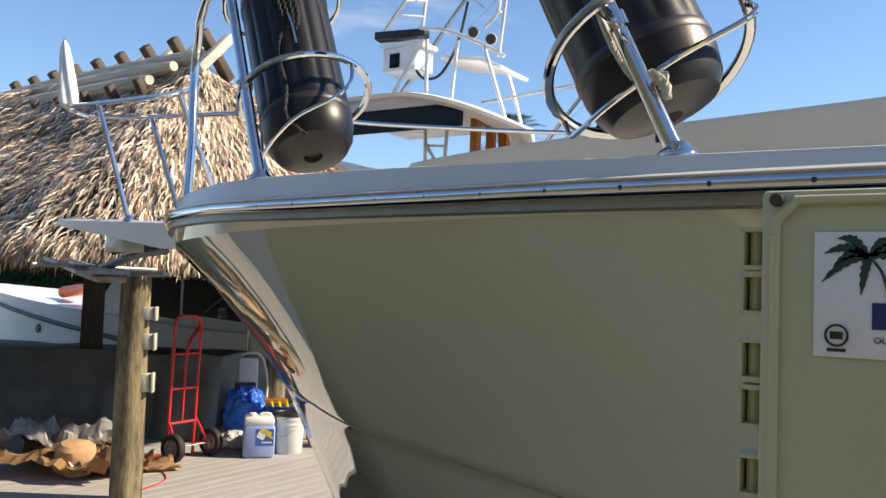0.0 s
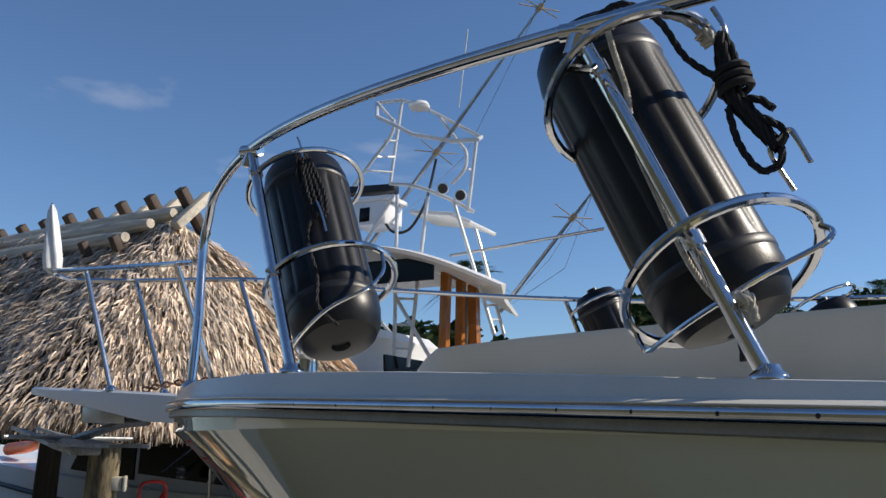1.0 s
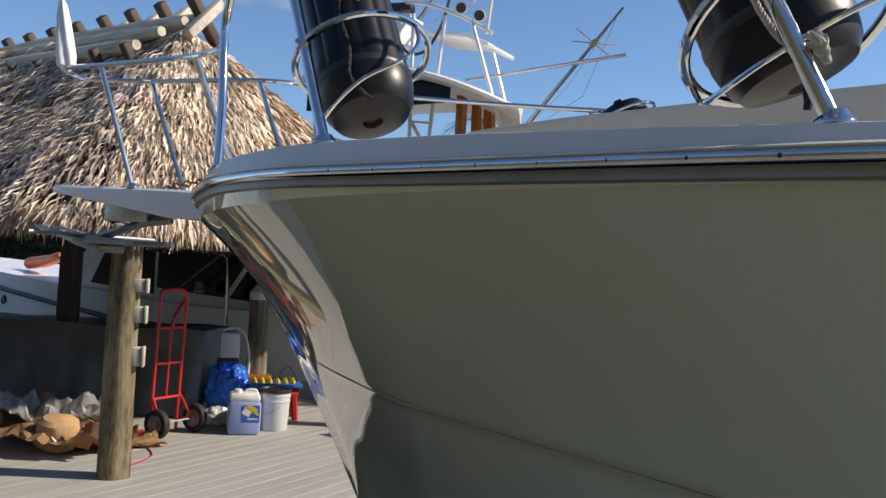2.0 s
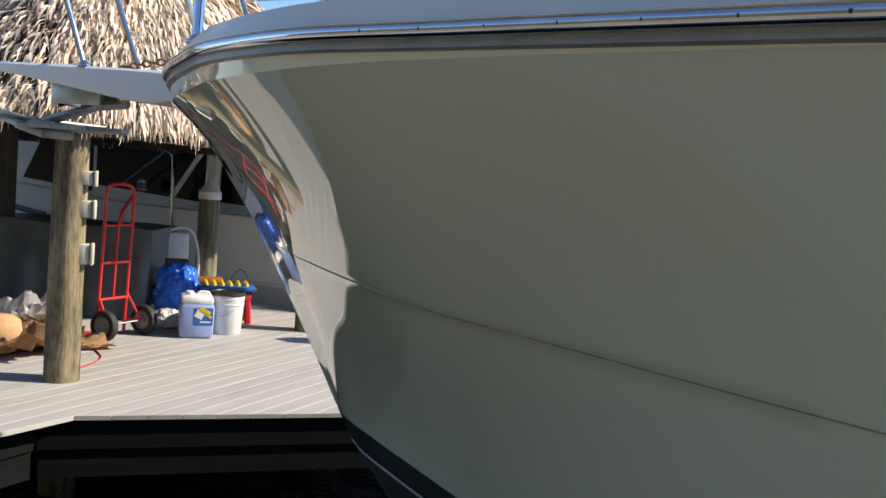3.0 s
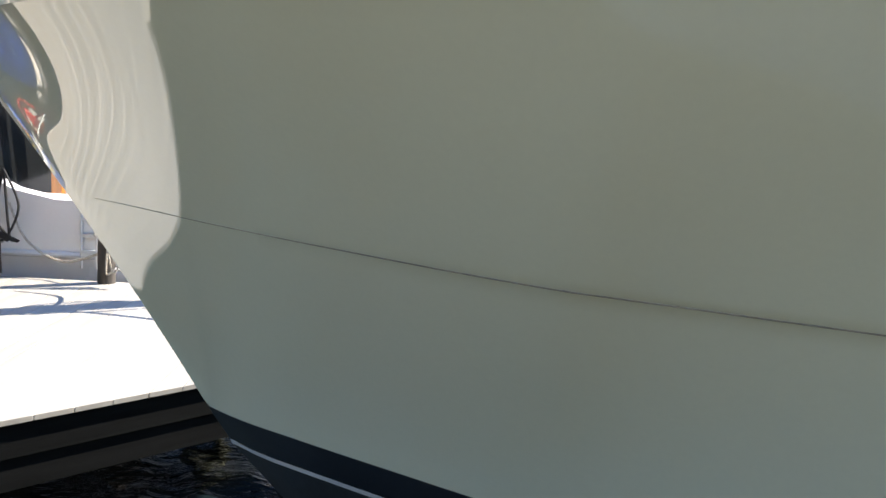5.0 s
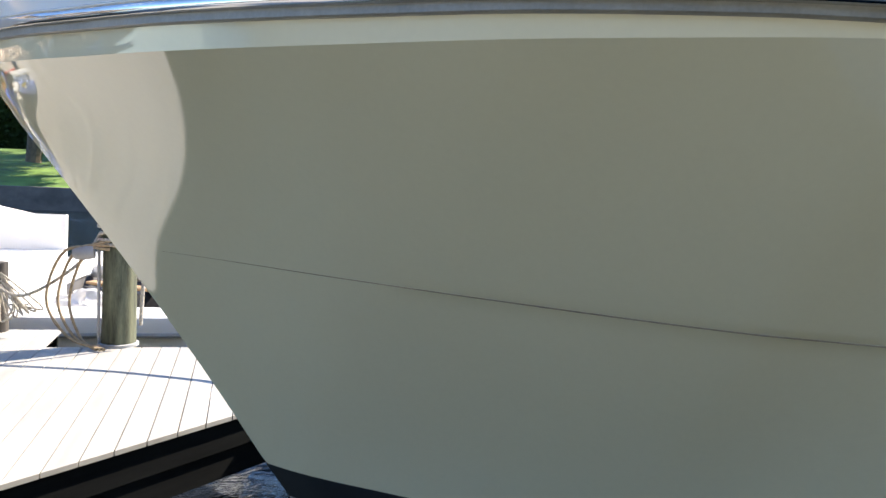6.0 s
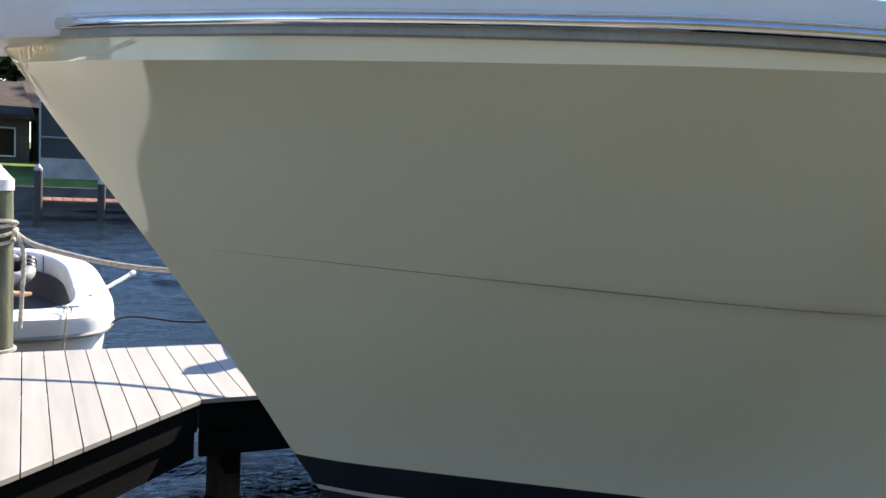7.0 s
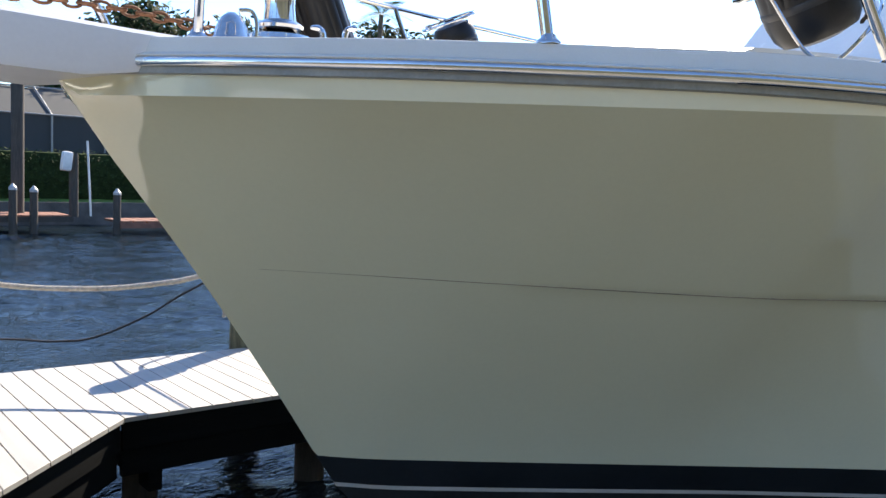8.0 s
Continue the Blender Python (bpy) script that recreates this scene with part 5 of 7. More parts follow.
# torn cardboard and wrapping
def sheet(name, c, sx, sy, rz, material, label, category, seed, lift=0.12, fold=0.1, z0=0.01):
    bm = B()
    rows = []
    m = Matrix.Translation((c[0], c[1], 0)) @ Euler((0, 0, rz)).to_matrix().to_4x4()
    N = 26
    for i in range(N + 1):
        row = []
        for j in range(N + 1):
            u, v = i / N - 0.5, j / N - 0.5
            p = Vector((u * 3 + seed, v * 3, seed))
            h = max(0, noise.noise(p) + 0.25) * lift + (abs(noise.noise(p * 1.7)) + 0.7 * abs(noise.noise(p * 3.6 + Vector((4, 1, 0)))) + 0.3 * abs(noise.noise(p * 8))) * fold
            ex = 1 + 0.22 * noise.noise(Vector((u * 6, v * 6, seed + 9)))
            row.append(m @ Vector((u * sx * ex, v * sy * ex, z0 + h)))
        rows.append(row)
    surface(bm, rows)
    r = bmesh.ops.solidify(bm, geom=bm.faces[:], thickness=0.004)
    return solid(name, bm, material, label, category, smooth=False)


sheet("cardboard", (-1.75, 0.75, 0), 1.15, 0.75, 0.5, CARD, "torn flattened brown cardboard on the dock", "cardboard", 1.3, 0.20, 0.12)
sheet("cardboard", (-1.5, 1.12, 0), 0.8, 0.35, 1.1, CARD, "ragged strip of brown cardboard beside the post", "cardboard", 5.3, 0.05, 0.05)
sheet("cardboard", (-2.1, 1.1, 0), 0.9, 0.6, 0.9, CARD, "torn flattened brown cardboard on the dock", "cardboard", 8.9, 0.35, 0.08, 0.03)
sheet("plastic_wrap", (-1.95, 0.85, 0), 1.0, 0.5, 0.7, FILM, "crumpled clear plastic wrap over the cardboard", "plastic wrap", 12.4, 0.22, 0.20, 0.10)
bm = B()
lathe(bm, [(0.0, 0.0), (0.13, 0.0), (0.155, 0.05), (0.16, 0.12), (0.14, 0.2), (0.1, 0.23), (0.0, 0.235)], (-1.62, 0.72, 0.04), (0.15, -0.1, 1), 24)
for v in bm.verts:
    v.co += Vector((noise.noise(v.co * 9), noise.noise(v.co * 9 + Vector((5, 0, 0))), 0)) * 0.035
hd = solid("paper_wad", bm, CARD, "crumpled brown paper bundle with a white tag", "paper bundle")
bm = B()
box(bm, (-1.50, 0.66, 0.12), (0.10, 0.13, 0.004), rz=0.6, rx=0.3, ry=0.9, bevel=0.001)
part("tag", bm, CAP, hd, "white paper tag")

# tarp draped over stored gear
tp_ = thing("tarp_cover", (-3.0, 2.1, 0), "dark green tarp draped in folds over stored gear", "tarp")
bm = B()
P0, P1 = Vector((-2.02, 2.60, 0)), Vector((-4.9, 1.1, 0))
dirn = (P1 - P0).normalized()
back = Vector((dirn.y, -dirn.x, 0))
if back.x > 0:
    back = -back
L = (P1 - P0).length
rows = []
N = 110
for i in range(N + 1):
    s = i / N
    base = P0.lerp(P1, s)
    row = []
    for h in (0.005, 0.1, 0.22, 0.34, 0.46, 0.58, 0.70, 0.79, 0.83):
        f = 1 - h / 0.83
        wv = 0.085 * f ** 0.7 * (math.sin(s * L * 6.5 + 2.5 * noise.noise(Vector((s * 9, 0, 0)))) + 0.8 * noise.noise(Vector((s * L * 5, h * 2, 3))))
        row.append(base - back * (0.03 + 0.10 * f + wv) + Vector((0, 0, h + 0.03 * noise.noise(Vector((s * 6, 1, 0))) * (h > 0.7))))
    for k in (0.2, 0.5, 0.8):
        row.append(base + back * k + Vector((0, 0, 0.835 + 0.03 * noise.noise(Vector((s * 8, k * 4, 0))))))
    row.append(base + back * 0.85 + Vector((0, 0, 0.3)))
    row.append(base + back * 0.87 + Vector((0, 0, 0.005)))
    rows.append(row)
surface(bm, rows)
ends = [bm.verts.new(p) for p in rows[0]]
bm.faces.new(ends)
bmesh.ops.recalc_face_normals(bm, faces=bm.faces[:])
part("cloth", bm, TARP, tp_)
bm = B()
box(bm, (-3.55, 2.15, 0.39), (2.4, 0.6, 0.76), rz=math.atan2(dirn.y, dirn.x))
part("stored_gear", bm, BLACK_PLASTIC, tp_)

# white dock box and hose by the capped piling
hx = thing("hose_box", (-2.35, 3.3, 0), "white plastic dock box with a coiled hose", "dock box")
bm = B()
box(bm, (-2.36, 3.22, 0.39), (0.30, 0.36, 0.78), rz=ang, bevel=0.03)
part("box", bm, CAP, hx)
part("hose", tube(B(), smooth_path([(-2.10, 3.30, 0.1), (-2.08, 3.30, 0.5), (-2.14, 3.28, 0.76), (-2.22, 3.2, 0.83), (-2.32, 3.06, 0.76), (-2.34, 3.01, 0.6)], 7), 0.014, 8), CAP, hx, "white hose")
sup = thing("power_cord", (-1.9, 2.2, 0), "thin red power cord trailing over the deck", "cord")
part("cord", tube(B(), smooth_path([(-0.85, 0.75, 0.006), (-1.0, 1.1, 0.006), (-1.35, 1.35, 0.006), (-1.7, 1.75, 0.006)], 7), 0.005, 6), RED, sup)

# mooring lines on the green-stained piling
px_, py_ = 0.93, 3.70
ml = thing("mooring_line", (px_, py_, 0.85), "weathered laid mooring rope wound round the piling", "rope")
for i in range(4):
    bm = B()
    z = 0.80 + 0.035 * i
    ring = [(px_ + (0.135 + 0.012 * (i % 2)) * math.cos(t), py_ + (0.135 + 0.012 * (i % 2)) * math.sin(t), z + 0.03 * math.sin(t + i)) for t in (2 * math.pi * j / 22 for j in range(23))]
    twisted(bm, ring, 0.014, 9)
    part("turn", bm, ROPE_WHT, ml)
bm = B()
twisted(bm, smooth_path([(px_ + 0.13, py_ - 0.08, 0.86), (px_ + 0.19, py_ - 0.1, 0.7), (px_ + 0.18, py_ - 0.1, 0.4), (px_ + 0.17, py_ - 0.1, 0.17)], 6), 0.016, 9)
part("tail", bm, ROPE_WHT, ml)
bm = B()
twisted(bm, smooth_path([(1.05, 3.66, 0.86), (1.18, 3.60, 0.77), (1.50, 3.45, 0.69), (1.76, 3.33, 0.65), (2.03, 3.20, 0.635), (2.34, 3.06, 0.64), (2.65, 2.91, 0.68), (2.83, 2.83, 0.72), (3.5, 2.52, 0.92), (4.5, 2.05, 1.34), (5.5, 1.60, 1.86)], 10), 0.019, 40)
part("line", bm, ROPE_WHT, ml)
bm = B()
twisted(bm, smooth_path([(px_ - 0.12, py_ - 0.05, 0.86), (px_ - 0.3, py_ - 0.05, 0.6), (px_ - 0.7, py_ + 0.1, 0.35), (px_ - 1.0, py_ + 0.3, 0.45)], 8), 0.013, 9)
part("line", bm, ROPE_WHT, ml)
ml2 = thing("mooring_line", (3.65, 3.70, 0.85), "weathered laid mooring rope wound round the piling", "rope")
for i in range(4):
    bm = B()
    twisted(bm, [(3.65 + 0.14 * math.cos(t), 3.70 + 0.14 * math.sin(t), 0.80 + 0.035 * i + 0.03 * math.sin(t + i)) for t in (2 * math.pi * j / 22 for j in range(23))], 0.014, 9)
    part("turn", bm, ROPE_WHT, ml2)
bm = B()
twisted(bm, smooth_path([(3.60, 3.83, 0.86), (3.58, 3.95, 0.78), (3.58, 3.97, 0.45), (3.58, 3.97, 0.2)], 6), 0.016, 9)
part("tail", bm, ROPE_WHT, ml2)
hs = thing("tan_hose", (px_ - 0.3, py_, 0), "tan shore hose looped beside the piling", "hose")
for k in range(3):
    part("loop", tube(B(), smooth_path([(px_ - 0.05, py_ - 0.13, 0.80 - 0.03 * k), (px_ - 0.22 - 0.07 * k, py_ - 0.1, 0.72), (px_ - 0.34 - 0.08 * k, py_ - 0.05, 0.35), (px_ - 0.25 - 0.04 * k, py_ - 0.12, 0.08), (px_ - 0.12 + 0.03 * k, py_ - 0.25, 0.015)], 7), 0.011, 8), ROPE_TAN, hs)
bm = B()
lathe(bm, [(0.0, 0.0), (0.05, 0.0), (0.055, 0.05), (0.045, 0.13), (0.03, 0.15), (0.0, 0.15)], (px_ - 0.16, py_ - 0.1, 0.72), (-1, 0, -0.15), 16)
part("plug", bm, GREY_PVC, hs, "grey weatherproof plug")
cd = thing("conduit", (px_ - 0.13, py_, 0), "grey conduit strapped to the piling", "conduit")
part("pipe", tube(B(), [(px_ - 0.135, py_ - 0.05, 0), (px_ - 0.135, py_ - 0.05, 0.78)], 0.012, 8), GREY_PVC, cd)
bm = B()
lathe(bm, [(0.128, 0.0), (0.15, 0.0), (0.15, 0.02), (0.13, 0.024)], (px_, py_, 0.0), n=28)
part("collar", bm, GREY_PVC, cd, "grey rubber collar on the deck")
dk = thing("dark_mooring_line", (3.4, 4.6, 0.3), "thin dark mooring line sagging over the water", "rope")
part("line", tube(B(), smooth_path([(1.5, 5.7, -0.80), (1.68, 5.4, -0.45), (1.9, 5.1, -0.06), (2.35, 4.5, 0.01), (2.57, 4.2, 0.08), (2.85, 3.83, 0.29), (3.12, 3.47, 0.56), (3.8, 2.55, 1.14), (4.6, 1.52, 1.86)], 10), 0.009, 6), ROPE_BLK, dk)


# ---------------------------------------------------------------- sportfishing boat across the dock
sf = thing("sportfishing_boat", (-4, 6.3, WATER_Z), "white sportfishing boat with a pipe tuna tower, moored at the dock", "boat")
bm = B()
hs = spline([-13.5, -11.5, -9.0, -6, -3, -0.25], [0.05, 0.85, 1.5, 1.78, 1.8, 1.72])
rows = []
for i in range(37):
    x = -13.5 + 13.25 * i / 36
    w = hs(x)
    top = 0.92 if x < -1.3 else 0.86 - 0.2 * min(1, (x + 1.3) / 0.5)
    top += max(0, (-4.5 - x)) * 0.055
    rows.append([(x, 6.3 - w * 0.9, WATER_Z - 0.3), (x, 6.3 - w * 0.97, 0.1), (x, 6.3 - w, top), (x, 6.3 - w + 0.16, top + 0.01), (x, 6.3 - w + 0.17, 0.25 if x > -1.9 else top)] + [(x, 6.3 + w - 0.17, 0.25 if x > -1.9 else top), (x, 6.3 + w - 0.16, top + 0.01), (x, 6.3 + w, top), (x, 6.3 + w * 0.97, 0.1), (x, 6.3 + w * 0.9, WATER_Z - 0.3)])
surface(bm, rows)
bm.faces.new([bm.verts.new(p) for p in rows[-1]])
bmesh.ops.recalc_face_normals(bm, faces=bm.faces[:])
part("hull", bm, WHITE_GEL, sf, "white fibreglass hull")
bm = B()
tube(bm, [(r[1][0], r[1][1] - 0.03, 0.16) for r in rows], 0.03, 8)
part("rub_strake", bm, WHITE_GEL, sf)
bm = B()
tube(bm, [(x, 6.3 - hs(x) - 0.01, 0.77 + 0.086 * (-7.2 - x)) for x in [-13.0 + 0.4 * i for i in range(19)]], 0.035, 8)
part("rub_strake", bm, BLACK_PLASTIC, sf, "black rubber rub strake")
for x in (-1.3, -1.12):
    bm = B()
    lathe(bm, [(0.0, 0.012), (0.045, 0.012), (0.06, 0.004), (0.062, 0.0)], (x, 6.3 - hs(x) - 0.0, 0.30), (0, -1, 0.1), 18)
    part("scupper", bm, DULL_STEEL, sf, "oval steel scupper")
# cabin
bm = B()
cab_pts = [(-8.0, 0.9), (-7.2, 1.05), (-5.9, 2.35), (-1.95, 2.4), (-1.75, 0.92)]
lo = [bm.verts.new((x, 4.72, z)) for x, z in cab_pts]
hi = [bm.verts.new((x, 7.9, z)) for x, z in cab_pts]
bm.faces.new(lo)
bm.faces.new(hi[::-1])
for i in range(5):
    bm.faces.new((lo[i], hi[i], hi[(i + 1) % 5], lo[(i + 1) % 5]))
bmesh.ops.recalc_face_normals(bm, faces=bm.faces[:])
cabn = part("cabin", bm, WHITE_GEL, sf, "white cabin sides", smooth=False)
for x0, x1, x0t, x1t in ((-6.5, -5.2, -5.9, -5.2), (-5.12, -3.28, -5.12, -3.28), (-3.12, -2.18, -3.12, -2.30)):
    bm = B()
    q = [(x0, 4.70, 1.11 if x0 < -4 else 1.05), (x1, 4.70, 1.02), (x1t, 4.70, 2.1), (x0t, 4.70, 2.1)]
    f1 = [bm.verts.new(p) for p in q]
    f2 = [bm.verts.new((p[0], 4.73, p[2])) for p in q]
    bm.faces.new(f1)
    for i in range(4):
        bm.faces.new((f1[i], f1[(i + 1) % 4], f2[(i + 1) % 4], f2[i]))
    bmesh.ops.recalc_face_normals(bm, faces=bm.faces[:])
    part("window", bm, GLASS, cabn, "dark tinted cabin window", smooth=False)
# varnished aft doors
for k, (a, c, r) in enumerate((((-1.135, 5.9, 3.796), (-1.139, 5.9, 2.886), 0.075), ((-1.08, 6.2, 3.771), (-1.074, 6.2, 2.961), 0.07), ((-0.997, 6.4, 3.7), (-0.963, 6.4, 2.98), 0.085))):
    a, c = Vector(a), Vector(c)
    d = (c - a) / (a.z - c.z)
    bm = B()
    tube(bm, [a, a + d * (a.z - 0.4)], r, 4)
    if k:
        tube(bm, [a, last], 0.06, 4)
        tube(bm, [a + d * 1.0, last + d * 1.0], 0.05, 4)
    last = a
    part("door_frame", bm, TEAK, sf, "varnished orange teak door frame", smooth=False)
bm = B()
box(bm, (-1.62, 6.2, 1.5), (0.03, 1.6, 2.4), ry=-0.08)
part("aft_glass", bm, GLASS, sf, "dark aft glass", smooth=False)
# flybridge and hardtop
bm = B()
rows = []
for x, z, t in ((-6.2, 2.4, 0.5), (-4.8, 2.42, 0.75), (-2.6, 2.42, 0.75), (-2.4, 2.42, 0.6)):
    rows.append([(x, 4.9, z), (x + 0.1, 4.82, z + t), (x + 0.1, 7.8, z + t), (x, 7.7, z)])
surface(bm, rows)
for r in (rows[0], rows[-1]):
    bm.faces.new([bm.verts.new(p) for p in r])
bmesh.ops.recalc_face_normals(bm, faces=bm.faces[:])
part("flybridge", bm, WHITE_GEL, sf)
bm = B()
rows = []
for i in range(19):
    x = -3.4 + 3.34 * i / 18
    z = 4.0 - 0.22 * max(0, x + 1.8) ** 1.6
    e = 5.0 + 0.35 * (i / 9 - 1) ** 6
    b = 0.85 * i / 18
    rows.append([(x, e, z - 0.045), (x, e - 0.04, z), (x, e + 0.1, z + 0.03), (x - b * 0.5, 6.3, z + 0.05), (x - b, 7.5, z + 0.03), (x - b, 7.64, z), (x - b, 7.6, z - 0.045), (x - b * 0.5, 6.3, z - 0.03), (x, e, z - 0.045)])
surface(bm, rows)
for r in (rows[0], rows[-1]):
    bm.faces.new([bm.verts.new(p) for p in r[:-1]])
bmesh.ops.recalc_face_normals(bm, faces=bm.faces[:])
part("hardtop", bm, WHITE_GEL, sf, "white curved hardtop")
bm = B()
box(bm, (-2.1, 5.35, 3.74), (2.2, 0.02, 0.30))
part("enclosure_panel", bm, GLASS, sf, "dark bridge enclosure panel", smooth=False)
# tuna tower
tower = part("tower", tube(B(), [(-3.129, 7.0, 6.885), (-2.778, 7.2, 6.954), (-2.37, 7.2, 6.759), (-1.183, 6.9, 5.982), (-0.774, 6.0, 5.584), (-1.163, 6.0, 5.626), (-1.801, 6.0, 5.822), (-2.091, 6.0, 6.003), (-2.478, 6.1, 6.23)], 0.03, 8, closed=True), ALU_WHITE, sf, "white pipe tower")
LEGS = [[(-2.778, 7.2, 6.954), (-2.943, 7.2, 5.534)], [(-0.79, 6.0, 5.57), (-0.893, 6.0, 4.607)], [(-1.881, 5.8, 4.901), (-1.82, 5.8, 2.536)], [(-1.397, 5.8, 4.821), (-1.606, 5.8, 2.569)], [(-0.998, 5.8, 4.699), (-0.377, 5.8, 2.95)], [(-1.841, 5.8, 3.5), (-1.29, 5.8, 2.693)], [(-3.065, 7.2, 3.454), (-2.658, 7.2, 3.071)], [(-3.118, 7.0, 6.892), (-2.559, 6.2, 6.287)], [(-1.936, 5.8, 4.908), (-2.498, 5.9, 4.226)], [(-2.389, 6.4, 6.25), (-2.979, 6.8, 6.794)]]
BENT = [[(-2.39, 6.4, 6.276), (-2.428, 6.4, 6.035), (-2.779, 6.4, 5.645), (-3.096, 6.4, 5.29)], [(-1.938, 7.0, 6.429), (-1.632, 7.0, 6.021), (-1.484, 7.0, 5.823), (-1.505, 7.0, 5.564), (-1.709, 7.0, 5.364)], [(-1.769, 7.4, 4.86), (-1.566, 7.4, 4.822), (-1.445, 7.4, 4.551), (-1.017, 7.4, 3.159)], [(-2.143, 6.0, 5.149), (-1.722, 6.0, 5.057), (-1.225, 6.0, 4.838), (-0.809, 6.0, 4.598)]]
RUNGS = [[(-2.683, 6.4, 5.738), (-2.617, 6.8, 5.851)], [(-2.525, 6.4, 5.979), (-2.588, 6.8, 6.101)], [(-2.845, 6.4, 5.549), (-2.646, 6.8, 5.612)], [(-1.866, 5.8, 3.479), (-1.515, 5.8, 3.445)], [(-1.849, 5.8, 3.133), (-1.552, 5.8, 3.107)], [(-1.834, 5.8, 2.821), (-1.573, 5.8, 2.8)], [(-1.882, 5.8, 3.807), (-1.485, 5.8, 3.772)], [(-0.909, 6.0, 5.192), (-1.054, 6.4, 5.328)], [(-0.5, 5.8, 3.32), (-1.131, 7.4, 3.587)], [(-0.434, 5.8, 3.134), (-1.073, 7.4, 3.372)]]
for pts in LEGS:
    part("leg", tube(B(), pts, 0.026, 8), ALU_WHITE, tower)
for pts in BENT:
    part("bent_leg", tube(B(), smooth_path(pts, 6), 0.026, 8), ALU_WHITE, tower)
for pts in RUNGS:
    part("rung", tube(B(), pts, 0.017, 6), ALU_WHITE, tower)
bm = B()
q0, q1, q2 = Vector((-1.878, 6.2, 4.753)), Vector((-1.244, 6.2, 4.654)), Vector((-0.963, 6.2, 4.515))
for a, c in ((q0, q1), (q1, q2)):
    m_, d_ = (a + c) / 2, c - a
    box(bm, tuple(m_ + Vector((0, 0.35, 0))), (d_.length + 0.04, 0.8, 0.06), ry=-math.atan2(d_.z, d_.x), bevel=0.015)
part("platform", bm, WHITE_GEL, tower, "white standing platform")
bm = B()
lathe(bm, [(0.0, 0.0), (0.15, 0.0), (0.165, 0.035), (0.14, 0.08), (0.0, 0.10)], (-2.204, 6.8, 6.567), n=24)
part("radar_dome", bm, WHITE_GEL, tower, "white radar dome")
c_ = Vector((-2.396, 6.1, 4.717))
bm = B()
box(bm, tuple(c_), (0.56, 0.45, 0.34), bevel=0.03)
box(bm, tuple(c_ + Vector((0.02, 0, 0.2))), (0.66, 0.5, 0.07), bevel=0.02)
rh = part("radar_housing", bm, WHITE_GEL, tower, "white radar gearbox housing")
bm = B()
box(bm, tuple(c_ + Vector((-0.06, -0.232, -0.02))), (0.17, 0.012, 0.20), bevel=0.005)
part("hatch", bm, GLASS, rh, "dark square hatch")
bm = B()
box(bm, tuple(c_ + Vector((-0.12, 0, 0.40))), (0.78, 0.2, 0.12), rz=0.2, bevel=0.03)
part("radar_antenna", bm, BLACK_PLASTIC, tower, "black open radar array")
for c in ((-1.206, 5.9, 4.927), (-0.938, 5.9, 4.802)):
    bm = B()
    lathe(bm, [(0.0, 0.0), (0.052, 0.01), (0.075, 0.045), (0.08, 0.09), (0.072, 0.098), (0.0, 0.085)], c, (0.3, -0.9, -0.2), 18)
    tube(bm, [Vector(c) + Vector((-0.03, 0.05, 0)), Vector(c) + Vector((-0.22, 0.1, -0.02))], 0.012, 6)
    fl = part("floodlight", bm, ALU_WHITE, tower, "white round floodlight")
    bm = B()
    lathe(bm, [(0.0, 0.097), (0.066, 0.097), (0.068, 0.09), (0.0, 0.088)], c, (0.3, -0.9, -0.2), 18)
    part("lens", bm, PILE_DARK, fl, "dark lens")
# outriggers and aerials
for a, c, sp in (((-3.106, 6.9, 4.484), (-0.189, 6.9, 7.925), (0.40, 0.97)), ((-1.182, 7.6, 3.519), (0.346, 7.6, 5.284), (0.74,))):
    a, c = Vector(a), Vector(c)
    orr = part("outrigger", tube(B(), [a, a.lerp(c, 0.6), c], [0.032, 0.026, 0.016], 8), DULL_STEEL, sf, "aluminium outrigger pole")
    for t in sp:
        p = a.lerp(c, t)
        d = (c - a).normalized()
        u = d.cross(Vector((0, 1, 0))).normalized()
        bm = B()
        for v in (u, Vector((0.5, 0.8, 0.1)).normalized()):
            tube(bm, [p - v * 0.36, p + v * 0.36], 0.009, 6)
        tube(bm, [p - d * 0.06, p + d * 0.06], 0.04, 8)
        part("spreader", bm, ROPE_TAN, orr, "bronze cross spreader")
    for k in (-1, 1):
        part("stay_wire", tube(B(), [a, a.lerp(c, 0.42) + Vector((0.25, 0.3 * k, -0.1)), a.lerp(c, 0.95)], 0.004, 5), DULL_STEEL, orr)
part("boom", tube(B(), [(-1.704, 7.0, 4.278), (0.628, 7.0, 4.459)], 0.022, 8), DULL_STEEL, sf)
part("whip_aerial", tube(B(), [(-1.573, 6.9, 6.512), (-1.452, 6.9, 7.747)], 0.011, 6), ALU_WHITE, sf)
part("cable", tube(B(), smooth_path([(-1.758, 6.6, 5.635), (-1.795, 6.5, 5.16), (-1.652, 6.1, 4.753), (-1.787, 6.0, 4.463), (-1.981, 5.95, 4.415), (-2.136, 5.95, 4.542), (-2.25, 5.9, 4.849)], 8), 0.02, 6), BLACK_PLASTIC, sf, "black cable")
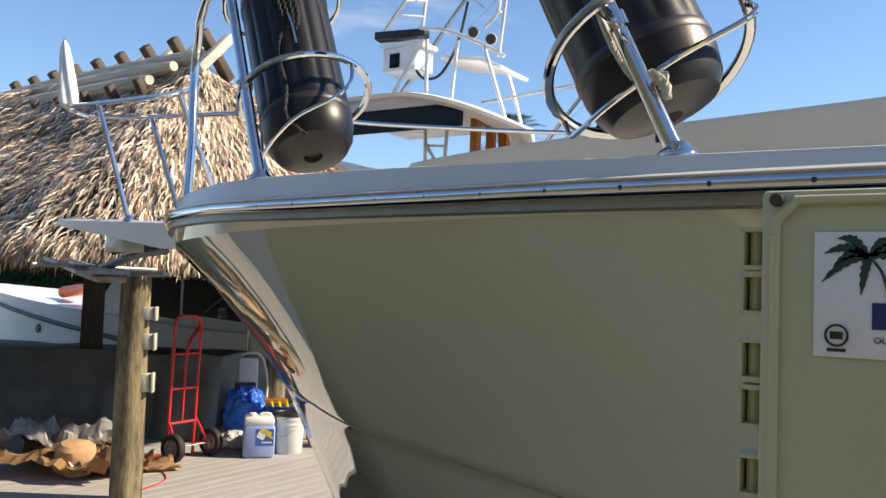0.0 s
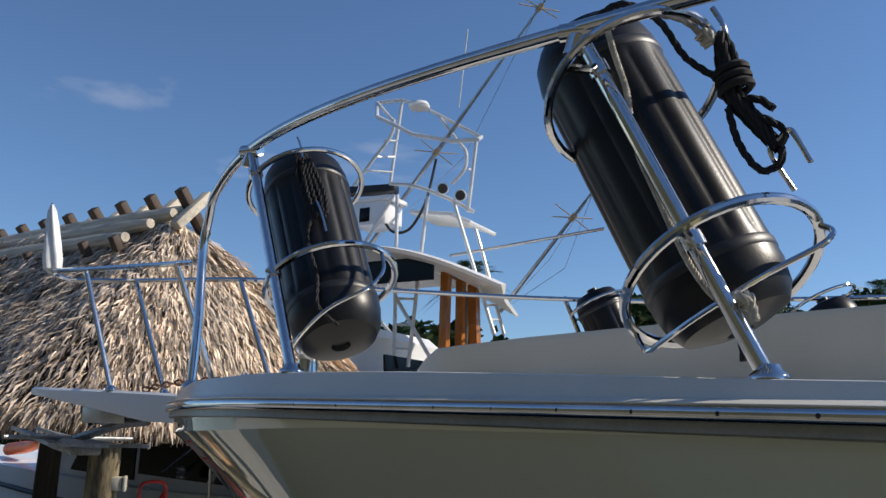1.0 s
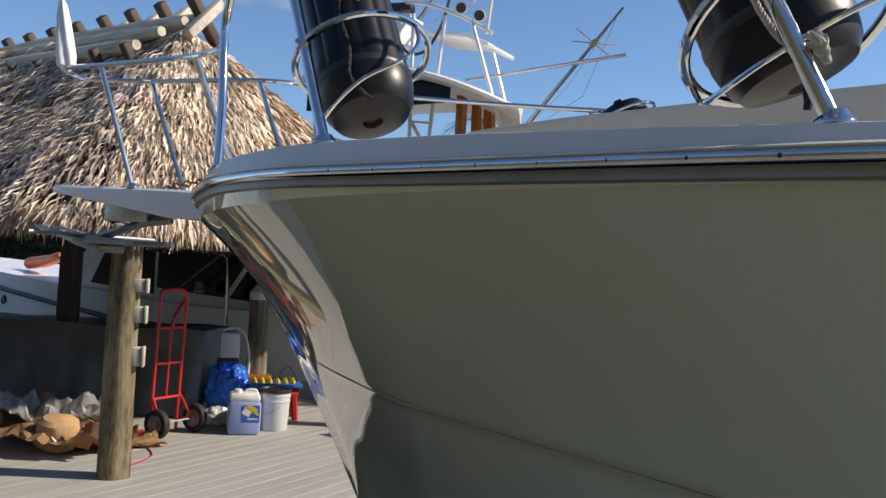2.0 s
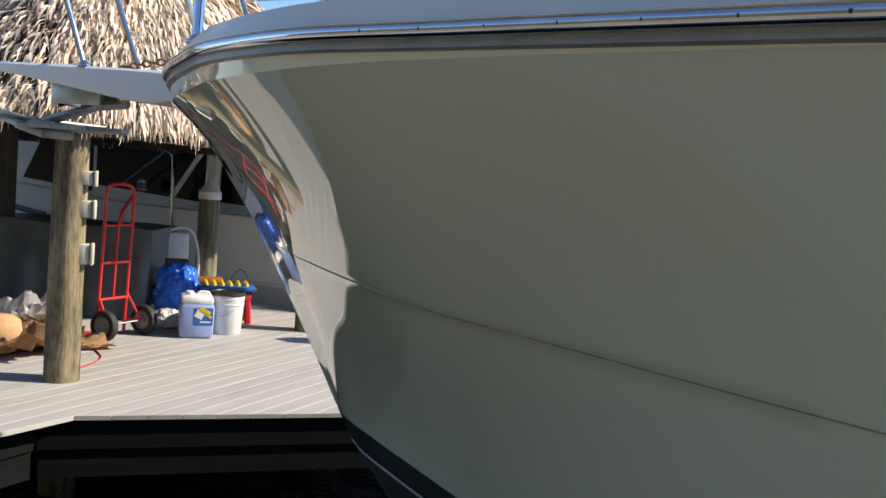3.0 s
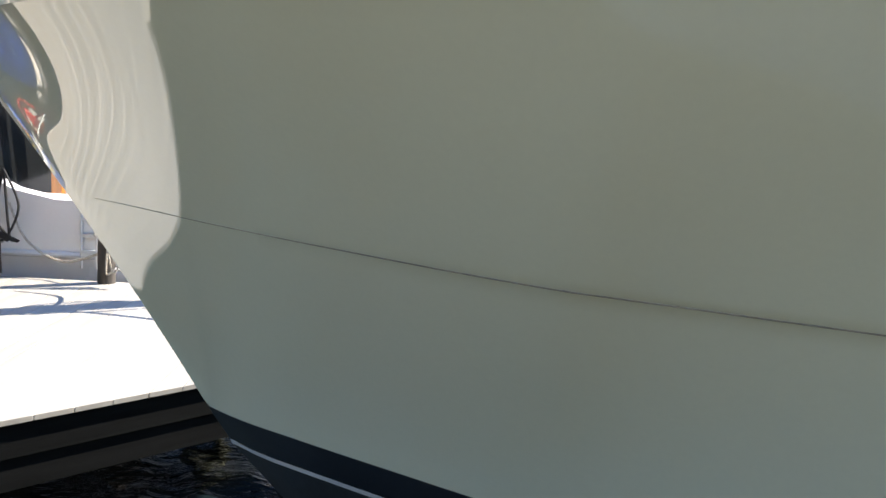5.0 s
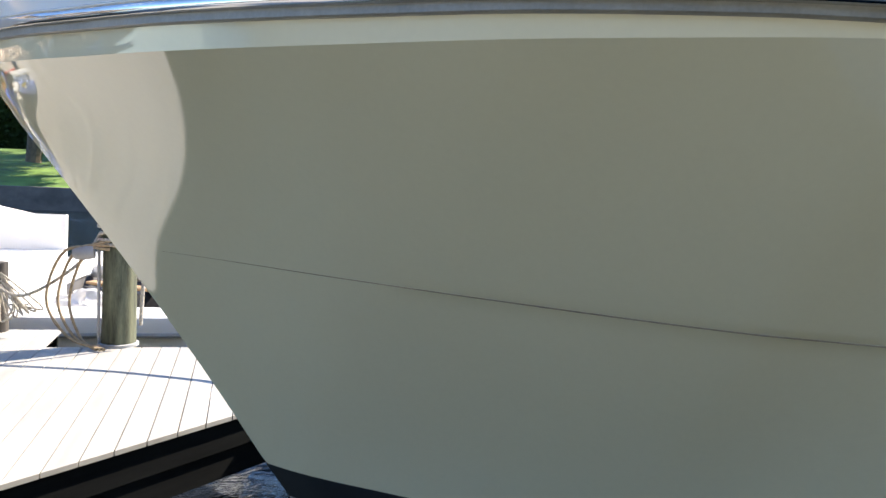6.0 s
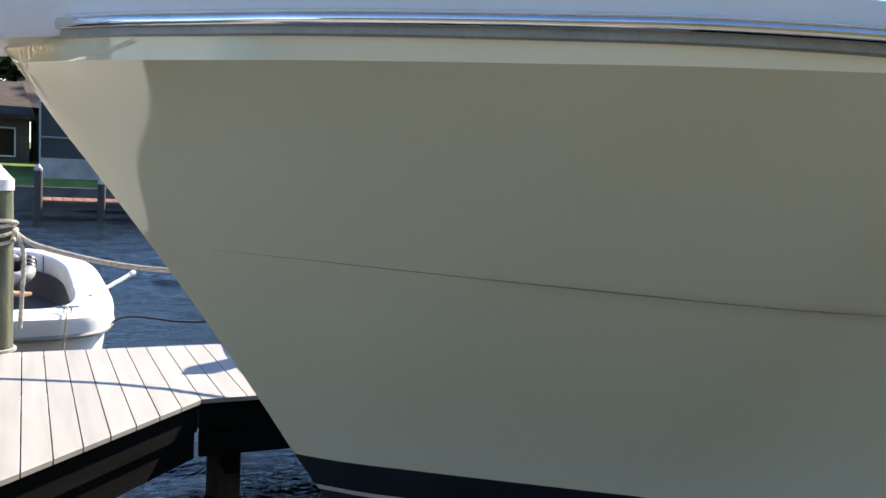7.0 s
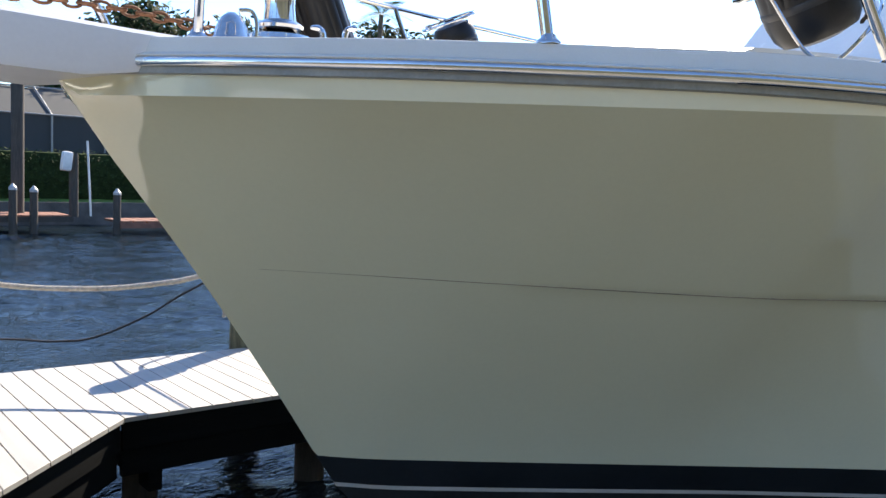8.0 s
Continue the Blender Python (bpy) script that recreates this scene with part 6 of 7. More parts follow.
# boarding pipe rail on the dock side
part("grab_rail", tube(B(), smooth_path([(-4.45, 4.5, 1.17), (-3.90, 4.5, 1.52), (-3.76, 4.5, 1.605), (-3.66, 4.5, 1.58), (-3.62, 4.5, 1.45), (-3.58, 4.5, 0.5)], 6), 0.02, 8), STEEL, sf, "bent steel boarding rail")
bm = B()
for x in (-3.10, -3.00):
    tube(bm, [(x, 4.56, 0.9), (x + 0.02, 4.56, 2.3)], 0.05, 6)
part("support_post", bm, ALU_WHITE, sf)
part("brace", tube(B(), [(-3.66, 4.54, 1.05), (-3.1, 4.54, 1.78)], 0.03, 8), ALU_WHITE, sf)
bm = B()
lathe(bm, [(0.0, 0.0), (0.06, 0.0), (0.07, 0.03), (0.05, 0.05), (0.07, 0.08), (0.05, 0.1), (0.06, 0.13), (0.0, 0.15)], (-4.1, 4.5, 1.1), n=16)
part("horn", bm, DULL_STEEL, sf)
# gear in the cockpit
bm = B()
box(bm, (-0.75, 4.95, 0.42), (0.55, 0.35, 0.5), bevel=0.03)
part("cockpit_locker", bm, mat("faded_pink_plastic", (0.62, 0.48, 0.42), 0.5, var=0.08, scale=5, bump=0.05), sf, "faded pinkish locker")
bm = B()
for z in (0.2, 0.35, 0.5, 0.62):
    box(bm, (-0.33, 4.58, z), (0.16, 0.03, 0.03))
tube(bm, [(-0.40, 4.58, 0.05), (-0.40, 4.58, 0.75)], 0.014, 6)
tube(bm, [(-0.26, 4.58, 0.05), (-0.26, 4.58, 0.75)], 0.014, 6)
part("boarding_ladder", bm, ALU_WHITE, sf, "white boarding ladder")
gf = thing("rod_rack", (-1.2, 4.4, 0), "fishing poles and dark lines leaning at the stern", "fishing gear")
part("pole", tube(B(), [(-1.25, 4.4, 0.1), (-1.6, 4.7, 1.6)], 0.03, 8), ALU_WHITE, gf)
part("pole", tube(B(), [(-1.05, 4.4, 0.0), (-1.15, 4.5, 1.7)], 0.025, 8), PEG, gf)
for k in range(4):
    part("line", tube(B(), smooth_path([(-1.0 - 0.05 * k, 4.42, 0.9), (-1.1 - 0.06 * k, 4.35, 0.55), (-1.0 + 0.05 * k, 4.35, 0.3), (-0.85 - 0.1 * k, 4.35, 0.6 - 0.05 * k), (-1.0, 4.4, 0.92)], 6), 0.012, 6), ROPE_BLK, gf, "dark coiled line")
sl = thing("stern_line", (-0.6, 4.3, 0), "white stern line from cleat to short post", "rope")
bm = B()
twisted(bm, smooth_path([(-1.0, 4.5, 0.62), (-0.8, 4.4, 0.3), (-0.45, 4.3, 0.15), (-0.1, 4.25, 0.25)], 8), 0.012, 9)
part("line", bm, ROPE_WHT, sl)
hk = thing("tangled_lines", (0.03, 4.2, 0.4), "tangle of white lines hitched on the short post", "rope")
for k in range(7):
    bm = B()
    twisted(bm, smooth_path([(-0.04, 4.12, 0.5), (0.04 + 0.02 * k, 4.1, 0.42 - 0.03 * k), (0.1 + 0.015 * k, 4.08, 0.22), (0.02 + 0.05 * k, 4.05, 0.10 + 0.02 * k), (0.0, 4.11, 0.3 + 0.03 * k)], 6), 0.008, 10, 5)
    part("loop", bm, ROPE_WHT, hk)

fo = thing("orange_float", (-8.4, 5.4, 1.25), "orange plastic float lying on the white foredeck", "float")
part("tube", tube(B(), smooth_path([(-9.2, 5.55, 1.30), (-8.8, 5.5, 1.34), (-8.4, 5.4, 1.38), (-8.05, 5.3, 1.47)], 6), [0.10] * 10 + [0.09] * 5 + [0.08, 0.07, 0.06, 0.03], 12), ORANGE, fo)
bm = B()
lathe(bm, [(0.0, 0.012), (0.06, 0.012), (0.075, 0.0)], (-8.6, 6.3 - hs(-8.6) - 0.0, 0.72), (0, -1, 0.1), 18)
part("porthole", bm, GLASS, sf, "small dark porthole")

# ---------------------------------------------------------------- skiff moored stern-to beyond the capped piling
sk = thing("skiff", (0.7, 7.3, WATER_Z), "small white open skiff with pipes and boards aboard", "boat")
SX, SY = 0.66, 7.30


def skiff_ring(hw, aft, fwd, z, rise=0.015, n=72):
    """A boat outline: square stern towards the dock, blunt round bow."""
    out = []
    for k in range(n + 1):
        t = 2 * math.pi * k / n
        c, s_ = math.cos(t), math.sin(t)
        e = 2 / 2.5 if s_ > 0 else 2 / 6.0
        f_ = max(0, s_) * abs(s_)
        out.append((SX + hw * math.copysign(abs(c) ** e, c), SY + (fwd if s_ > 0 else aft) * math.copysign(abs(s_) ** e, s_), z + rise * f_))
    return out


bm = B()
surface(bm, [skiff_ring(1.05, 2.55, 2.0, -1.1), skiff_ring(1.12, 2.58, 2.3, -0.62), skiff_ring(1.19, 2.60, 2.55, -0.16)])
surface(bm, [skiff_ring(1.225, 2.66, 2.63, -0.15), skiff_ring(1.25, 2.68, 2.66, -0.02), skiff_ring(1.24, 2.67, 2.65, 0.03), skiff_ring(1.20, 2.64, 2.62, 0.045), skiff_ring(0.95, 2.30, 2.34, 0.06), skiff_ring(0.92, 2.27, 2.31, 0.05)])
bmesh.ops.recalc_face_normals(bm, faces=bm.faces[:])
part("hull", bm, WHITE_GEL, sk, "white hull with broad flat gunwale")
bm = B()
tube(bm, skiff_ring(1.235, 2.665, 2.64, -0.125)[:-1], 0.022, 8, closed=True)
part("rub_strake", bm, mat("grey_rub_strake", (0.35, 0.35, 0.34), 0.5, var=0.1, scale=6, bump=0.05), sk, "grey rub strake")
bm = B()
surface(bm, [skiff_ring(0.93, 2.28, 2.32, 0.048), skiff_ring(0.90, 2.26, 2.30, 0.03), skiff_ring(0.90, 2.26, 2.28, -0.16), skiff_ring(0.93, 2.28, 2.30, -0.19)])
bmesh.ops.recalc_face_normals(bm, faces=bm.faces[:])
part("coaming", bm, WHITE_GEL, sk, "white padded coaming")
bm = B()
r0 = skiff_ring(0.94, 2.29, 2.31, -0.185)
r1 = skiff_ring(0.92, 2.24, 2.2, -0.5, 0.0)
surface(bm, [r0, r1])
bm.faces.new([bm.verts.new(p) for p in r1[:-1]])
bmesh.ops.recalc_face_normals(bm, faces=bm.faces[:])
part("cockpit", bm, mat("worn_skiff_interior", (0.10, 0.10, 0.105), 0.6, var=0.25, scale=3, fine=40, bump=0.15), sk, "dark grey stained cockpit")
for x, y in ((1.58, 8.2), (1.35, 8.95), (0.75, 9.52)):
    bm = B()
    d = Vector((x - SX, (y - SY) * 0.8, 0)).normalized()
    tube(bm, [Vector((x, y, 0.05)) - d * 0.01, Vector((x, y, -0.15)) - d * 0.015], 0.006, 6)
    part("coaming_seam", bm, BLACK_PLASTIC, sk)
bm = B()
box(bm, (0.55, 8.0, -0.22), (1.5, 0.17, 0.035), rz=-0.62, bevel=0.004)
part("loose_board", bm, mat("raw_board", (0.42, 0.27, 0.14), 0.7, var=0.2, scale=4, fine=50, bump=0.1, stretch=(0.6, 5, 5)), sk, "loose brown wooden board")
bm = B()
box(bm, (0.4, 8.15, -0.37), (0.9, 0.5, 0.26), rz=-0.6, bevel=0.02)
part("locker", bm, BLACK_PLASTIC, sk, "dark low locker")
part("exhaust_pipe", tube(B(), smooth_path([(-0.5, 9.05, -0.13), (0.2, 8.75, -0.14), (0.95, 8.38, -0.15), (1.10, 8.36, -0.14), (1.17, 8.46, -0.08), (1.17, 8.56, 0.0)], 6), 0.085, 14), GREY_PVC, sk, "grey pipe with elbow")
for c, d in (((1.17, 8.50, -0.05), (0, 0.75, 0.6)), ((1.17, 8.54, -0.01), (0, 0.75, 0.6)), ((1.17, 8.58, 0.03), (0, 0.75, 0.6))):
    bm = B()
    lathe(bm, [(0.084, -0.016), (0.096, -0.012), (0.096, 0.012), (0.084, 0.016)], c, d, 16)
    part("hose_collar", bm, BLACK_PLASTIC, sk, "black ribbed hose collar")
bm = B()
box(bm, (0.93, 8.85, -0.08), (0.34, 0.26, 0.30), rz=0.3, bevel=0.03, rx=0.3)
part("black_case", bm, BLACK_PLASTIC, sk)
bm = B()
box(bm, (0.98, 8.80, 0.06), (0.16, 0.05, 0.10), rz=0.5, bevel=0.01, ry=0.5)
part("paper_roll", bm, CAP, sk)
bm = B()
box(bm, (0.66, 9.3, -0.02), (0.17, 0.12, 0.16), rz=0.1, bevel=0.04)
part("red_bag", bm, RED, sk, "bright red bag")
bm = B()
bmesh.ops.create_icosphere(bm, subdivisions=4, radius=0.30, matrix=Matrix.Translation((0.22, 6.6, -0.28)) @ Matrix.Diagonal((1.3, 0.9, 0.8, 1)))
for v in bm.verts:
    v.co += Vector((noise.noise(v.co * 6), noise.noise(v.co * 6 + Vector((3, 0, 0))), noise.noise(v.co * 7))) * 0.10
    v.co.z += abs(noise.noise(v.co * 15)) * 0.04
part("plastic_bag", bm, FILM, sk, "crumpled clear plastic bag")
bm = B()
lathe(bm, [(0.03, 0.0), (0.045, 0.0), (0.045, 0.008), (0.03, 0.012)], (1.72, 5.72, 0.055), n=16)
tube(bm, smooth_path([(1.70, 5.68, 0.05), (1.77, 5.75, 0.08), (2.02, 6.05, 0.17), (2.12, 6.15, 0.21)], 5), 0.021, 10)
tube(bm, [(2.10, 6.13, 0.204), (2.14, 6.17, 0.216)], 0.027, 10)
part("rod_holder", bm, ALU_WHITE, sk, "tilted white rod holder")
for x, y in ((1.46, 4.86), (-0.06, 4.86)):
    bm = B()
    tube(bm, [(x - 0.09, y, 0.095), (x + 0.09, y, 0.095)], 0.012, 8)
    for dx in (-0.03, 0.03):
        tube(bm, [(x + dx, y, 0.05), (x + dx, y, 0.095)], 0.01, 8)
    part("cleat", bm, STEEL, sk)
pt = thing("painter_line", (1.45, 4.8, 0), "thin white painter line from skiff cleat to water", "rope")
bm = B()
twisted(bm, smooth_path([(1.42, 4.86, 0.11), (1.46, 4.78, 0.10), (1.44, 4.60, 0.04), (1.42, 4.58, -0.2), (1.40, 4.56, -0.6)], 8), 0.009, 9, 5)
part("line", bm, ROPE_WHT, pt)
bm = B()
twisted(bm, smooth_path([(1.66, 4.64, -0.38), (1.9, 4.66, -0.46), (2.2, 4.7, -0.55), (2.6, 4.8, -0.68), (2.9, 4.9, -0.8)], 8), 0.008, 9, 5)
part("line", bm, ROPE_WHT, pt)


# ---------------------------------------------------------------- across the canal
def leaf_crown(centres, count, size, seed, flat=0.75):
    rg = random.Random(seed)
    vs, ps = [], []
    for k in range(count):
        c, r = centres[rg.randrange(len(centres))]
        while True:
            p = Vector((rg.uniform(-1, 1), rg.uniform(-1, 1), rg.uniform(-1, 1)))
            if 0.25 < p.length < 1:
                break
        p = Vector(c) + Vector((p.x * r, p.y * r, p.z * r * flat))
        d = Vector((rg.gauss(0, 1), rg.gauss(0, 1), rg.gauss(0, 0.6))).normalized()
        u = d.orthogonal().normalized()
        s = size * rg.uniform(0.6, 1.4)
        i = len(vs)
        vs.extend([p, p + d * s * 0.5 + u * s * 0.3, p + d * s, p + d * s * 0.5 - u * s * 0.3])
        ps.append((i, i + 1, i + 2, i + 3))
    return vs, ps


def mesh_part(name, vs, ps, material, parent, label=""):
    me = bpy.data.meshes.new(name)
    me.from_pydata([tuple(v) for v in vs], [], ps)
    me.materials.append(material)
    ob = new(name, me)
    ob.parent = parent
    ob.matrix_parent_inverse = parent.matrix_basis.inverted()
    if label:
        ob["label"] = label
    return ob


def tree(x, y, z, h, spread, seed, leaves=4500, leaf=0.26):
    rg = random.Random(seed)
    t = thing("shade_tree", (x, y, z), "broad dark green shade tree on the far bank", "tree", "trees on the far bank")
    bm = B()
    tube(bm, smooth_path([(x, y, z - 0.2), (x + 0.1, y, z + h * 0.2), (x - 0.05, y, z + h * 0.42)], 4), [0.30] * 4 + [0.22] * 4 + [0.18], 10)
    cs = []
    for k in range(7):
        a = 2 * math.pi * k / 7 + rg.uniform(-.3, .3)
        rr = spread * rg.uniform(0.35, 0.75)
        e = Vector((x + rr * math.cos(a), y + rr * math.sin(a), z + h * rg.uniform(0.38, 0.9)))
        tube(bm, smooth_path([(x, y, z + h * 0.36), Vector((x, y, z + h * 0.5)).lerp(e, 0.4), e], 4), [0.12] * 4 + [0.07] * 4 + [0.03], 7)
        cs.append((e, spread * rg.uniform(0.35, 0.55)))
        cs.append((e + Vector((rg.uniform(-1, 1), rg.uniform(-1, 1), rg.uniform(-0.6, 0.5))) * spread * 0.45, spread * rg.uniform(0.25, 0.4)))
    part("trunk", bm, BARK, t)
    vs, ps = leaf_crown(cs, leaves, leaf, seed)
    mesh_part("crown", vs, ps, LEAF, t)
    return t


def palm(x, y, z, h, seed, fronds=20, ln=2.2):
    rg = random.Random(seed)
    t = thing("palm_tree", (x, y, z), "tall green palm with feathered fronds", "palm tree", "palms")
    top = Vector((x + 0.3, y, z + h))
    part("trunk", tube(B(), smooth_path([(x, y, z - 0.2), (x + 0.1, y, z + h * 0.5), top], 6), [0.17] * 6 + [0.13] * 6 + [0.12], 10), BARK, t)
    vs, ps = [], []
    for k in range(fronds):
        a = 2 * math.pi * k / fronds + rg.uniform(-.2, .2)
        el = rg.uniform(-0.3, 1.1)
        d = Vector((math.cos(a) * math.cos(el), math.sin(a) * math.cos(el), math.sin(el)))
        side = d.cross(Vector((0, 0, 1))).normalized()
        for j in range(22):
            f = (j + 1) / 22
            p = top + d * ln * f + Vector((0, 0, -1)) * ln * 0.55 * f * f
            for sg in (1, -1):
                l_ = 0.55 * math.sin(math.pi * min(1, f * 0.85 + 0.12))
                e = p + side * sg * l_ + d * 0.2 + Vector((0, 0, -0.25 * l_))
                i = len(vs)
                vs.extend([p, p + d * 0.035, e])
                ps.append((i, i + 1, i + 2))
    mesh_part("crown", vs, ps, LEAF2, t)
    return t


for i, (x, y, h, s) in enumerate(((-3.2, 33.5, 6.0, 2.8), (-6.5, 34, 6.5, 3.2), (-4.2, 39, 8, 4.0), (-1.2, 44, 9, 4.0), (14.0, 40, 8, 4.0), (19, 38, 8.5, 4.5), (25, 41, 8, 5), (33, 42, 9, 5), (45, 44, 10, 6), (60, 46, 10, 6))):
    tree(x, y, 1.0, h, s, 20 + i, 9000, 0.36)
# tree row added at the left to darken what shows under the eaves
for i, x in enumerate((-80, -71, -63, -55, -48, -41, -34, -27, -20)):
    tree(x, 35 + 1.5 * (i % 2), 0.4, 5.5 + 0.6 * (i % 3), 4.6, 60 + i, 3500, 0.55)
palm(1.8, 46, 1.0, 8.5, 3)
palm(-14.5, 31, 0.8, 8.0, 5)
palm(9.5, 44, 1.0, 9.0, 8)
palm(27, 36, 1.0, 9.0, 9)

# screened pool enclosure and house
hse = thing("screened_house", (7, 36, 0.9), "dark screened pool enclosure beside a low house", "house")
# house wall takes the dark seawall colour to look shaded
bm = B()
prism(bm, [(1.4, 38), (16, 38), (16, 46), (1.4, 46)], 0.4, 3.0)
part("wall", bm, SEAWALL, hse, "house wall with shade put into its dark colour", smooth=False)
bm = B()
surface(bm, [[(0.8, 37.2, 3.0), (0.8, 42, 4.5)], [(16.5, 37.2, 3.0), (16.5, 42, 4.5)]], True)
surface(bm, [[(0.8, 42, 4.5), (0.8, 46.8, 3.0)], [(16.5, 42, 4.5), (16.5, 46.8, 3.0)]], True)
part("roof", bm, ROOF, hse, "brown shingle roof", smooth=False)
bm = B()
prism(bm, [(1.6, 31.5), (13.4, 31.5), (13.4, 31.7), (1.6, 31.7)], 0.1, 1.0)
part("base_wall", bm, CONCRETE, hse, "pale block base wall", smooth=False)
bm = B()
surface(bm, [[(1.6, 31.6, 1.0), (1.6, 31.6, 3.2), (1.6, 34.2, 4.35), (1.6, 37.4, 4.35)], [(13.4, 31.6, 1.0), (13.4, 31.6, 3.2), (13.4, 34.2, 4.35), (13.4, 37.4, 4.35)]], True)
part("screen", bm, SCREEN, hse, "dark insect screen", smooth=False)
for i in range(7):
    x = 1.62 + 1.94 * i
    part("frame_post", tube(B(), [(x, 31.5, 1.0), (x, 31.5, 3.2), (x, 34.1, 4.38)], 0.04 if i % 2 == 0 else 0.028, 6), BRONZE, hse)
for z, y in ((1.75, 31.5), (3.2, 31.5), (4.38, 34.1)):
    part("frame_rail", tube(B(), [(1.6, y, z), (13.4, y, z)], 0.035, 6), BRONZE, hse)
# narrow stand-in for a neighbouring low house; dark wall colour acts as shade
lh = thing("low_house_stub", (0.2, 39, 0.9), "narrow stand-in for a low house with a brown shingle roof", "shed")
bm = B()
prism(bm, [(-0.9, 36.2), (1.3, 36.2), (1.3, 43), (-0.9, 43)], 0.2, 2.5)
part("wall", bm, SEAWALL, lh, "low house wall with shade put into its dark colour", smooth=False)
bm = B()
prism(bm, [(-1.2, 35.4), (1.5, 35.4), (1.5, 39.6), (-1.2, 39.6)], 2.45, 2.6)
surface(bm, [[(-1.2, 35.4, 2.6), (-1.2, 39.6, 4.15)], [(1.5, 35.4, 2.6), (1.0, 39.6, 4.15)]], True)
surface(bm, [[(-1.2, 39.6, 4.15), (-1.2, 43.8, 2.6)], [(1.0, 39.6, 4.15), (1.5, 43.8, 2.6)]], True)
bm.faces.new([bm.verts.new(p) for p in ((1.5, 35.4, 2.6), (1.5, 43.8, 2.6), (1.0, 39.6, 4.15))])
part("roof", bm, ROOF, lh, "brown shingle roof", smooth=False)
for x in (0.1,):
    bm = B()
    box(bm, (x, 36.17, 1.5), (1.3, 0.08, 1.1), bevel=0.01)
    w = part("window", bm, GLASS, lh, "dark window", smooth=False)
    bm = B()
    for dx in (-0.67, 0.0, 0.67):
        box(bm, (x + dx, 36.11, 1.5), (0.06, 0.06, 1.2))
    for dz in (-0.57, 0.57):
        box(bm, (x, 36.11, 1.5 + dz), (1.4, 0.06, 0.06))
    part("frame", bm, CAP, w, "white window frame", smooth=False)
lp = thing("wall_lamp", (6.3, 31.3, 2.1), "small white shaded lamp by the screened porch", "lamp")
bm = B()
lathe(bm, [(0.19, 0.0), (0.17, 0.05), (0.07, 0.11), (0.05, 0.2), (0.0, 0.21)], (6.35, 31.35, 1.93), n=16)
part("shade", bm, CAP, lp, "white metal shade")
part("bracket", tube(B(), smooth_path([(6.35, 31.35, 2.12), (6.35, 31.35, 2.35), (6.25, 31.4, 2.5), (6.2, 31.48, 2.4)], 5), 0.015, 6), BRONZE, lp)

# hedge, far jetties and small posts
hd_ = thing("hedge", (12, 30, 0.3), "dark clipped hedge above the seawall", "hedge")
bm = B()
box(bm, (15.6, 30.6, 0.95), (18.0, 0.7, 1.7), bevel=0.1)
part("core", bm, LEAF, hd_)
vs, ps = leaf_crown([((6.9 + 0.62 * i, 30.4, z), 0.5) for i in range(29) for z in (0.5, 1.0, 1.55)], 15000, 0.10, 77)
mesh_part("foliage", vs, ps, LEAF, hd_)
# added hedge; stands in for the dark shade below the thatch eaves
hl = thing("hedge", (-50, 31, 0.3), "tall dark hedge added on the far bank to darken the gap under the eaves", "hedge")
bm = B()
box(bm, (-54, 31.6, 1.6), (76.0, 1.2, 3.2), bevel=0.2)
part("core", bm, LEAF, hl)
vs, ps = leaf_crown([((-92 + 1.3 * i, 31.2, z), 1.0) for i in range(59) for z in (0.6, 1.8, 2.9)], 14000, 0.3, 78)
mesh_part("foliage", vs, ps, LEAF, hl)
hb = thing("hedge", (-8, 48, 1.0), "tall dark shaded hedge behind the lawn", "hedge")
bm = B()
box(bm, (-9, 48, 2.6), (20.0, 1.2, 3.8), bevel=0.2)
part("core", bm, LEAF, hb)
vs, ps = leaf_crown([((-18 + 1.3 * i, 47.5, z), 1.0) for i in range(15) for z in (1.8, 3.0, 4.2)], 5000, 0.3, 79)
mesh_part("foliage", vs, ps, LEAF, hb)
fj = thing("far_jetty", (12, 25, -0.2), "low reddish timber jetty across the canal", "jetty")
for i in range(14):
    bm = B()
    box(bm, (9.75 + 0.42 * i, 25.2, -0.36), (0.38, 1.6, 0.08), bevel=0.01)
    part("board", bm, REDWOOD, fj)
bm = B()
box(bm, (12.5, 24.4, -0.47), (5.9, 0.1, 0.16))
part("edge_beam", bm, REDWOOD, fj)
fj2 = thing("far_jetty", (4.5, 25, -0.2), "low reddish timber jetty across the canal", "jetty")
for i in range(23):
    bm = B()
    box(bm, (1.75 + 0.29 * i, 25.9, -0.2), (0.275, 1.8, 0.06), bevel=0.008)
    part("board", bm, REDWOOD, fj2)
bm = B()
box(bm, (4.95, 25.0, -0.3), (6.7, 0.08, 0.16))
part("edge_beam", bm, PILE_DARK, fj2)
for x, y, top in ((1.49, 24.9, 0.73), (3.23, 24.9, 0.4), (4.98, 24.9, 0.55), (6.56, 24.9, 0.62), (7.14, 24.9, 0.56), (9.48, 24.5, 0.53), (11.2, 24.3, 0.5)):
    pile("far_piling", x, y, 0.11, top, "dark far piling with a grey cone cap", "far pilings", True, PILE_DARK, 0.0, GREY_PVC)
pm = thing("jetty_pump", (8.0, 25.4, 0), "white box pedestal on the far jetty", "pedestal")
bm = B()
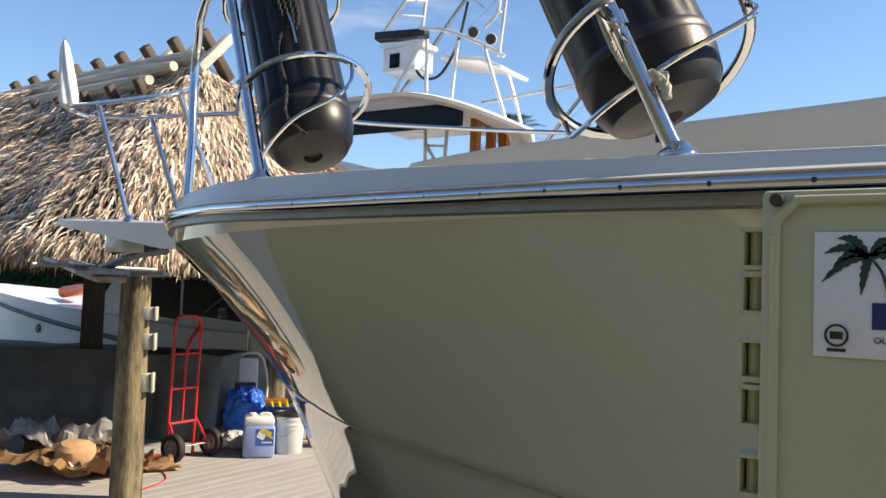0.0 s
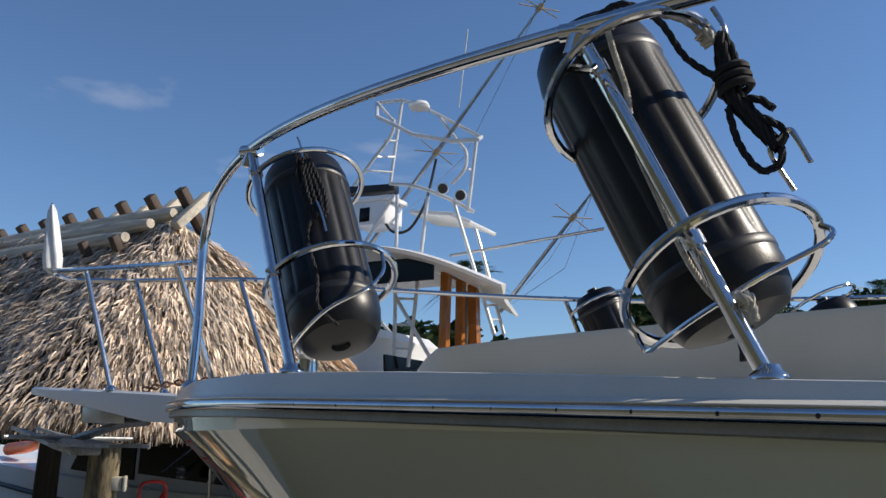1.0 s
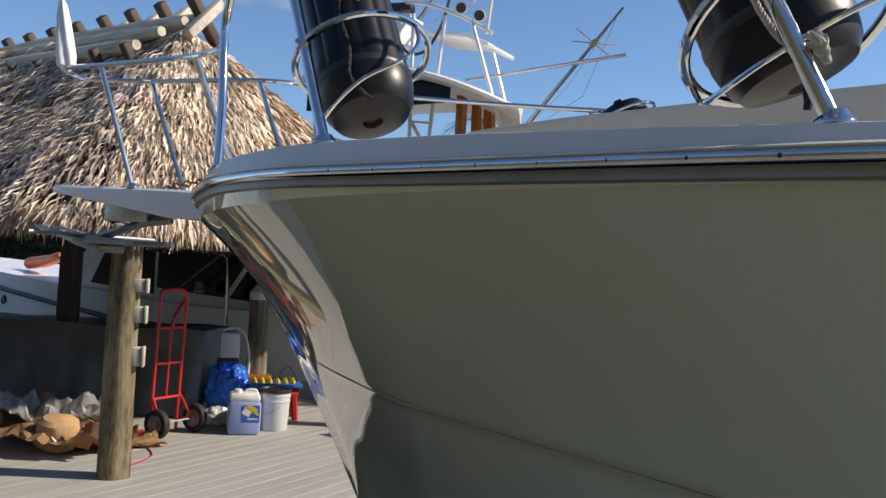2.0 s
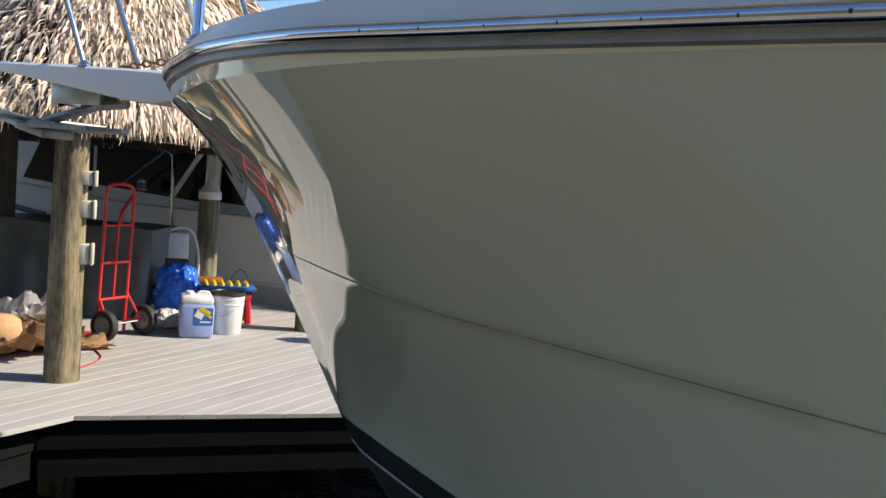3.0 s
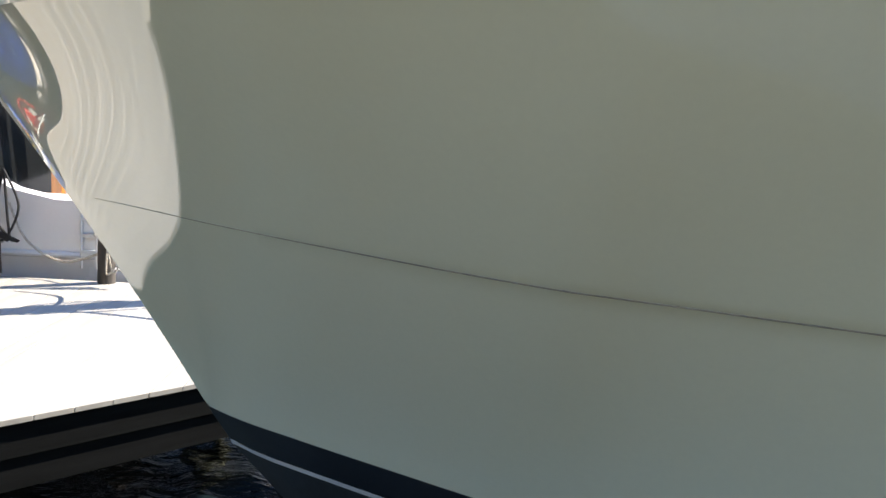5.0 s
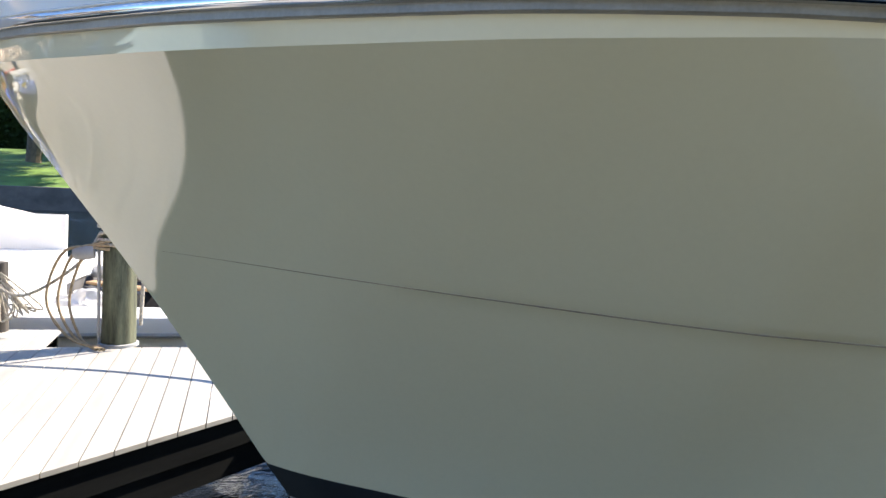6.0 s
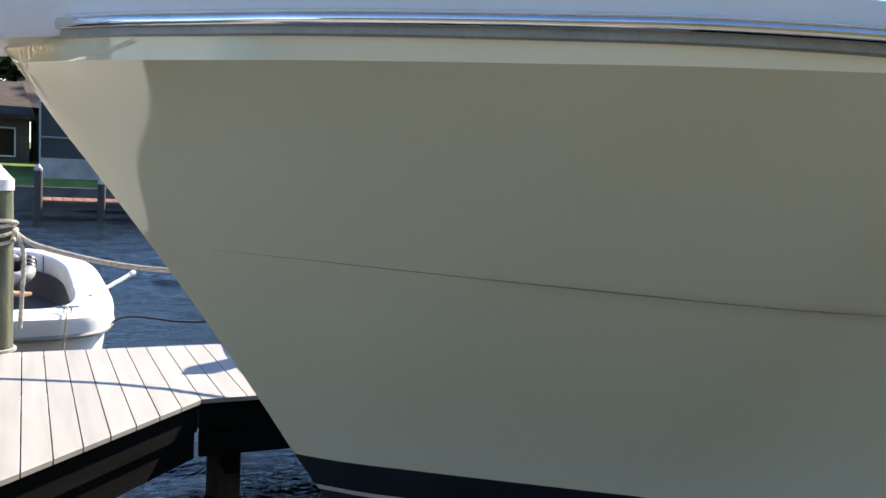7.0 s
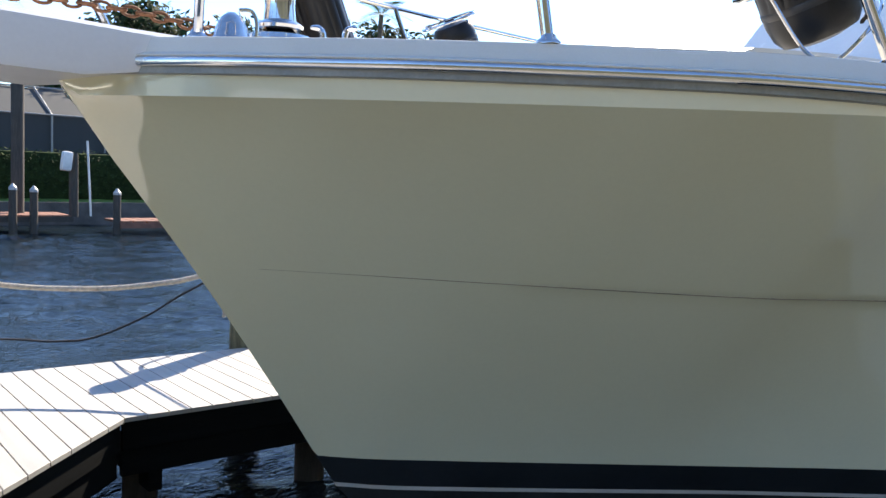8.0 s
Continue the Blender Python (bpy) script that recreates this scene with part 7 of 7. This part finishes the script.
box(bm, (8.10, 25.0, 1.5), (0.30, 0.32, 0.60), bevel=0.07, ry=0.12)
part("box", bm, CAP, pm)
part("post", tube(B(), [(8.34, 25.1, -0.22), (8.34, 25.1, 1.75)], 0.14, 8), PILE_DARK, pm)
pv = thing("marker_pole", (8.65, 25.0, 0), "slim white marker pole on the far jetty", "pole")
part("pole", tube(B(), [(8.83, 25.0, -0.2), (8.72, 25.0, 2.15)], 0.035, 8), CAP, pv)
up_ = thing("utility_pole", (6.8, 26.2, 0), "tall dark round timber pole on the far bank", "pole")
part("pole", tube(B(), [(6.98, 26.2, -0.2), (7.0, 26.2, 5.8)], 0.19, 12), PILE_DARK, up_)


# unseen wall added on the land side; blocks low sky and darkens the hull
bm = B()
prism(bm, [(-40, -16), (45, -16), (45, -15.7), (-40, -15.7)], -0.5, 8.0)
solid("sky_blocker_south", bm, mat("sky_blocker_olive", (0.11, 0.115, 0.08), 0.9, var=0.3, scale=0.6, fine=12, bump=0.2), "plain unseen olive wall added on the land side to block low sky", "wall", kind="structure", smooth=False)


# ---------------------------------------------------------------- planks of the dock and pier
def plank(poly, parent, material=None):
    bm = B()
    prism(bm, poly, -0.027, 0.0)
    top = [e for e in bm.edges if all(v.co.z > -0.001 for v in e.verts)]
    bmesh.ops.bevel(bm, geom=top, offset=0.0015, segments=1, affect="EDGES")
    return part("plank", bm, material or PLANK, parent, smooth=False)


k0 = -48
for k in range(k0, 44):
    x0, x1 = W * k + 0.003, W * (k + 1) - 0.003
    plank(plank_poly(x0, x1), dock)
for k in range(-64, 0):
    x0, x1 = W * k + 0.003, W * (k + 1) - 0.003
    if k < k0:
        plank([(x0, -2.35), (x1, -2.35), (x1, 4.26), (x0, 4.26)], dock)

# unseen pier; darker planks hold down bounce and reflection in the hull
pier = thing("pier", (3, -3.5, 0), "unseen grey plank finger pier beside the yacht, darkened to dim the hull", "pier", kind="structure")
for k in range(-64, 56):
    y1 = -2.36 if k < -1 or k > 28 else -2.63
    x0, x1 = W * k + 0.003, W * (k + 1) - 0.003
    plank([(x0, -4.7), (x1, -4.7), (x1, y1), (x0, y1)], pier, PLANK if k < -1 else DIM_PLANK)
